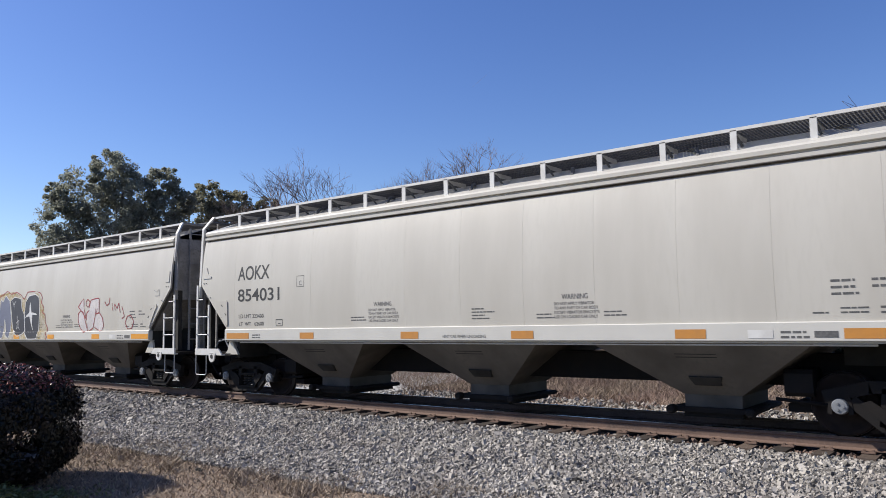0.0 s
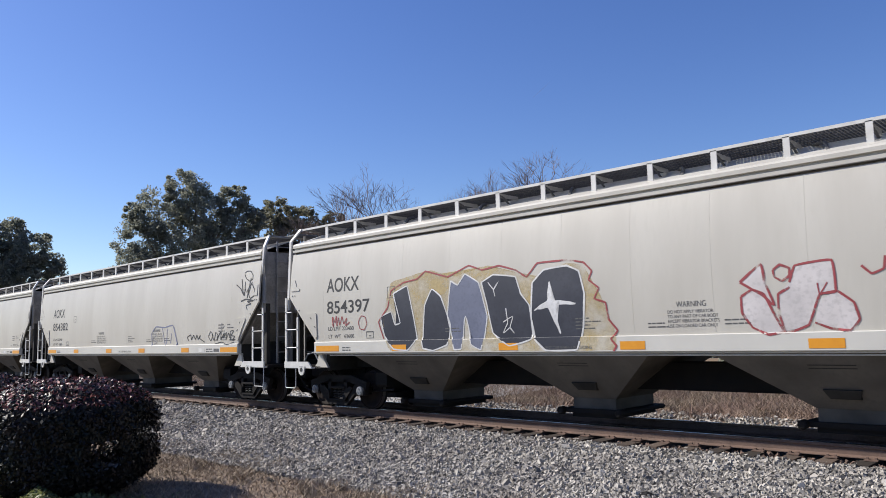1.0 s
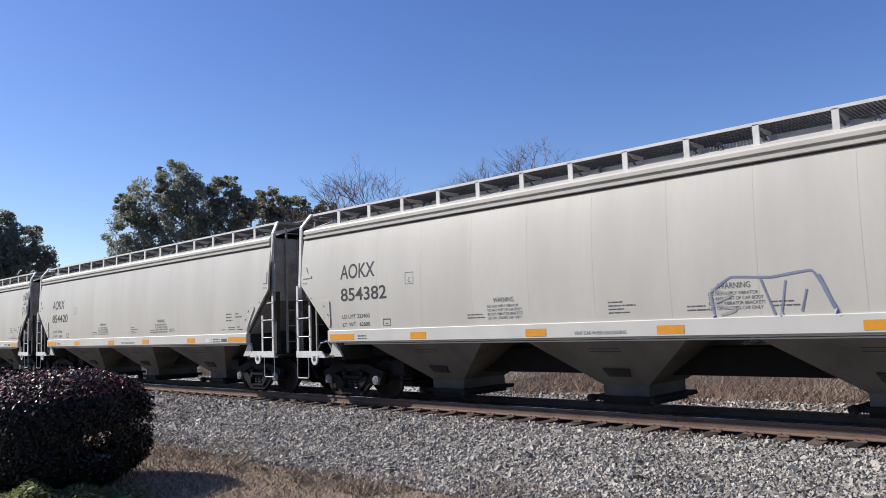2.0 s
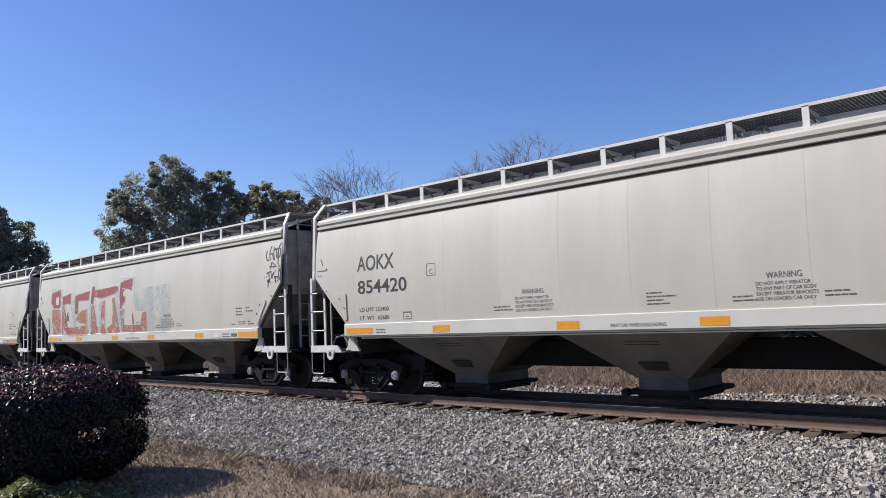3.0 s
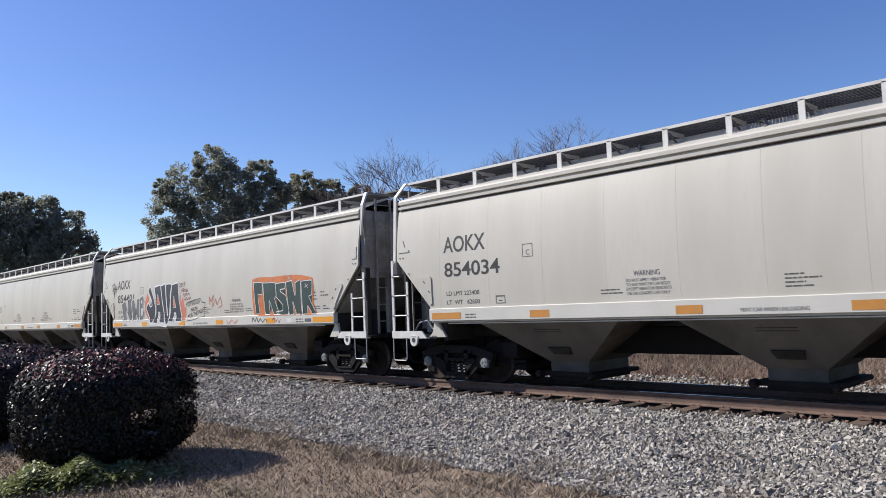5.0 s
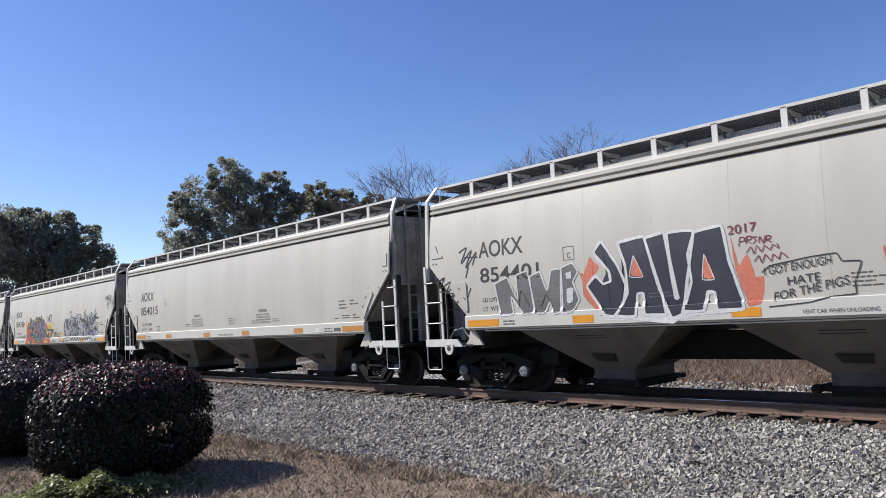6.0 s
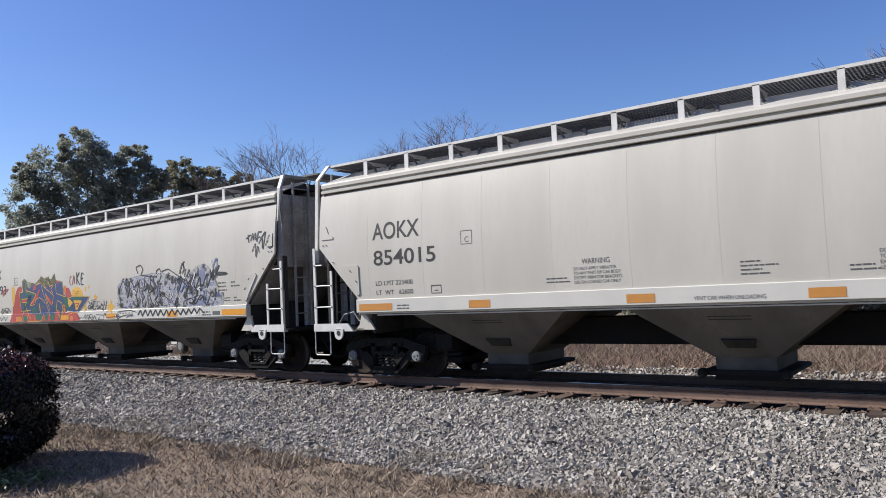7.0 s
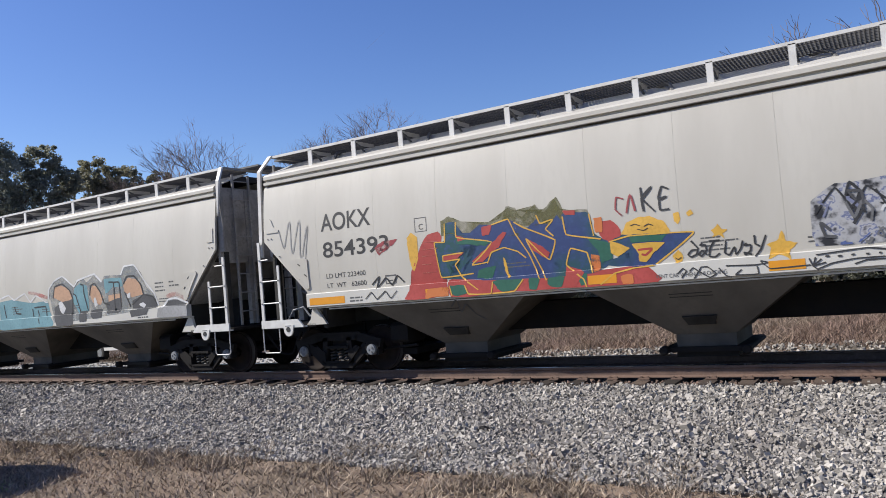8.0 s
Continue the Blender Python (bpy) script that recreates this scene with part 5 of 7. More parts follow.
spray(6, "line", "white", 0.062, [(-2.97, 2.84), (-2.59, 2.89), (-2.47, 1.78), (-2.43, 1.77), (-2.54, 2.87), (-2.06, 2.85), (-2.24, 2.02), (-2.36, 1.51), (-2.55, 1.44), (-2.76, 1.96), (-2.97, 2.84)])
spray(6, "line", "white", 0.062, [(-2.04, 2.84), (-1.57, 2.88), (-1.49, 2.33), (-1.33, 1.71), (-1.31, 1.55), (-1.74, 1.55), (-1.78, 1.83), (-1.89, 1.84), (-1.97, 1.55), (-2.34, 1.56), (-2.16, 2.02), (-2.18, 2.49), (-2.04, 2.84)])
spray(6, "line", "white", 0.02, [(-3.21, 2.56), (-3.05, 2.18), (-3.32, 2.2), (-3.21, 2.56)])
spray(6, "line", "white", 0.018, [(-1.9, 2.46), (-1.76, 2.04), (-1.96, 2.05), (-1.9, 2.46)])
spray(6, "line", "whitep", 0.04, [(-4.01, 1.57), (-3.52, 1.49), (-2.54, 1.37), (-2.37, 1.47), (-1.34, 1.53)])
spray(6, "fill", "charcoal", 0, [(-6.55, 2.29), (-6.19, 2.39), (-5.96, 1.95), (-5.95, 2.42), (-5.65, 2.48), (-5.53, 1.68), (-5.82, 1.63), (-6.12, 2), (-6.09, 1.65), (-6.43, 1.65)])
spray(6, "fill", "charcoal", 0, [(-5.6, 2.37), (-5.33, 2.45), (-5.18, 2.07), (-5.05, 2.45), (-4.81, 2.46), (-4.85, 1.65), (-5.06, 1.62), (-5.13, 1.85), (-5.28, 1.64), (-5.53, 1.65)])
spray(6, "fill", "charcoal", 0, [(-4.81, 2.48), (-4.54, 2.55), (-4.42, 2.38), (-4.55, 2.19), (-4.44, 1.86), (-4.62, 1.64), (-4.88, 1.63)])
spray(6, "line", "white", 0.04, [(-6.55, 2.29), (-6.19, 2.39), (-5.96, 1.95), (-5.95, 2.42), (-5.65, 2.48), (-5.53, 1.68), (-5.82, 1.63), (-6.12, 2), (-6.09, 1.65), (-6.43, 1.65), (-6.55, 2.29)])
spray(6, "line", "white", 0.04, [(-5.6, 2.37), (-5.33, 2.45), (-5.18, 2.07), (-5.05, 2.45), (-4.81, 2.46), (-4.85, 1.65), (-5.06, 1.62), (-5.13, 1.85), (-5.28, 1.64), (-5.53, 1.65), (-5.6, 2.37)])
spray(6, "line", "white", 0.04, [(-4.81, 2.48), (-4.54, 2.55), (-4.42, 2.38), (-4.55, 2.19), (-4.44, 1.86), (-4.62, 1.64), (-4.88, 1.63), (-4.81, 2.48)])
spray(6, "top", "white", 0, [(-4.7, 2.37), (-4.58, 2.4), (-4.59, 2.27), (-4.69, 2.26)])
spray(6, "top", "white", 0, [(-4.71, 2.07), (-4.56, 2.08), (-4.6, 1.83), (-4.72, 1.81)])
spray(6, "line", "black", 0.018, [(-5.94, 1.74), (-5.85, 2.11), (-5.65, 1.78)])
spray(6, "line", "black", 0.018, [(-5.36, 1.77), (-5.21, 2), (-5.08, 1.75)])
spray(6, "line", "black", 0.028, [(-8.35, 2.41), (-8.05, 2.53), (-8.23, 2.29), (-7.86, 2.43), (-8.04, 2.17), (-7.7, 2.37), (-7.85, 2.07), (-7.63, 2.28)])
spray(6, "line", "black", 0.028, [(-8.24, 2.23), (-7.68, 2.15)])
spray(6, "line", "black", 0.028, [(-7.57, 3.04), (-7.33, 3.13), (-7.51, 2.79), (-7.18, 3.06), (-7.37, 2.69), (-7.04, 3.01), (-7.17, 2.73)])
spray(6, "line", "black", 0.028, [(-7.46, 2.92), (-7.01, 2.9)])
spray(6, "line", "black", 0.028, [(-7.29, 2.72), (-7.38, 2.48)])
spray(6, "line", "black", 0.028, [(-7.88, 2.1), (-7.74, 1.93), (-7.57, 2.11)])
spray(6, "line", "black", 0.028, [(-7.48, 2.3), (-7.42, 2), (-7.25, 2.25)])
spray(6, "line", "darkred", 0.018, [(-1.31, 2.52), (-1.28, 2.66), (-1.21, 2.65), (-1.21, 2.6), (-1.29, 2.59)])
spray(6, "line", "darkred", 0.018, [(-1.19, 2.55), (-1.17, 2.66), (-1.1, 2.66), (-1.11, 2.61), (-1.18, 2.6), (-1.1, 2.54)])
spray(6, "line", "darkred", 0.018, [(-1.01, 2.64), (-1.08, 2.64), (-1.03, 2.59), (-1.08, 2.54)])
spray(6, "line", "darkred", 0.018, [(-0.99, 2.54), (-0.97, 2.64), (-0.92, 2.53), (-0.89, 2.64)])
spray(6, "line", "darkred", 0.018, [(-0.89, 2.55), (-0.87, 2.64), (-0.8, 2.63), (-0.82, 2.59), (-0.87, 2.58), (-0.8, 2.54)])
spray(6, "line", "black", 0.02, [(-0.99, 2.09), (-0.86, 2.18), (-0.27, 2.26), (0.1, 2.28), (0.16, 2.16), (0.41, 2.14), (0.3, 1.85), (0.3, 1.69), (-0.02, 1.67), (-0.33, 1.6), (-0.92, 1.56)])
spray(6, "line", "darkred", 0.018, [(-1.2, 2.41), (-1.12, 2.5), (-1.08, 2.38), (-1.03, 2.51), (-0.96, 2.4), (-0.91, 2.5), (-0.83, 2.42), (-0.78, 2.5), (-0.7, 2.43), (-0.72, 2.51)])
spray(6, "line", "darkred", 0.018, [(-1.09, 2.26), (-1.01, 2.35), (-0.97, 2.23), (-0.91, 2.36), (-0.83, 2.25), (-0.79, 2.35), (-0.71, 2.27), (-0.67, 2.37), (-0.58, 2.28)])
spray(6, "fill", "orange", 0, [(3.44, 2.73), (4.84, 2.74), (5.74, 2.74), (6.56, 2.61), (6.62, 2.2), (6.55, 2.01), (6.71, 1.64), (3.48, 1.68)])
spray(6, "fill", "green", 0, [(3.5, 2.63), (3.99, 2.6), (3.97, 2.26), (3.75, 2.27), (3.79, 1.71), (3.59, 1.71)])
spray(6, "fill", "green", 0, [(4.03, 2.59), (4.7, 2.56), (4.74, 2.21), (4.64, 2.11), (4.84, 1.67), (4.57, 1.67), (4.35, 2.07), (4.36, 1.68), (4.11, 1.68)])
spray(6, "fill", "green", 0, [(4.72, 2.54), (5.23, 2.55), (5.19, 2.38), (4.95, 2.36), (4.97, 2.3), (5.23, 2.18), (5.36, 1.67), (4.77, 1.66), (4.71, 1.74), (5.04, 1.77), (5.06, 1.93), (4.74, 2.16)])
spray(6, "fill", "green", 0, [(5.25, 2.55), (5.55, 2.58), (5.7, 2.16), (5.73, 2.51), (5.97, 2.58), (5.97, 1.66), (5.73, 1.65), (5.57, 2.01), (5.61, 1.65), (5.37, 1.65)])
spray(6, "fill", "green", 0, [(6.01, 2.54), (6.53, 2.54), (6.5, 2.16), (6.35, 2.12), (6.65, 1.66), (6.49, 1.65), (6.28, 1.87), (6.26, 1.66), (6.04, 1.64)])
spray(6, "line", "white", 0.027, [(3.5, 2.63), (3.99, 2.6), (3.97, 2.26), (3.75, 2.27), (3.79, 1.71), (3.59, 1.71), (3.5, 2.63)])
spray(6, "line", "white", 0.027, [(4.03, 2.59), (4.7, 2.56), (4.74, 2.21), (4.64, 2.11), (4.84, 1.67), (4.57, 1.67), (4.35, 2.07), (4.36, 1.68), (4.11, 1.68), (4.03, 2.59)])
spray(6, "line", "white", 0.027, [(4.72, 2.54), (5.23, 2.55), (5.19, 2.38), (4.95, 2.36), (4.97, 2.3), (5.23, 2.18), (5.36, 1.67), (4.77, 1.66), (4.71, 1.74), (5.04, 1.77), (5.06, 1.93), (4.74, 2.16), (4.72, 2.54)])
spray(6, "line", "white", 0.025, [(5.25, 2.55), (5.55, 2.58), (5.7, 2.16), (5.73, 2.51), (5.97, 2.58), (5.97, 1.66), (5.73, 1.65), (5.57, 2.01), (5.61, 1.65), (5.37, 1.65), (5.25, 2.55)])
spray(6, "line", "white", 0.025, [(6.01, 2.54), (6.53, 2.54), (6.5, 2.16), (6.35, 2.12), (6.65, 1.66), (6.49, 1.65), (6.28, 1.87), (6.26, 1.66), (6.04, 1.64), (6.01, 2.54)])
spray(6, "line", "white", 0.02, [(6.17, 2.37), (6.34, 2.44)])
spray(6, "line", "white", 0.02, [(6.2, 2.47), (6.33, 2.34)])
spray(6, "line", "flame", 0.026, [(0.74, 2.06), (0.71, 2.32), (0.82, 2.16), (0.99, 2.36), (0.89, 1.99), (1.13, 2.24), (1.2, 2.04), (1.44, 2.28), (1.53, 2.03), (1.3, 1.94)])
spray(6, "line", "black", 0.024, [(3.38, 1.47), (3.45, 1.6), (3.56, 1.48), (3.66, 1.6), (3.74, 1.46), (3.87, 1.57), (3.98, 1.45), (4.13, 1.56), (4.23, 1.47)])
spray(6, "line", "red", 0.033, [(4.52, 1.51), (4.63, 1.57), (4.7, 1.44), (4.82, 1.57), (4.86, 1.44), (4.98, 1.54)])
spray(6, "line", "flame", 0.026, [(1.83, 1.55), (1.96, 1.42), (2.18, 1.56), (2.34, 1.44), (2.55, 1.55)])
spray(8, "fill", "brick", 0, [(-4.6, 2.43), (-4.47, 2.54), (-4.26, 2.57), (-4.18, 2.49), (-4.24, 2.2), (-4.26, 1.7), (-4.13, 1.54), (-4.14, 1.42), (-5.08, 1.4), (-4.9, 1.65), (-4.9, 1.9), (-4.72, 2.19)])
spray(8, "fill", "brick", 0, [(-1.24, 2.4), (-1.06, 2.4), (-0.96, 2.32), (-0.91, 2.16), (-0.99, 2.02), (-1.16, 2.08), (-1.27, 2.18)])
spray(8, "fill", "brick", 0, [(-4.12, 1.69), (-3.34, 1.65), (-1.53, 1.63), (-0.59, 1.66), (-0.35, 1.45), (-0.4, 1.39), (-1.51, 1.38), (-2.37, 1.4), (-3.25, 1.39), (-4.09, 1.39)])
spray(8, "fill", "yellow", 0, [(-4.93, 2.52), (-4.83, 2.61), (-4.71, 2.52), (-4.72, 2.14), (-4.84, 1.9), (-4.91, 2.11)])
spray(8, "fill", "halo_olive", 0, [(-4.18, 2.74), (-4, 2.82), (-3.81, 2.72), (-3.4, 2.62), (-3.02, 2.65), (-2.84, 2.82), (-2.64, 2.75), (-2.33, 2.8), (-2.27, 2.65), (-1.98, 2.87), (-1.87, 2.67), (-1.43, 2.62), (-1.38, 2.41), (-1.47, 2.2), (-3.98, 2.47), (-4.18, 2.49)])
spray(8, "fill", "halo_olive", 0, [(-2.95, 2.55), (-2.87, 2.85), (-2.69, 2.8), (-2.6, 2.62), (-2.33, 2.82), (-2.2, 2.65), (-1.95, 2.89), (-1.85, 2.69), (-1.83, 2.42)])
spray(8, "fill", "bluegreen", 0, [(-4.09, 2.5), (-3.17, 2.45), (-1.87, 2.47), (-1.42, 2.24), (-1.12, 2.07), (-1.1, 1.77), (-1.34, 1.61), (-2.55, 1.6), (-4.23, 1.72), (-4.23, 2.05)])
spray(8, "fill", "bluegreen", 0, [(-4.1, 2.7), (-3.87, 2.7), (-3.89, 2.48), (-3.19, 2.29), (-3.28, 2.2), (-3.91, 2.31), (-3.76, 2.15), (-3.83, 2.01), (-4.09, 1.96), (-3.6, 1.77), (-3.72, 1.68), (-4.26, 1.75), (-4.31, 2.05), (-4.34, 2.38), (-4.13, 2.37)])
spray(8, "fill", "bluegreen", 0, [(-3.7, 2.39), (-3.4, 2.6), (-3.16, 2.57), (-2.86, 2.63), (-2.74, 2.59), (-2.69, 2.24), (-2.56, 1.99), (-2.52, 1.66), (-2.76, 1.59), (-3.23, 1.62), (-3.83, 1.72), (-3.83, 2.01), (-3.28, 2.2)])
spray(8, "fill", "bluegreen", 0, [(-2.74, 2.57), (-2.52, 2.43), (-2.33, 2.57), (-2.15, 2.39), (-1.96, 2.59), (-1.83, 2.42), (-1.89, 2.25), (-2.05, 1.9), (-2.15, 1.86), (-1.86, 1.66), (-2.35, 1.63), (-2.51, 2.03), (-2.66, 2.35)])
spray(8, "fill", "bluegreen", 0, [(-1.86, 2.6), (-1.43, 2.57), (-1.35, 2.23), (-1.25, 2.13), (-1.12, 2.07), (-1.12, 1.77), (-1.31, 1.72), (-1.5, 1.94), (-1.77, 2.03), (-1.86, 1.66), (-2.05, 1.85), (-1.89, 2.25)])
spray(8, "fill", "bluegreen", 0, [(-1.12, 2.05), (-0.89, 2.16), (0.18, 2.09), (0.03, 1.96), (-0.19, 1.81), (-0.44, 1.65), (-0.76, 1.65), (-1.29, 1.72), (-1.1, 1.79), (-0.8, 1.89), (-0.81, 2.04)])
spray(8, "fill", "yellow", 0, [(-0.91, 2.16), (-0.82, 2.33), (-0.64, 2.39), (-0.43, 2.39), (-0.23, 2.28), (-0.16, 2.13), (-0.54, 2.14)])
spray(8, "fill", "yellow", 0, [(-0.16, 1.77), (-0.07, 1.84), (-0.01, 1.76), (-0.04, 1.66), (-0.13, 1.65)])
spray(8, "fill", "yellow", 0, [(-0.09, 2.39), (-0.03, 2.42), (0.01, 2.31), (-0.05, 2.22), (-0.09, 2.28)])
spray(8, "fill", "yellow", 0, [(0.1, 2.4), (0.16, 2.42), (0.19, 2.36), (0.12, 2.32)])
spray(8, "top", "dkgreen", 0, [(-3.9, 2.41), (-3.19, 2.29), (-3.33, 2.23), (-3.88, 2.31)])
spray(8, "top", "dkgreen", 0, [(-0.8, 2.13), (-0.23, 2.09), (-0.3, 2.01), (-0.77, 2.02)])
spray(8, "top", "dkgreen", 0, [(-4.1, 1.59), (-3.79, 1.58), (-3.72, 1.44), (-4.03, 1.41)])
spray(8, "top", "dkgreen", 0, [(-3.23, 1.6), (-2.65, 1.6), (-2.83, 1.43), (-3.09, 1.42)])
spray(8, "top", "dkgreen", 0, [(-2.55, 1.6), (-2.35, 1.6), (-2.42, 1.42), (-2.55, 1.41)])
spray(8, "top", "dkgreen", 0, [(-2.2, 1.59), (-1.91, 1.59), (-1.98, 1.42), (-2.22, 1.41)])
spray(8, "top", "dkgreen", 0, [(-1.7, 1.58), (-1.53, 1.61), (-1.54, 1.45), (-1.64, 1.42)])
spray(8, "top", "dkgreen", 0, [(-3.48, 1.83), (-3.15, 1.86), (-3.25, 1.66), (-3.55, 1.69)])
spray(8, "top", "dkgreen", 0, [(-1.47, 2.16), (-1.1, 2.05), (-1.1, 1.81), (-1.28, 1.76), (-1.29, 1.92)])
spray(8, "top", "brick", 0, [(-4.19, 2.14), (-3.76, 2.15), (-3.94, 2.04), (-4.2, 2.04)])
spray(8, "top", "brick", 0, [(-3.61, 1.97), (-3.28, 2.2), (-2.96, 2.43), (-2.89, 2.4), (-3.07, 2.18), (-3.41, 1.95)])
spray(8, "top", "brick", 0, [(-2.54, 2.27), (-2.3, 2.13), (-2.14, 2), (-2.2, 1.91), (-2.45, 2.07)])
spray(8, "top", "brick", 0, [(-1.87, 1.75), (-1.57, 1.63), (-1.74, 1.42), (-1.88, 1.45)])
spray(8, "top", "brick", 0, [(-1.85, 2.65), (-1.64, 2.63), (-1.65, 2.56), (-1.81, 2.58)])
spray(8, "top", "brick", 0, [(-3.35, 2.55), (-3.16, 2.57), (-3.23, 2.41), (-3.36, 2.4)])
spray(8, "top", "brick", 0, [(-3.89, 2.48), (-3.7, 2.39), (-3.85, 2.36)])
spray(8, "top", "brick", 0, [(-2.35, 1.58), (-2.17, 1.45), (-2.03, 1.4), (-2.27, 1.41)])
spray(8, "top", "orange", 0, [(-1.33, 2.47), (-1.21, 2.47), (-1.21, 2.24), (-1.33, 2.25)])
spray(8, "top", "orange", 0, [(-1.43, 1.91), (-1.3, 1.87), (-1.32, 1.63), (-1.44, 1.62)])
spray(8, "top", "orange", 0, [(-4.57, 1.55), (-4.13, 1.57), (-4.13, 1.42), (-4.62, 1.4)])
spray(8, "top", "orange", 0, [(-0.97, 1.52), (-0.79, 1.53), (-0.79, 1.4), (-0.96, 1.39)])
spray(8, "top", "yellow", 0, [(-1.09, 2.07), (-0.8, 1.94), (-1.01, 1.83), (-1.11, 1.9)])
spray(8, "top", "yellow", 0, [(-0.77, 2), (-0.26, 1.98), (-0.44, 1.84), (-0.58, 1.7), (-0.67, 1.73), (-0.69, 1.88)])
spray(8, "top", "yellow", 0, [(-2.99, 1.99), (-2.94, 1.88), (-2.94, 1.73), (-2.88, 1.65), (-2.94, 1.65), (-2.99, 1.82)])
spray(8, "line", "yellow", 0.026, [(-4.1, 2.7), (-4.13, 2.37), (-4.34, 2.38), (-4.31, 2.05), (-4.26, 1.75), (-3.6, 1.77)])
spray(8, "line", "yellow", 0.026, [(-3.87, 2.7), (-3.88, 2.43), (-3.19, 2.28), (-3.46, 2.03), (-3.61, 1.92), (-3.31, 1.94)])
spray(8, "line", "yellow", 0.026, [(-3.78, 2.15), (-4.19, 2.13), (-4.19, 2.03), (-3.85, 2.04), (-3.95, 1.95), (-3.83, 1.72), (-3.52, 1.48)])
spray(8, "line", "yellow", 0.026, [(-3.16, 2.57), (-2.84, 2.63), (-2.73, 2.38), (-2.51, 2.01), (-2.35, 1.58)])
spray(8, "line", "yellow", 0.026, [(-3.31, 1.92), (-3.21, 2.1), (-2.96, 2.16), (-2.71, 2.07), (-2.57, 1.95)])
spray(8, "line", "yellow", 0.026, [(-2.74, 2.57), (-2.57, 2.46), (-2.02, 2.19), (-2.15, 1.88), (-2.35, 2.06), (-2.54, 2.27), (-2.33, 1.79), (-2.23, 1.55)])
spray(8, "line", "yellow", 0.026, [(-2.32, 2.64), (-2.26, 2.49), (-2.03, 2.53), (-2.17, 2.39), (-2.04, 2.26)])
spray(8, "line", "yellow", 0.026, [(-1.86, 2.56), (-1.82, 2.26), (-1.25, 2.13)])
spray(8, "line", "yellow", 0.026, [(-1.5, 1.94), (-1.77, 2.03), (-1.87, 1.77), (-1.59, 1.52), (-1.55, 1.39)])
spray(8, "line", "yellow", 0.026, [(-1.41, 2.55), (-1.36, 2.19)])
spray(8, "line", "yellow", 0.026, [(-1.12, 2.07), (-0.8, 2.13), (0.18, 2.09), (0, 1.94), (-0.44, 1.65), (-0.76, 1.63), (-1.08, 1.57), (-1.32, 1.41)])
spray(8, "line", "yellow", 0.026, [(-1.5, 1.94), (-1.43, 1.61)])
spray(8, "line", "yellow", 0.026, [(-4.1, 1.59), (-4.06, 1.41)])
spray(8, "line", "yellow", 0.026, [(-3.79, 1.58), (-3.72, 1.42), (-3.28, 1.4), (-3.23, 1.6)])
spray(8, "line", "yellow", 0.026, [(-2.65, 1.6), (-2.83, 1.41), (-3.25, 1.4)])
spray(8, "line", "brick", 0.04, [(-0.68, 1.9), (-0.46, 1.9), (-0.57, 1.81), (-0.63, 1.83)])
spray(8, "line", "black", 0.014, [(-0.76, 2.28), (-0.7, 2.3), (-0.61, 2.27)])
spray(8, "line", "black", 0.014, [(-0.55, 2.25), (-0.48, 2.28), (-0.41, 2.25)])
spray(8, "line", "black", 0.014, [(-0.66, 2.22), (-0.56, 2.19), (-0.49, 2.22)])
spray(8, "line", "black", 0.014, [(-0.13, 1.73), (-0.09, 1.7), (-0.04, 1.73)])
spray(8, "line", "rust", 0.012, [(-4.6, 2.41), (-4.28, 2.4)])
spray(8, "line", "rust", 0.012, [(-4.62, 2.28), (-4.29, 2.28)])
spray(8, "line", "rust", 0.012, [(-4.63, 2.16), (-4.3, 2.16)])
spray(8, "line", "rust", 0.012, [(-4.65, 2.01), (-4.32, 2.01)])
spray(8, "line", "rust", 0.012, [(-4.66, 1.86), (-4.33, 1.86)])
spray(8, "line", "black", 0.028, [(0.12, 1.96), (0.21, 1.84), (0.18, 1.75), (0.1, 1.72), (0.06, 1.76), (0.12, 1.82), (0.2, 1.82)])
spray(8, "line", "black", 0.028, [(0.28, 1.91), (0.24, 1.88), (0.32, 1.88), (0.33, 1.8), (0.25, 1.72), (0.21, 1.75), (0.27, 1.8), (0.33, 1.73)])
spray(8, "line", "black", 0.028, [(0.37, 1.93), (0.53, 1.93)])
spray(8, "line", "black", 0.028, [(0.45, 1.93), (0.38, 1.82), (0.36, 1.71), (0.44, 1.69), (0.51, 1.74)])
spray(8, "line", "black", 0.028, [(0.61, 1.91), (0.58, 1.74), (0.64, 1.7), (0.72, 1.81), (0.73, 1.7), (0.8, 1.78), (0.84, 1.89)])
spray(8, "line", "black", 0.028, [(0.89, 1.85), (0.85, 1.82), (0.94, 1.82), (0.93, 1.74), (0.86, 1.68), (0.84, 1.72), (0.95, 1.68)])
spray(8, "line", "black", 0.028, [(1, 1.95), (1, 1.83), (1.06, 1.79)])
spray(8, "line", "black", 0.028, [(1.15, 1.94), (1.07, 1.75), (0.99, 1.65)])
spray(8, "line", "black", 0.022, [(-0.11, 1.49), (-0.03, 1.56), (0.02, 1.52), (-0.06, 1.42)])
spray(8, "line", "black", 0.022, [(0.06, 1.51), (0.12, 1.56), (0.19, 1.5), (0.12, 1.4)])
spray(8, "line", "black", 0.022, [(0.23, 1.56), (0.2, 1.5), (0.35, 1.4), (0.44, 1.45), (0.32, 1.56), (0.23, 1.56)])
spray(8, "line", "black", 0.022, [(0.48, 1.53), (0.57, 1.41), (0.65, 1.38)])
spray(8, "line", "black", 0.022, [(0.58, 1.55), (0.97, 1.53), (1.15, 1.55), (1.05, 1.58), (1.17, 1.46), (1.68, 1.47)])
spray(8, "line", "black", 0.022, [(0.79, 1.48), (0.7, 1.41), (1.01, 1.4), (1, 1.51)])
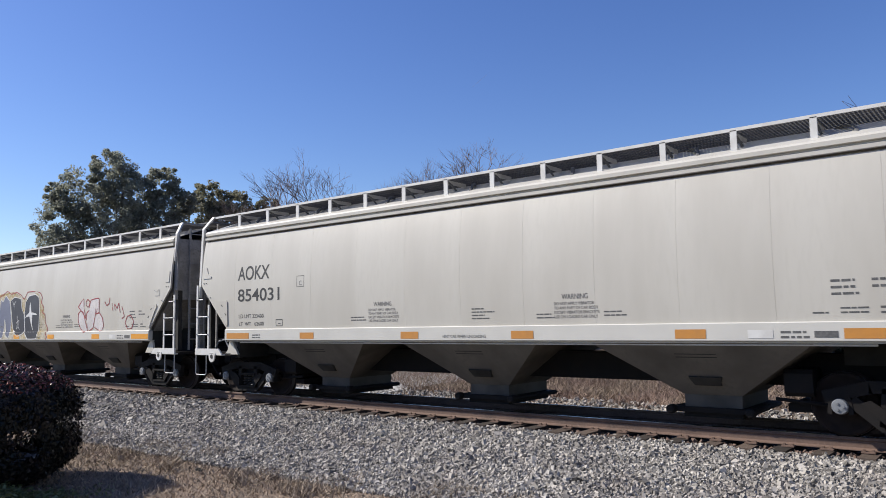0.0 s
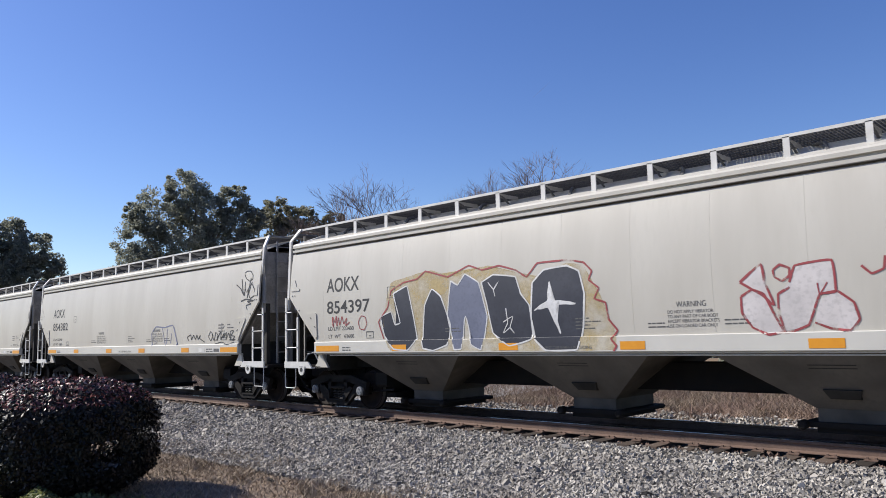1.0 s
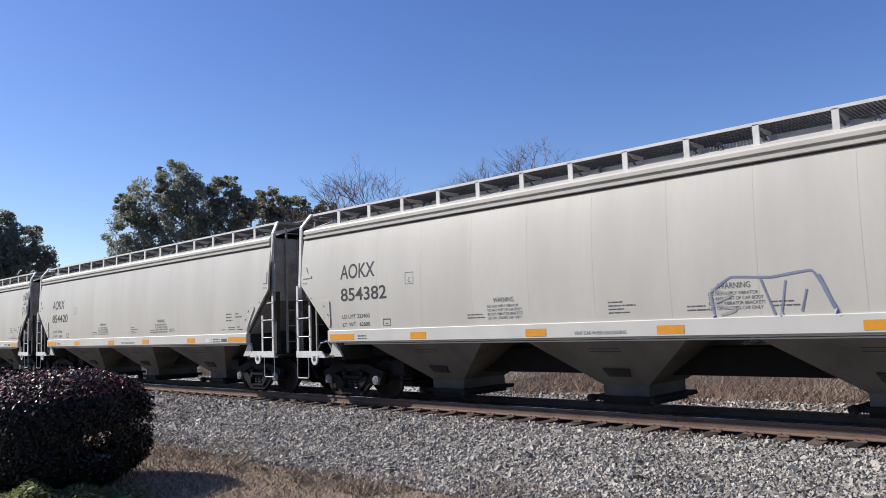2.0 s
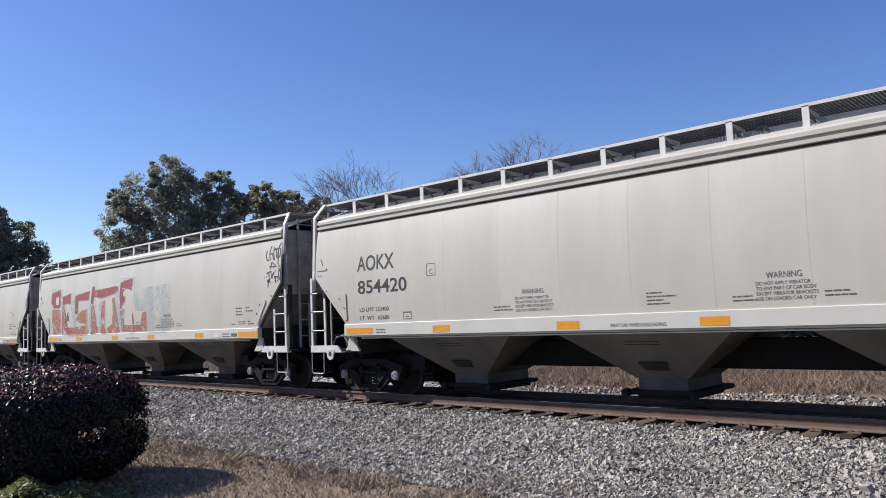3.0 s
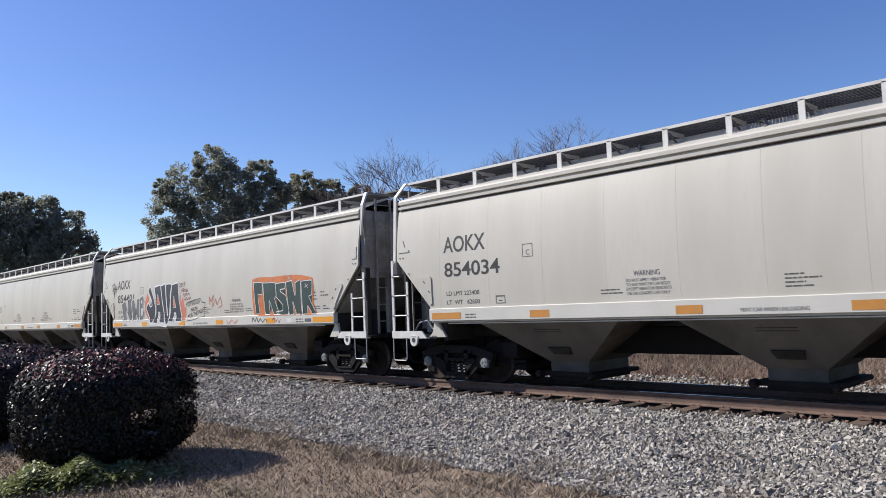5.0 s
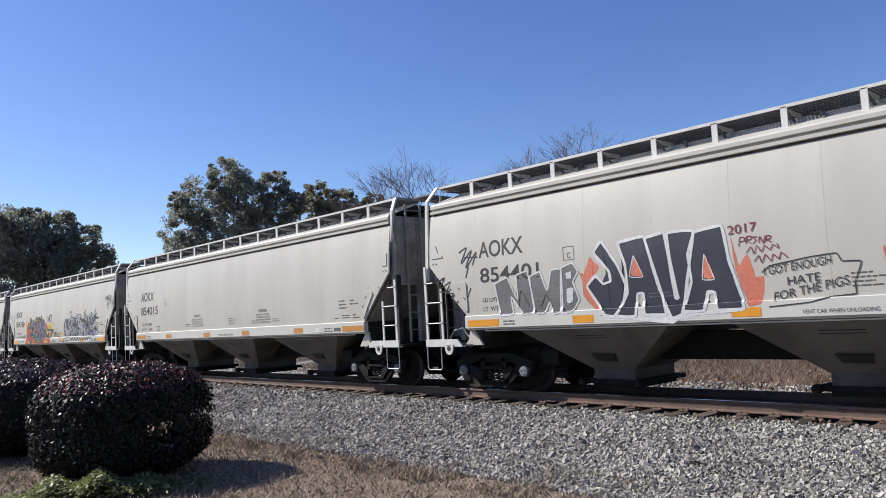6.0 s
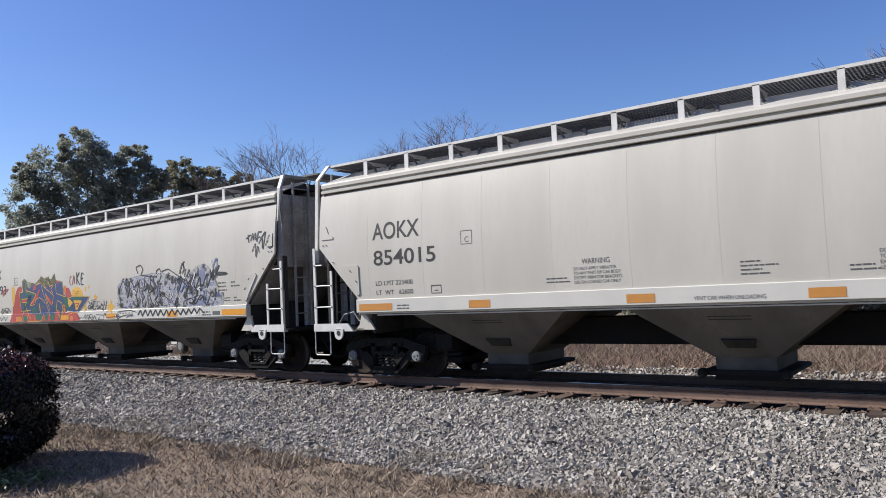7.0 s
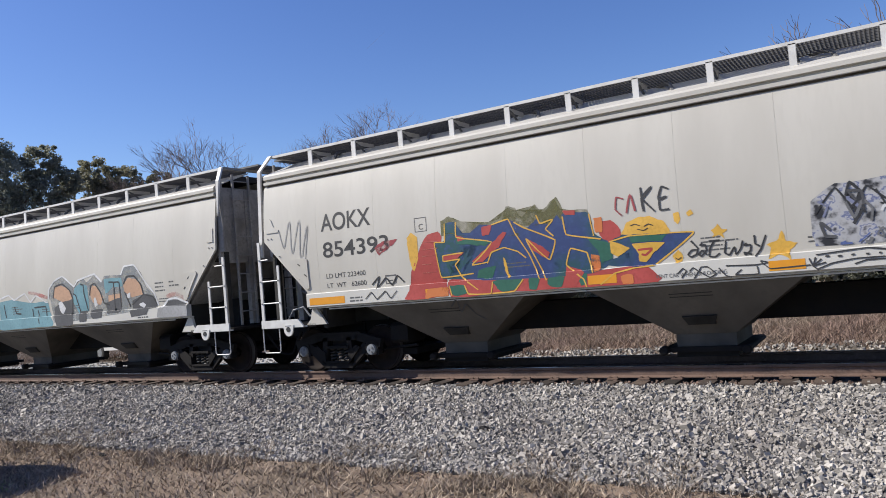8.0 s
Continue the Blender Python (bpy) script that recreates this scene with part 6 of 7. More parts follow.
spray(8, "line", "black", 0.022, [(1.71, 1.45), (1.67, 1.56)])
spray(8, "line", "black", 0.022, [(1.71, 1.45), (1.75, 1.57)])
spray(8, "line", "black", 0.022, [(1.71, 1.45), (1.82, 1.54)])
spray(8, "line", "black", 0.022, [(1.71, 1.45), (1.87, 1.49)])
spray(8, "line", "black", 0.022, [(1.71, 1.45), (1.78, 1.39)])
spray(8, "line", "black", 0.022, [(1.75, 1.4), (1.94, 1.47), (2.22, 1.51), (2.57, 1.51)])
spray(8, "line", "black", 0.022, [(2.21, 1.44), (2.35, 1.48), (2.57, 1.48)])
spray(8, "line", "black", 0.03, [(1.87, 1.57), (1.92, 1.57)])
spray(8, "line", "black", 0.03, [(2.02, 1.56), (2.07, 1.56)])
spray(8, "line", "black", 0.03, [(2.18, 1.56), (2.22, 1.57)])
spray(8, "line", "black", 0.03, [(2.35, 1.56), (2.39, 1.56)])
spray(8, "line", "black", 0.03, [(2.5, 1.56), (2.53, 1.56)])
spray(9, "fill", "halo_grey", 0, [(2.1, 2.2), (2.29, 2.51), (2.65, 2.66), (2.97, 2.54), (3.2, 2.35), (3.3, 2.49), (3.62, 2.54), (3.77, 2.43), (4.11, 2.6), (4.39, 2.39), (4.49, 2.54), (5.16, 2.51), (5.29, 2.69), (5.62, 2.7), (5.92, 2.52), (6.09, 2.15), (6.41, 1.93), (6.43, 1.66), (2.26, 1.47)])
spray(9, "fill", "teal2", 0, [(-0.34, 2.15), (0.25, 2.19), (1.26, 2.05), (1.98, 2.06), (2.07, 1.71), (2.22, 1.48), (2.17, 1.39), (-0.42, 1.4)])
spray(9, "fill", "teal2", 0, [(3.21, 2.3), (3.49, 2.43), (3.76, 2.34), (3.77, 1.72), (3.36, 1.64), (3.12, 1.99)])
spray(9, "fill", "teal2", 0, [(4.48, 2.45), (5.15, 2.44), (5.2, 2.23), (4.83, 2.24), (4.51, 2.1)])
spray(9, "fill", "peach", 0, [(2.25, 2.14), (2.36, 2.39), (2.62, 2.44), (2.95, 2.32), (3.08, 2.07), (2.74, 1.97), (2.41, 2.08)])
spray(9, "fill", "peach", 0, [(3.86, 2.14), (4, 2.34), (4.19, 2.28), (4.39, 2.01), (4.26, 1.83), (3.95, 1.9)])
spray(9, "fill", "peach", 0, [(5.24, 2.28), (5.44, 2.42), (5.72, 2.36), (5.94, 2.12), (5.97, 2), (5.53, 1.94), (5.26, 2.09)])
spray(9, "fill", "peach", 0, [(4.62, 2.04), (5.11, 2.06), (5.08, 1.74), (4.59, 1.72)])
spray(9, "top", "grey", 0, [(6.47, 1.61), (6.68, 1.67), (7.46, 1.64), (7.45, 1.4), (6.42, 1.42)])
spray(9, "top", "dkgrey", 0, [(2.26, 1.85), (2.66, 2), (3.08, 2.02), (3.09, 1.39), (2.34, 1.39)])
spray(9, "top", "dkgrey", 0, [(4.49, 1.86), (5.1, 1.96), (5.06, 1.62), (4.54, 1.61)])
spray(9, "top", "dkgrey", 0, [(5.53, 1.87), (6.1, 1.99), (6.4, 1.84), (6.41, 1.66), (5.93, 1.62), (5.51, 1.68)])
spray(9, "top", "dkgrey", 0, [(3.37, 1.69), (3.69, 1.72), (3.67, 1.46), (3.38, 1.45)])
spray(9, "top", "dkgrey", 0, [(3.85, 1.71), (4.32, 1.73), (4.3, 1.52), (3.91, 1.51)])
spray(9, "top", "dkgrey", 0, [(5.43, 1.63), (6.13, 1.63), (6.05, 1.51), (5.48, 1.47)])
spray(9, "top", "dkgrey", 0, [(6.68, 1.67), (6.83, 1.77), (7.09, 1.79), (7.44, 1.68), (7.43, 1.64)])
spray(9, "top", "white", 0, [(2.49, 1.98), (2.62, 2.02), (2.77, 1.82), (2.62, 1.68), (2.51, 1.78)])
spray(9, "top", "white", 0, [(4, 1.99), (4.08, 2.03), (4.14, 1.84), (4.02, 1.79)])
spray(9, "top", "white", 0, [(5.33, 2.02), (5.47, 2.06), (5.46, 1.94), (5.33, 1.94)])
spray(9, "top", "white", 0, [(5.76, 1.75), (5.91, 1.8), (6.01, 1.73), (5.93, 1.66)])
spray(9, "line", "black", 0.045, [(2.25, 2.12), (2.36, 2.41), (2.71, 2.46), (3.02, 2.27), (3.12, 2.04), (3.04, 1.66)])
spray(9, "line", "black", 0.045, [(3.14, 2.19), (3.26, 2.13), (3.41, 1.69)])
spray(9, "line", "black", 0.045, [(3.49, 2.4), (3.61, 2.37), (3.62, 2.15), (3.73, 1.72)])
spray(9, "line", "black", 0.045, [(3.85, 2.09), (3.92, 2.33), (4.08, 2.38), (4.29, 2.16), (4.41, 1.87), (4.64, 1.81)])
spray(9, "line", "black", 0.045, [(4.66, 2.37), (4.85, 2.35), (4.84, 1.66)])
spray(9, "line", "black", 0.045, [(4.85, 2.35), (5.07, 2.34), (5.08, 1.74)])
spray(9, "line", "black", 0.045, [(5.24, 2.28), (5.37, 2.45), (5.66, 2.45), (5.89, 2.23), (5.96, 1.98)])
spray(9, "line", "black", 0.045, [(5.26, 2.09), (5.44, 1.72)])
spray(9, "line", "black", 0.045, [(5.51, 1.76), (5.96, 1.98), (6.3, 1.91), (6.43, 1.71)])
spray(9, "line", "black", 0.045, [(-0.15, 2.08), (-0.09, 1.71)])
spray(9, "line", "black", 0.045, [(0.37, 2), (0.45, 1.81), (0.68, 1.78)])
spray(9, "line", "black", 0.045, [(1.25, 1.9), (1.27, 1.67)])
spray(9, "line", "black", 0.045, [(1.34, 1.92), (1.87, 1.92), (1.89, 1.67)])
spray(9, "line", "black", 0.045, [(1.51, 1.84), (1.56, 1.48)])
spray(9, "line", "white", 0.05, [(2.05, 2.11), (2.08, 2.35), (2.34, 2.56), (2.73, 2.66), (3.22, 2.36), (3.38, 2.5), (3.71, 2.56), (4.11, 2.61), (4.39, 2.39)])
spray(9, "line", "white", 0.05, [(5.16, 2.51), (5.29, 2.7), (5.69, 2.71), (6.02, 2.33), (6.36, 1.98), (6.47, 1.7)])
spray(9, "line", "white", 0.05, [(-0.32, 2.25), (0.12, 2.33), (0.39, 2.18), (0.93, 2.33), (1.18, 2.08), (1.47, 2.24), (1.89, 2.04), (2.02, 2.03)])
spray(9, "line", "white", 0.05, [(6.61, 1.64), (6.83, 1.81), (7.1, 1.83), (7.5, 1.69)])
spray(9, "line", "halo_red", 0.12, [(1.11, 2.34), (1.47, 2.29), (1.99, 2.15)])
spray(9, "line", "halo_red", 0.12, [(6.77, 1.88), (7.11, 1.93), (7.48, 1.78)])
spray(4, "line", "black", 0.03, [(7.88, 3.7), (7.85, 3.56), (7.91, 3.42), (8.01, 3.45)])
spray(4, "line", "black", 0.03, [(8.07, 3.8), (8, 3.62), (8.05, 3.42)])
spray(4, "line", "black", 0.03, [(8.01, 3.58), (8.12, 3.61), (8.19, 3.43)])
spray(4, "line", "black", 0.03, [(8.18, 3.77), (8.19, 3.59), (8.24, 3.41)])
spray(4, "line", "black", 0.03, [(8.19, 3.67), (8.29, 3.72), (8.34, 3.45)])
spray(4, "line", "black", 0.03, [(8.29, 3.71), (8.39, 3.7), (8.41, 3.28)])
spray(4, "line", "black", 0.03, [(8.49, 3.86), (8.39, 3.71), (8.39, 3.47), (8.48, 3.51), (8.48, 3.71), (8.39, 3.7)])
spray(4, "line", "black", 0.03, [(8.08, 3.19), (8.13, 3.36), (8.33, 3.24), (8.02, 3.26)])
spray(4, "line", "black", 0.03, [(7.91, 3.08), (8.12, 3.13)])
spray(4, "line", "black", 0.03, [(8.01, 3.11), (8.03, 2.97)])
spray(4, "line", "black", 0.03, [(8.1, 3.11), (8.19, 2.94)])
spray(4, "line", "black", 0.03, [(8.24, 3.1), (8.12, 2.94)])
spray(4, "line", "black", 0.03, [(8.23, 3.1), (8.3, 2.92), (8.37, 3.1)])
spray(4, "line", "black", 0.03, [(8.29, 3.15), (8.34, 2.8)])
spray(4, "line", "black", 0.03, [(8.41, 3.07), (8.52, 3.15), (8.54, 2.98), (8.44, 2.9), (8.41, 3.03)])
spray(4, "line", "black", 0.03, [(8.5, 2.89), (8.55, 2.85)])
spray(4, "line", "black", 0.03, [(8.08, 2.95), (7.99, 2.83), (7.98, 2.71)])
spray(4, "line", "black", 0.03, [(7.93, 2.86), (8.02, 2.92), (8.09, 2.82)])
spray(4, "line", "black", 0.03, [(7.82, 2.97), (7.84, 2.98)])
spray(4, "line", "black", 0.03, [(7.89, 3), (7.91, 3.01)])
spray(8, "fill", "yellow", 0, [(0.42, 2.08), (0.49, 2.11), (0.53, 2.17), (0.57, 2.09), (0.65, 2.07), (0.58, 2.02), (0.59, 1.95), (0.51, 2.0), (0.43, 1.97), (0.47, 2.04)])
spray(8, "fill", "yellow", 0, [(1.16, 1.81), (1.28, 1.83), (1.36, 1.98), (1.41, 1.82), (1.55, 1.79), (1.43, 1.69), (1.45, 1.56), (1.31, 1.65), (1.16, 1.6), (1.23, 1.72)])
spray(8, "line", "red", 0.032, [(-0.83, 2.71), (-0.94, 2.75), (-0.97, 2.56), (-0.87, 2.45)])
spray(8, "line", "red", 0.036, [(-0.8, 2.48), (-0.72, 2.76), (-0.66, 2.5)])
spray(8, "line", "black", 0.036, [(-0.55, 2.85), (-0.53, 2.48), (-0.55, 2.68), (-0.38, 2.84), (-0.53, 2.67), (-0.36, 2.46)])
spray(8, "line", "black", 0.036, [(-0.13, 2.77), (-0.23, 2.82), (-0.29, 2.64), (-0.17, 2.66), (-0.28, 2.62), (-0.28, 2.47), (-0.14, 2.47)])
spray(8, "line", "black", 0.033, [(-5.82, 1.73), (-5.63, 1.87), (-5.71, 1.66), (-5.48, 1.84), (-5.36, 1.69), (-5.22, 1.86), (-5.08, 1.73)])
spray(8, "line", "black", 0.022, [(-5.98, 1.47), (-5.83, 1.59), (-5.71, 1.45), (-5.5, 1.59), (-5.39, 1.45), (-5.24, 1.58)])
spray(8, "fill", "red", 0, [(-5.68, 2.41), (-5.51, 2.52), (-5.15, 2.53), (-5.29, 2.42), (-5.59, 2.27)])
spray(8, "line", "grey", 0.024, [(-8.1, 3.0), (-7.98, 2.63), (-7.8, 3.17), (-7.76, 2.5), (-7.53, 3.17), (-7.54, 2.36), (-7.32, 3.03), (-7.46, 2.24)])
spray(8, "line", "dkgrey", 0.03, [(-4.23, 1.21), (-4.04, 1.33), (-4.09, 1.1), (-3.91, 1.24), (-3.82, 1.04), (-3.67, 0.93), (-3.55, 0.83)])
spray(8, "fill", "mottle", 0, [(1.76, 2.33), (2.07, 2.53), (2.45, 2.53), (3.04, 2.59), (3.87, 2.61), (4.64, 2.45), (5.13, 2.41), (5.51, 2.67), (5.87, 2.73), (6.08, 2.61), (6.32, 2.19), (6.3, 2.0), (6.62, 1.98), (6.56, 1.7), (6.21, 1.66), (1.77, 1.72)])
spray(8, "fill", "bluegrey", 0, [(5.62, 2.51), (5.77, 2.64), (5.88, 2.58), (5.9, 2.33), (5.7, 2.23)])
spray(8, "fill", "bluegrey", 0, [(5.12, 1.7), (5.55, 1.87), (6.0, 1.78), (5.94, 1.7)])
spray(8, "line", "black", 0.033, [(2.83, 2.63), (2.74, 2.81), (2.95, 2.86), (3.08, 2.74), (2.98, 2.59), (3.73, 2.5), (3.72, 2.65), (3.88, 2.72), (3.95, 2.52), (3.85, 2.36)])
spray(8, "line", "black", 0.033, [(3.96, 2.63), (4.28, 2.68), (4.77, 2.46), (5.12, 2.31), (5.46, 2.07)])
spray(8, "line", "black", 0.033, [(3.18, 2.54), (3.13, 2.27), (2.99, 2.06), (3.03, 1.71)])
spray(8, "line", "black", 0.033, [(3.43, 2.52), (3.45, 2.19), (3.31, 2.15), (3.52, 1.72)])
spray(8, "line", "black", 0.033, [(3.62, 2.23), (3.83, 2.16), (3.95, 1.72)])
spray(8, "line", "black", 0.03, [(3.7, 2.22), (4.08, 1.98), (4.63, 1.65)])
spray(8, "line", "black", 0.044, [(5.11, 2.21), (5.31, 2.39), (5.46, 2.12), (5.66, 2.4), (5.69, 2.05), (5.96, 2.47), (5.95, 2.13), (6.25, 2.59), (6.2, 2.3), (6.47, 2.66), (6.29, 2.49), (6.77, 2.44), (6.29, 2.43)])
spray(8, "line", "black", 0.03, [(4.95, 1.81), (5.26, 1.89), (5.42, 1.73), (5.68, 1.96), (5.88, 1.7), (6.14, 2.02), (6.28, 1.81)])
spray(8, "line", "black", 0.033, [(1.8, 2.15), (2.07, 2.48), (2.27, 2.17), (2.44, 2.46), (2.65, 2.26), (2.81, 2.41)])
spray(8, "line", "black", 0.044, [(2.8, 1.5), (2.95, 1.62), (3.02, 1.47), (3.18, 1.63), (3.28, 1.47), (3.43, 1.62), (3.52, 1.46), (3.67, 1.62), (3.77, 1.47), (3.91, 1.61), (4.03, 1.46), (4.18, 1.61), (4.29, 1.46), (4.43, 1.62), (4.55, 1.47), (4.68, 1.6), (4.8, 1.47), (4.93, 1.61), (5.04, 1.48), (5.17, 1.61), (5.28, 1.49), (5.41, 1.62), (5.52, 1.49), (5.64, 1.61), (5.82, 1.49)])
spray(8, "line", "black", 0.022, [(1.76, 1.6), (2.37, 1.64), (2.73, 1.58)])
spray(8, "line", "black", 0.031, [(7.5, 3.22), (7.66, 3.31)])
spray(8, "line", "black", 0.031, [(7.57, 3.32), (7.61, 3.12)])
spray(8, "line", "black", 0.031, [(7.67, 3.15), (7.74, 3.34), (7.77, 3.17), (7.84, 3.34), (7.86, 3.16)])
spray(8, "line", "black", 0.031, [(7.9, 3.12), (7.94, 3.35), (8.07, 3.35)])
spray(8, "line", "black", 0.031, [(7.91, 3.22), (8.02, 3.23)])
spray(8, "line", "black", 0.031, [(7.97, 3.07), (8.06, 3.2), (8.2, 3.34), (8.12, 2.94), (8.09, 3.2)])
spray(8, "line", "black", 0.027, [(8.21, 3.0), (8.34, 3.25), (8.46, 3.19), (8.46, 2.98), (8.35, 2.94), (8.29, 3.08), (8.39, 3.15)])
spray(8, "line", "black", 0.027, [(7.74, 2.9), (7.85, 3.09), (7.88, 2.76), (7.94, 3.02), (7.99, 2.87)])
spray(7, "line", "grey", 0.018, [(7.66, 2.47), (7.72, 2.51)])
spray(3, "line", "grey", 0.026, [(-8.3, 3.11), (-8.17, 2.97)])
spray(5, "line", "grey", 0.048, [(6.57, 2.78), (7.03, 2.67), (6.75, 2.54)])


def crowd(c, seed, count, u0, u1, top, low, colours, wide, size):
    """Many quick sprayed strokes side by side, up to a ragged upper edge."""
    r = random.Random(seed)
    for k in range(count):
        u = r.uniform(u0, u1)
        z = r.uniform(low, top(u))
        pts = [(u, z)]
        for j in range(r.choice((2, 3, 4))):
            u += r.uniform(-0.6, 0.8) * size
            z += r.uniform(-1, 1) * size
            pts.append((min(max(u, u0), u1), min(max(z, low), top(u) + 0.1)))
        if all(abs(p[0] - q[0]) + abs(p[1] - q[1]) > 0.02 for p, q in zip(pts, pts[1:])):
            spray(c, "line", r.choice(colours), r.uniform(*wide), pts)


crowd(8, 5, 90, 1.85, 6.4, lambda u: 2.35 + 0.09 * (u - 1.8) + 0.1 * math.sin(4 * u), 1.72, ("black", "black", "dkgrey", "charcoal", "white", "bluegrey", "dkblue"), (0.02, 0.05), 0.22)

# ---- plants ----


def inside(n):
    """Points in a ball, thicker towards its skin."""
    d = rng.normal(size=(n, 3))
    d /= np.linalg.norm(d, axis=1)[:, None]
    return d * (rng.uniform(0.35, 1.0, n) ** 0.55)[:, None]


def limb_path(a, b, bend, n=6):
    a, b = Vector(a), Vector(b)
    side = Vector((random.uniform(-1, 1), random.uniform(-1, 1), random.uniform(0, 1))) * bend
    return [a.lerp(b, k / (n - 1)) + side * math.sin(math.pi * k / (n - 1)) for k in range(n)]


def evergreen(name, label, base, blobs, leaf, density, mat, trunk_r=0.4):
    """A broad-leaved evergreen: trunk, limbs to each leaf mass, and a crown of leaves in clumps with gaps between."""
    t = tagged(new(name), label, "tree", "trees behind the track")
    t.location = base
    bx, by, bz = base
    g = Geo()
    top = max(b[2] for b in blobs) - 1.0
    mx, my = sum(b[0] for b in blobs) / len(blobs), sum(b[1] for b in blobs) / len(blobs)
    g.tube([(0, 0, -0.4), (0.1, 0.05, (top - bz) * 0.3), ((mx - bx) * 0.6, (my - by) * 0.6, (top - bz) * 0.6), (mx - bx, my - by, top - bz)], trunk_r, 8, trunk_r * 0.25)
    part("trunk", g, M_BARK, t, "grey-brown trunk")
    all_c = []
    for x, y, z, r in blobs:
        part("limb", Geo().tube(limb_path(((x - bx) * 0.3, (y - by) * 0.3, max(1.0, (z - bz) * 0.55)), (x - bx, y - by, z - bz), 0.5), trunk_r * 0.3, 6, 0.03), M_BARK, t)
        k = max(12, int(36 * r))
        clumps = inside(k) * r * 1.05 + np.array([x - bx, y - by, z - bz])
        for c in clumps:
            m = int(density * rng.uniform(0.4, 1.2))
            s = r * rng.uniform(0.13, 0.3)
            all_c.append(c + inside(m) * s * np.array([1, 1, 0.75]))
    crown = soup("crown", leaves(np.concatenate(all_c), leaf), 4, mat)
    crown.parent = t
    return t


TREES = "tall dark evergreen tree with a broken crown behind the track"
evergreen("evergreen_tree", TREES, (-66.5, 34.5, 0.3), [(-66.8, 34.2, 16.2, 2.0), (-67.8, 32.0, 13.7, 2.57), (-65.9, 35.8, 14.0, 2.57), (-64.6, 38.2, 15.4, 1.71), (-64.3, 38.6, 13.4, 2.0), (-68.3, 31.0, 11.2, 2.57), (-66.7, 34.3, 11.2, 3.43), (-64.9, 37.6, 11.2, 2.85), (-68.7, 30.1, 14.0, 1.03), (-63.4, 40.0, 13.7, 1.03), (-68.5, 30.5, 8.5, 2.6), (-66, 35, 8, 3.2), (-64, 38.5, 8, 3.0)], 0.13, 80, M_LEAF)
evergreen("evergreen_tree", "olive-brown evergreen tree beside a taller one", (-69.5, 48.6, 0.3), [(-70.5, 47.5, 15.9, 1.81), (-71.2, 46.4, 14.0, 2.26), (-69.1, 49.6, 14.9, 1.94), (-69.5, 49.0, 13.3, 2.26), (-66.9, 52.4, 15.1, 1.16), (-67.5, 51.6, 13.9, 1.42), (-70.5, 47, 11.2, 2.5), (-68, 51, 11.5, 2.4)], 0.14, 75, M_LEAF_OLIVE)
evergreen("evergreen_tree", "round-crowned dark evergreen tree near the track", (-67.4, 18.3, 0.2), [(-67.4, 18.8, 10.2, 2.02), (-67.9, 16.8, 10.7, 1.86), (-66.9, 20.4, 9.5, 2.02), (-67.7, 17.6, 8.6, 2.93), (-66.8, 20.9, 7.6, 2.24), (-66.5, 21.9, 8.1, 1.17), (-68.3, 15.3, 9.0, 3.2), (-68.6, 13.7, 9.9, 2.66), (-67.2, 19, 5.5, 3.0), (-68, 15, 5.5, 3.2)], 0.13, 85, M_LEAF)
for k, (x, y, h) in enumerate(((-13.6, 36, 8.2), (-10.9, 38, 10.0), (-7.8, 37, 9.6), (-4.6, 38.5, 9.0), (-1.2, 38, 8.5), (2.2, 39, 8.5), (-16.5, 44, 7.0))):
    bl = []
    for j in range(9):
        f = j / 8
        bl.append((x + random.uniform(-1.5, 1.5) * (1.1 - f), y + random.uniform(-1, 1), 1.2 + (h - 2.2) * f, 2.1 * (1.0 - 0.45 * f) * random.uniform(0.85, 1.15)))
    evergreen("evergreen_tree", "dense dark evergreen at the edge of the field", (x, y, -0.2), bl, 0.13, 120, M_LEAF, 0.25)


def bare_tree(base, height, spread, seed, levels=5, mat=None):
    """A leafless tree, forking again and again into fine twigs."""
    r = random.Random(seed)
    t = tagged(new("bare_tree"), "leafless winter tree with fine spreading twigs", "tree", "bare trees behind the track")
    t.location = base
    trunk, twigs = Geo(), Geo()

    def grow(p, d, length, rad, level):
        q = p + d * length
        mid = p.lerp(q, 0.5) + Vector((r.uniform(-1, 1), r.uniform(-1, 1), r.uniform(-0.5, 0.5))) * length * 0.08
        (trunk if level > 3 else twigs).tube([p, mid, q], rad, 5 if level > 3 else 3, rad * 0.62)
        if level == 0:
            return
        for k in range(r.choice((2, 3, 3, 3)) if level > 1 else 2):
            a = Vector((r.gauss(0, 1) * spread, r.gauss(0, 1) * spread, r.gauss(0.3, 0.4)))
            e = (d + a * 0.5).normalized()
            grow(p.lerp(q, r.uniform(0.55, 1.0)), e, length * r.uniform(0.6, 0.82), rad * 0.63, level - 1)
    first = height * 0.3
    grow(Vector((0, 0, -0.3)), Vector((r.uniform(-0.08, 0.08), r.uniform(-0.08, 0.08), 1)).normalized(), first, height * 0.0125, levels)
    k = height / max(v[2] for v in twigs.v)
    for g in (trunk, twigs):
        g.v = [(x * k, y * k, z * k) for x, y, z in g.v]
    part("trunk", trunk, mat or M_BARK, t)
    tw = part("fine_growth", twigs, mat or M_BARK, t)
    tagged(tw, kind="stuff")
    return t


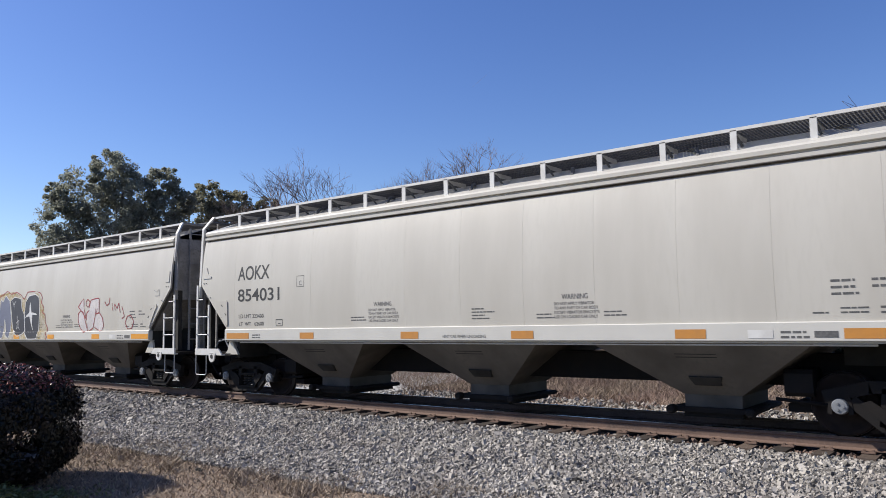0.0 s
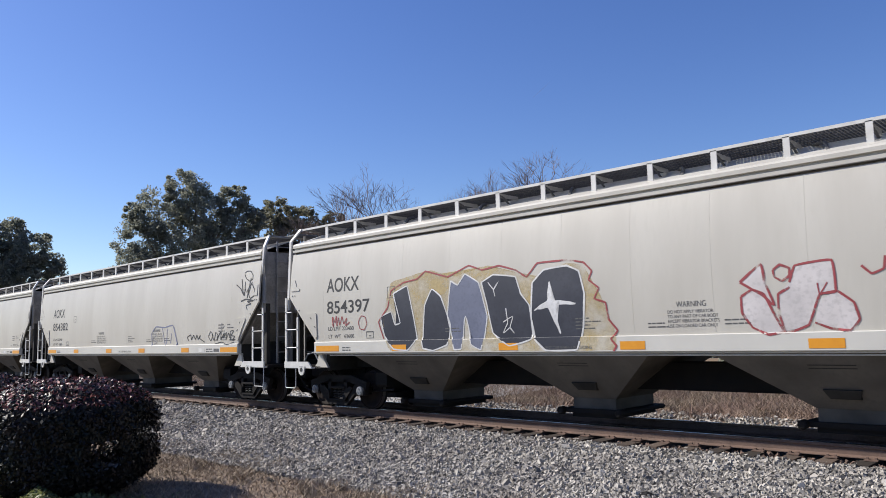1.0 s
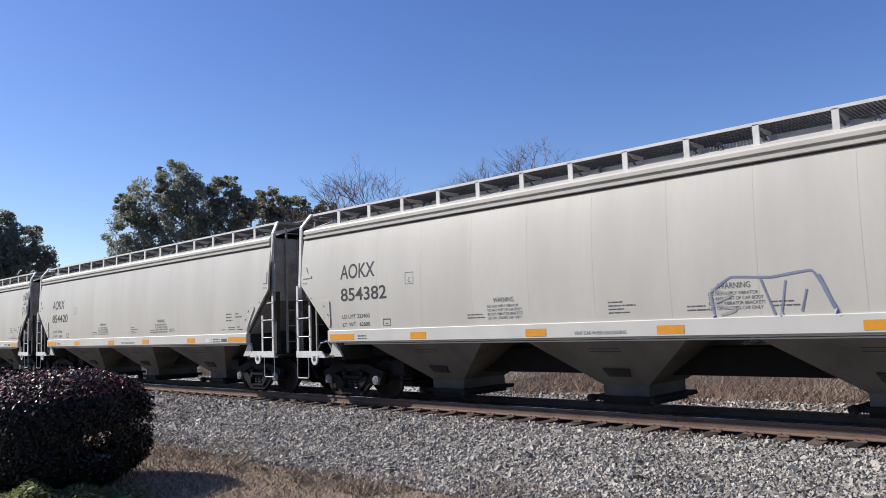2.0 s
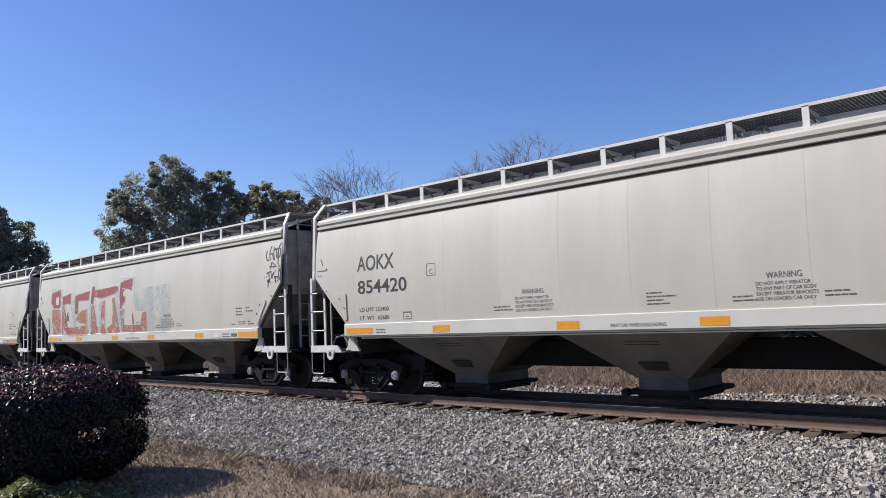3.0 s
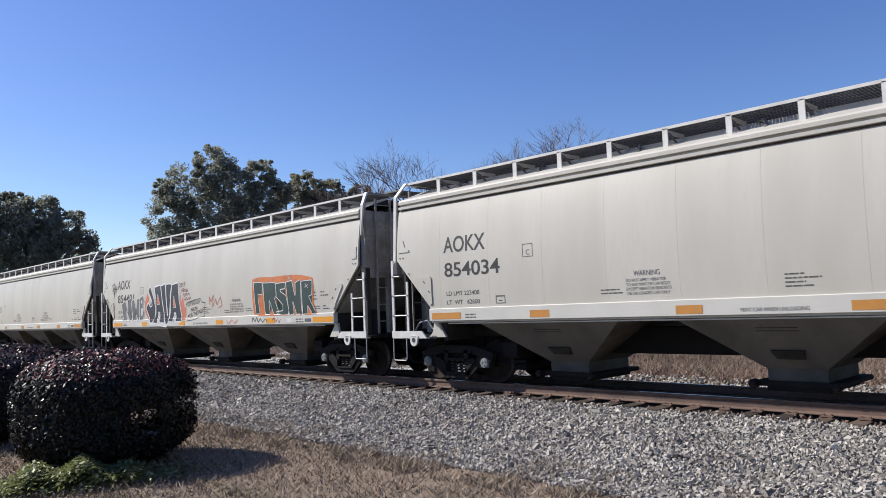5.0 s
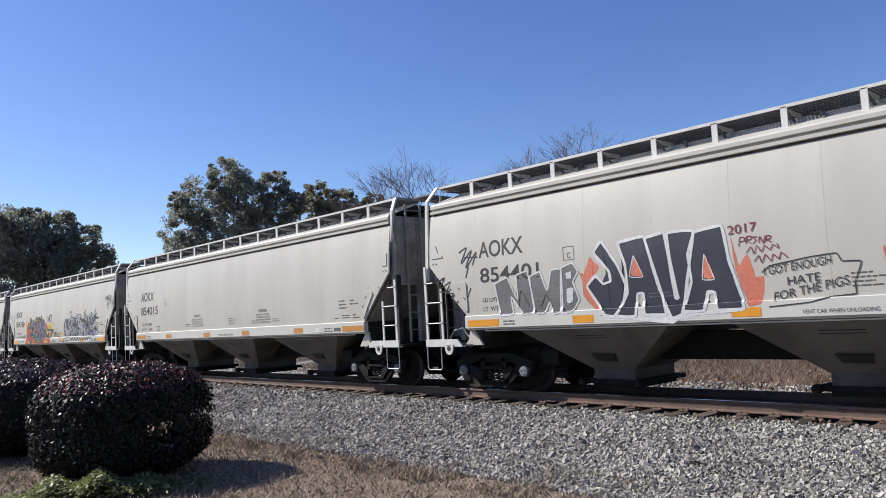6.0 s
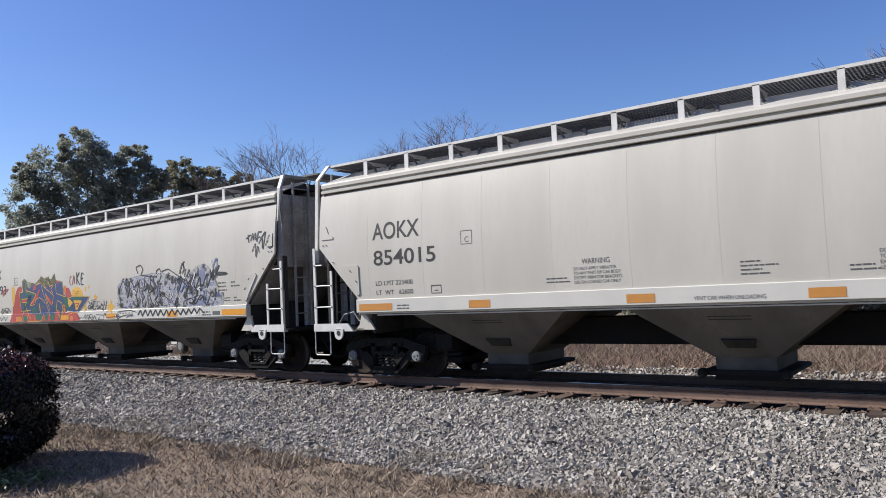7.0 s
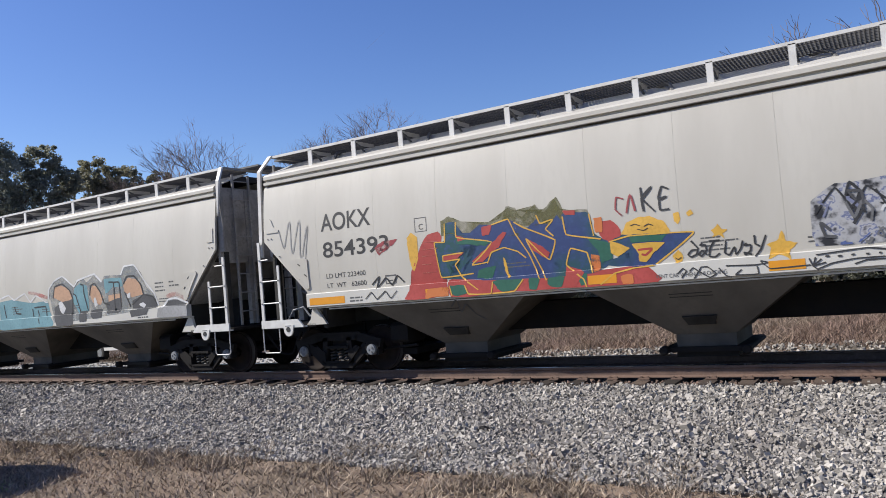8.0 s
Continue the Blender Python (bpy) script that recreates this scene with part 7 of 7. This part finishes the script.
for base, h, spread, seed in (((-50.4, 48.1, 0.3), 16.6, 0.9, 3), ((-48.6, 50.2, 0.3), 15.6, 0.9, 5), ((-57.6, 43.6, 0.3), 13.6, 0.7, 8), ((-39.2, 51.8, 0.3), 18.2, 1.0, 11), ((-41.2, 50.4, 0.3), 16.6, 1.0, 14), ((-37.0, 53.2, 0.3), 17.2, 1.0, 17), ((-0.6, 46.0, 0.3), 16.5, 0.9, 21), ((1.9, 47.0, 0.3), 16.0, 0.9, 24)):
    bare_tree(base, h, spread, seed, 6 if base[0] > -5 else 8)

for k in range(10):
    x, y, h = -15.5 - 3.4 * k, 46 + random.uniform(-2, 3), random.uniform(4.6, 6.2)
    bl = [(x + random.uniform(-1.6, 1.6), y + random.uniform(-1, 1), 0.6 + (h - 1.6) * j / 5, 1.7 * (1 - 0.09 * j)) for j in range(6)]
    evergreen("evergreen_tree", "low dark evergreen at the back of the field", (x, y, -0.2), bl, 0.14, 60, M_LEAF, 0.2)


def shrub(name, label, centre, half, height, n, red, seed, gap=None):
    """A clipped rounded shrub: a twiggy dark inside under a close skin of small leaves, redder on top; gap: where one can look through its foot."""
    r = np.random.default_rng(seed)
    t = tagged(new(name), label, "shrub", "clipped shrubs by the track")
    t.location = centre
    az, u = r.uniform(0, 2 * math.pi, n), r.uniform(-0.98, 1, n)
    e = 0.68
    cz = np.sign(u) * np.abs(u) ** e
    cr = (1 - np.abs(u) ** 2.4) ** 0.46
    shell = 1 + r.normal(0, 0.022, n) - r.uniform(0, 0.16, n) * (r.random(n) < 0.5)
    lump = 1 + 0.05 * np.sin(3 * az + seed) + 0.03 * np.sin(7 * az + 2 * u)
    px, py = half[0] * cr * np.cos(az) * shell * lump, half[1] * cr * np.sin(az) * shell * lump
    pz = height * (0.5 + 0.5 * cz * shell)
    p = np.stack([px, py, pz], 1)
    nr = np.stack([px / half[0] ** 2, py / half[1] ** 2, (pz - height / 2) * np.abs(2 * pz / height - 1) ** 0.8 / (height / 2) ** 2], 1)
    nr /= np.linalg.norm(nr, axis=1)[:, None]
    if gap:
        keep = ((px * gap[3] + py * gap[4] - gap[0]) ** 2 / gap[2] ** 2 + (pz - gap[1]) ** 2 / (0.62 * gap[2]) ** 2 > 1 + 0.5 * r.normal(size=n)) | (r.random(n) < 0.1)
        p, nr, pz = p[keep], nr[keep], pz[keep]
    tip = (pz > height * 0.8) & (r.random(len(p)) < red)
    part_a = soup("foliage", skin_leaves(p[~tip], nr[~tip], 0.035), 4, M_PHOTINIA)
    part_b = soup("new_growth", skin_leaves(p[tip], nr[tip], 0.034, 0.7), 4, M_REDTIP)
    for o, l in ((part_a, "dark glossy leaves"), (part_b, "dull red young leaves")):
        o.parent = t
        tagged(o, l, kind="stuff")
    g = Geo()
    for k in range(9):
        a = 2 * math.pi * k / 9
        g.tube([(0.15 * math.cos(a), 0.15 * math.sin(a), -0.1), (0.5 * half[0] * math.cos(a), 0.5 * half[1] * math.sin(a), height * 0.45), (0.8 * half[0] * math.cos(a), 0.8 * half[1] * math.sin(a), height * 0.7)], 0.03, 5, 0.01)
    part("stems", g, M_BARK, t)
    core = Geo()
    n1, n2 = 28, 14
    for i in range(n2 + 1):
        v = -1 + 2 * i / n2
        for j in range(n1):
            a = 2 * math.pi * j / n1
            rr = 0.8 * (1 - abs(v) ** 2.4) ** 0.46 + 0.001
            core.v.append((half[0] * rr * math.cos(a), half[1] * rr * math.sin(a), height * (0.5 + 0.42 * (1 if v > 0 else -1) * abs(v) ** e)))
    core.f = [(i * n1 + j, i * n1 + (j + 1) % n1, (i + 1) * n1 + (j + 1) % n1, (i + 1) * n1 + j) for i in range(n2) for j in range(n1)]
    if gap:
        def clear(f):
            c = [sum(core.v[i][k] for i in f) / 4 for k in range(3)]
            return ((c[0] * gap[3] + c[1] * gap[4] - gap[0]) / gap[2]) ** 2 + ((c[2] - gap[1]) / (0.7 * gap[2])) ** 2 > 1.2
        core.f = [f for f in core.f if clear(f)]
    part("inner_mass", core, M_PHOTINIA, t)
    return t


shrub("shrub", "dark clipped shrub with reddish new leaves on the lawn", (-13.65, 4.8, -0.8), (1.6, 1.4), 1.97, 60000, 0.45, 4, (0.6, 0.72, 0.33, 0.332, 0.943))
shrub("shrub", "dark clipped shrub standing behind another", (-18.6, 4.3, -0.8), (1.9, 1.6), 2.05, 26000, 0.3, 9)


def scatter(n, x0, x1, y0, y1):
    x, y = rng.uniform(x0, x1, n), rng.uniform(y0, y1, n)
    return np.stack([x, y, np.array([ground_z(v) for v in y])], 1)


def blades(p, tall, wide, lean=0.6):
    """Upright thin blades, one triangle each."""
    n = len(p)
    a = rng.uniform(0, 2 * math.pi, n)
    s = np.stack([np.cos(a), np.sin(a), np.zeros(n)], 1) * wide
    h = tall * rng.uniform(0.35, 1.3, n)
    tip = np.stack([rng.normal(0, lean, n) * h, rng.normal(0, lean, n) * h, h], 1)
    return np.stack([p - s, p + s, p + tip], 1)


def patchy(p, scale, cut):
    keep = np.array([noise.noise(Vector((q[0] * scale, q[1] * scale, 1.7))) > cut for q in p])
    return p[keep]


p = scatter(110000, -20, 6, -3, 8.35)
tagged(soup("dry_grass", blades(patchy(p, 0.9, -0.55), 0.07, 0.011, 1.0), 3, M_STRAW), "short dry winter grass", "grass", kind="stuff")
p = scatter(16000, -18, -2, 7.3, 8.7)
tagged(soup("dry_grass", blades(patchy(p, 1.3, -0.05), 0.13, 0.009, 0.9), 3, M_STRAW), "longer dry grass along the ballast", "grass", kind="stuff")
p = scatter(16000, -18, -8, 1.5, 5.2)
tagged(soup("green_grass", blades(patchy(p, 0.8, 0.0), 0.06, 0.006, 0.7), 3, M_GREEN_GRASS), "patchy green grass in the lawn", "grass", kind="stuff")
p = scatter(130000, -50, 6, TRACK_Y + 5.8, TRACK_Y + 17)
p = patchy(p, 0.35, -0.45)
p = p[p[:, 1] > TRACK_Y + 6.7 + 0.5 * np.sin(p[:, 0] * 0.9) + 0.35 * np.sin(p[:, 0] * 2.3)]
tagged(soup("dead_brush", blades(p, 0.25, 0.012, 1.0), 3, M_BRUSH), "tangled brown dead brush in the field", "brush", kind="stuff")
n = 15000
along, across = rng.normal(0, 0.72, n), rng.normal(0, 0.28, n)
c = np.stack([-12.15 + 0.34 * along - 0.94 * across, 3.8 + 0.94 * along + 0.34 * across, -0.74 + rng.uniform(0.0, 0.42, n) * np.exp(-(along / 1.1) ** 2) * (0.75 + 0.25 * np.sin(along * 9))], 1)
tagged(soup("weeds", skin_leaves(c, np.tile([-0.25, -0.2, 1.0], (n, 1)), 0.04, 0.45), 4, M_WEED), "low patch of bright green leafy weeds", "weeds", kind="stuff")
p = scatter(500, -14, -3, 7.6, 8.6)
tagged(soup("fallen_leaves", leaves(p + np.array([0, 0, 0.03]), 0.035), 4, M_STRAW), "dry fallen leaves by the ballast", "leaves", kind="stuff")


def clod(name, label, x, y, size, mat, seed):
    """A lump or tuft with an uneven skin."""
    r = np.random.default_rng(seed)
    g = Geo()
    for i in range(5):
        for j in range(9):
            th, ph = math.pi * i / 8, 2 * math.pi * j / 9
            k = size * r.uniform(0.75, 1.2)
            g.v.append((x + 1.6 * k * math.sin(th) * math.cos(ph), y + k * math.sin(th) * math.sin(ph), ground_z(y) + 0.02 + 0.7 * k * math.cos(th)))
    g.f = [(i * 9 + j, i * 9 + (j + 1) % 9, (i + 1) * 9 + (j + 1) % 9, (i + 1) * 9 + j) for i in range(4) for j in range(9)]
    return tagged(part(name, g, mat), label, "stone")


clod("dark_stone", "dark lump of slag lying on the grey ballast", -5.3, 9.52, 0.09, M_TRUCK, 2)
clod("dark_stone", "small dark stone in the dry grass", -11.6, 7.6, 0.06, M_TRUCK, 5)

# ---- things behind the track ----
M_FENCE = material("weathered_white_fence", (0.453, 0.438, 0.402), 0.7, second=(0.329, 0.314, 0.277), scale=3)
fence = tagged(new("rail_fence"), "low weathered white rail fence beyond the brush", "fence")
for k in range(9):
    part("post", Geo().box(-16.6 + k * 1.5, -16.5 + k * 1.5, 27.0, 27.1, -0.6, 0.02), M_FENCE, fence)
part("rail", Geo().box(-16.8, -4.3, 27.02, 27.06, -0.28, -0.14), M_FENCE, fence)
box = tagged(new("utility_box"), "white metal utility box beside the fence", "utility box")
part("cabinet", Geo().box(-11.95, -11.6, 26.4, 26.75, -0.55, -0.18), M_WHITE, box)
part("lid", Geo().box(-11.98, -11.57, 26.37, 26.78, -0.18, -0.14), M_WHITE, box)
M_CARWHITE = material("white_vehicle_paint", (0.584, 0.584, 0.584), 0.3, second=(0.511, 0.511, 0.511), scale=2)
M_GLASS = material("dark_vehicle_glass", (0.02, 0.022, 0.025), 0.08, second=(0.03, 0.03, 0.035), scale=1)
M_TYRE = material("black_tyre", (0.0146, 0.0146, 0.0146), 0.85, second=(0.0256, 0.0219, 0.0219), scale=10)


def pickup(x, y, z, turn):
    """A parked white pickup truck, nose along its x."""
    v = tagged(new("pickup_truck"), "parked white pickup truck on the gravel lot", "pickup truck")
    v.matrix_basis = pose(x, y, z, 0, 0, turn)
    part("body", Geo().prism_y([(-2.7, 0.5), (2.6, 0.45), (2.7, 0.6), (2.65, 0.95), (2.4, 1.08), (1.2, 1.12), (0.45, 1.78), (-0.85, 1.82), (-1.0, 1.15), (-2.7, 1.15)], -0.95, 0.95), M_CARWHITE, v)
    for s in (-1, 1):
        part("side_window", Geo().prism_y([(0.98, 1.16), (0.42, 1.68), (-0.2, 1.7), (-0.2, 1.16)], s * 0.955 - 0.004, s * 0.955 + 0.004), M_GLASS, v)
        part("side_window", Geo().prism_y([(-0.28, 1.16), (-0.28, 1.7), (-0.8, 1.72), (-0.88, 1.16)], s * 0.955 - 0.004, s * 0.955 + 0.004), M_GLASS, v)
        for u in (-1.65, 1.7):
            w = part("wheel", Geo().disc_y(u, 0.38, [(s * 0.98, 0.2), (s * 0.985, 0.33), (s * 0.96, 0.38), (s * 0.74, 0.38)], 18), M_TYRE, v)
            part("rim", Geo().disc_y(u, 0.38, [(s * 0.992, 0.05), (s * 0.99, 0.2), (s * 0.97, 0.21)], 14), M_CAP, w)
    part("windscreen", Geo().hexa([(1.17, -0.8, 1.16), (1.19, -0.8, 1.16), (1.19, 0.8, 1.16), (1.17, 0.8, 1.16), (0.5, -0.75, 1.75), (0.52, -0.75, 1.75), (0.52, 0.75, 1.75), (0.5, 0.75, 1.75)]), M_GLASS, v)
    return v


lot = tagged(sheet("gravel_lot", list(np.arange(-90, -15, 2.5)), [TRACK_Y + d for d in (4.6, 5.6, 6.6, 7.6, 8.6, 9.6, 11, 13)], material("pale_gravel", (0.34, 0.33, 0.31), 0.9, second=(0.24, 0.23, 0.215), scale=3, fine=(0.5, 0.49, 0.46), bump=0.5, bump_scale=20), 0.02, 0.05), "pale gravel lot behind the track", "gravel lot", kind="structure")
pickup(-28.3, 20.6, -0.52, 172)
# thin vapour trail high up
M_TRAIL = misty("vapour_trail", (0.657, 0.657, 0.672), 0.35, 0.7, 0.02, 0.35)
g = Geo()
for k in range(9):
    f = k / 8
    az, el = radians(36.1 - 1.6 * f), radians(17.85 + 1.2 * f)
    w = 1.8 * math.sin(math.pi * (0.12 + 0.76 * f))
    q = Vector((-1500 * math.sin(az), 1500 * math.cos(az), 1.7 + 1500 * math.tan(el)))
    g.v += [tuple(q + Vector((0.5, 0, 0.85)) * -w), tuple(q + Vector((0.5, 0, 0.85)) * w)]
g.f = [(2 * k, 2 * k + 2, 2 * k + 3, 2 * k + 1) for k in range(8)]
tagged(part("vapour_trail", g, M_TRAIL), "faint short white vapour trail in the sky", "vapour trail", kind="structure")


# ---- the run of the train ----
def train_x(t, c):
    return TRAIN_X0 + TRAIN_V * t + 0.5 * TRAIN_A * t * t - c * CAR_LEN


def motions():
    steps = [SECONDS * k / 16 for k in range(17)]
    for c, car, sets in train:
        walk(car, [(t, pose(train_x(t, c), TRACK_Y, 0)) for t in steps])
        for w in sets:
            x, z = w.location.x, w.location.z
            rows = []
            for k in range(frame(SECONDS)):
                t = k / FPS
                rows.append((t, pose(x, 0, z, 0, math.degrees((train_x(t, c) - train_x(0, c)) / 0.459), 0)))
            walk(w, rows)


motions()
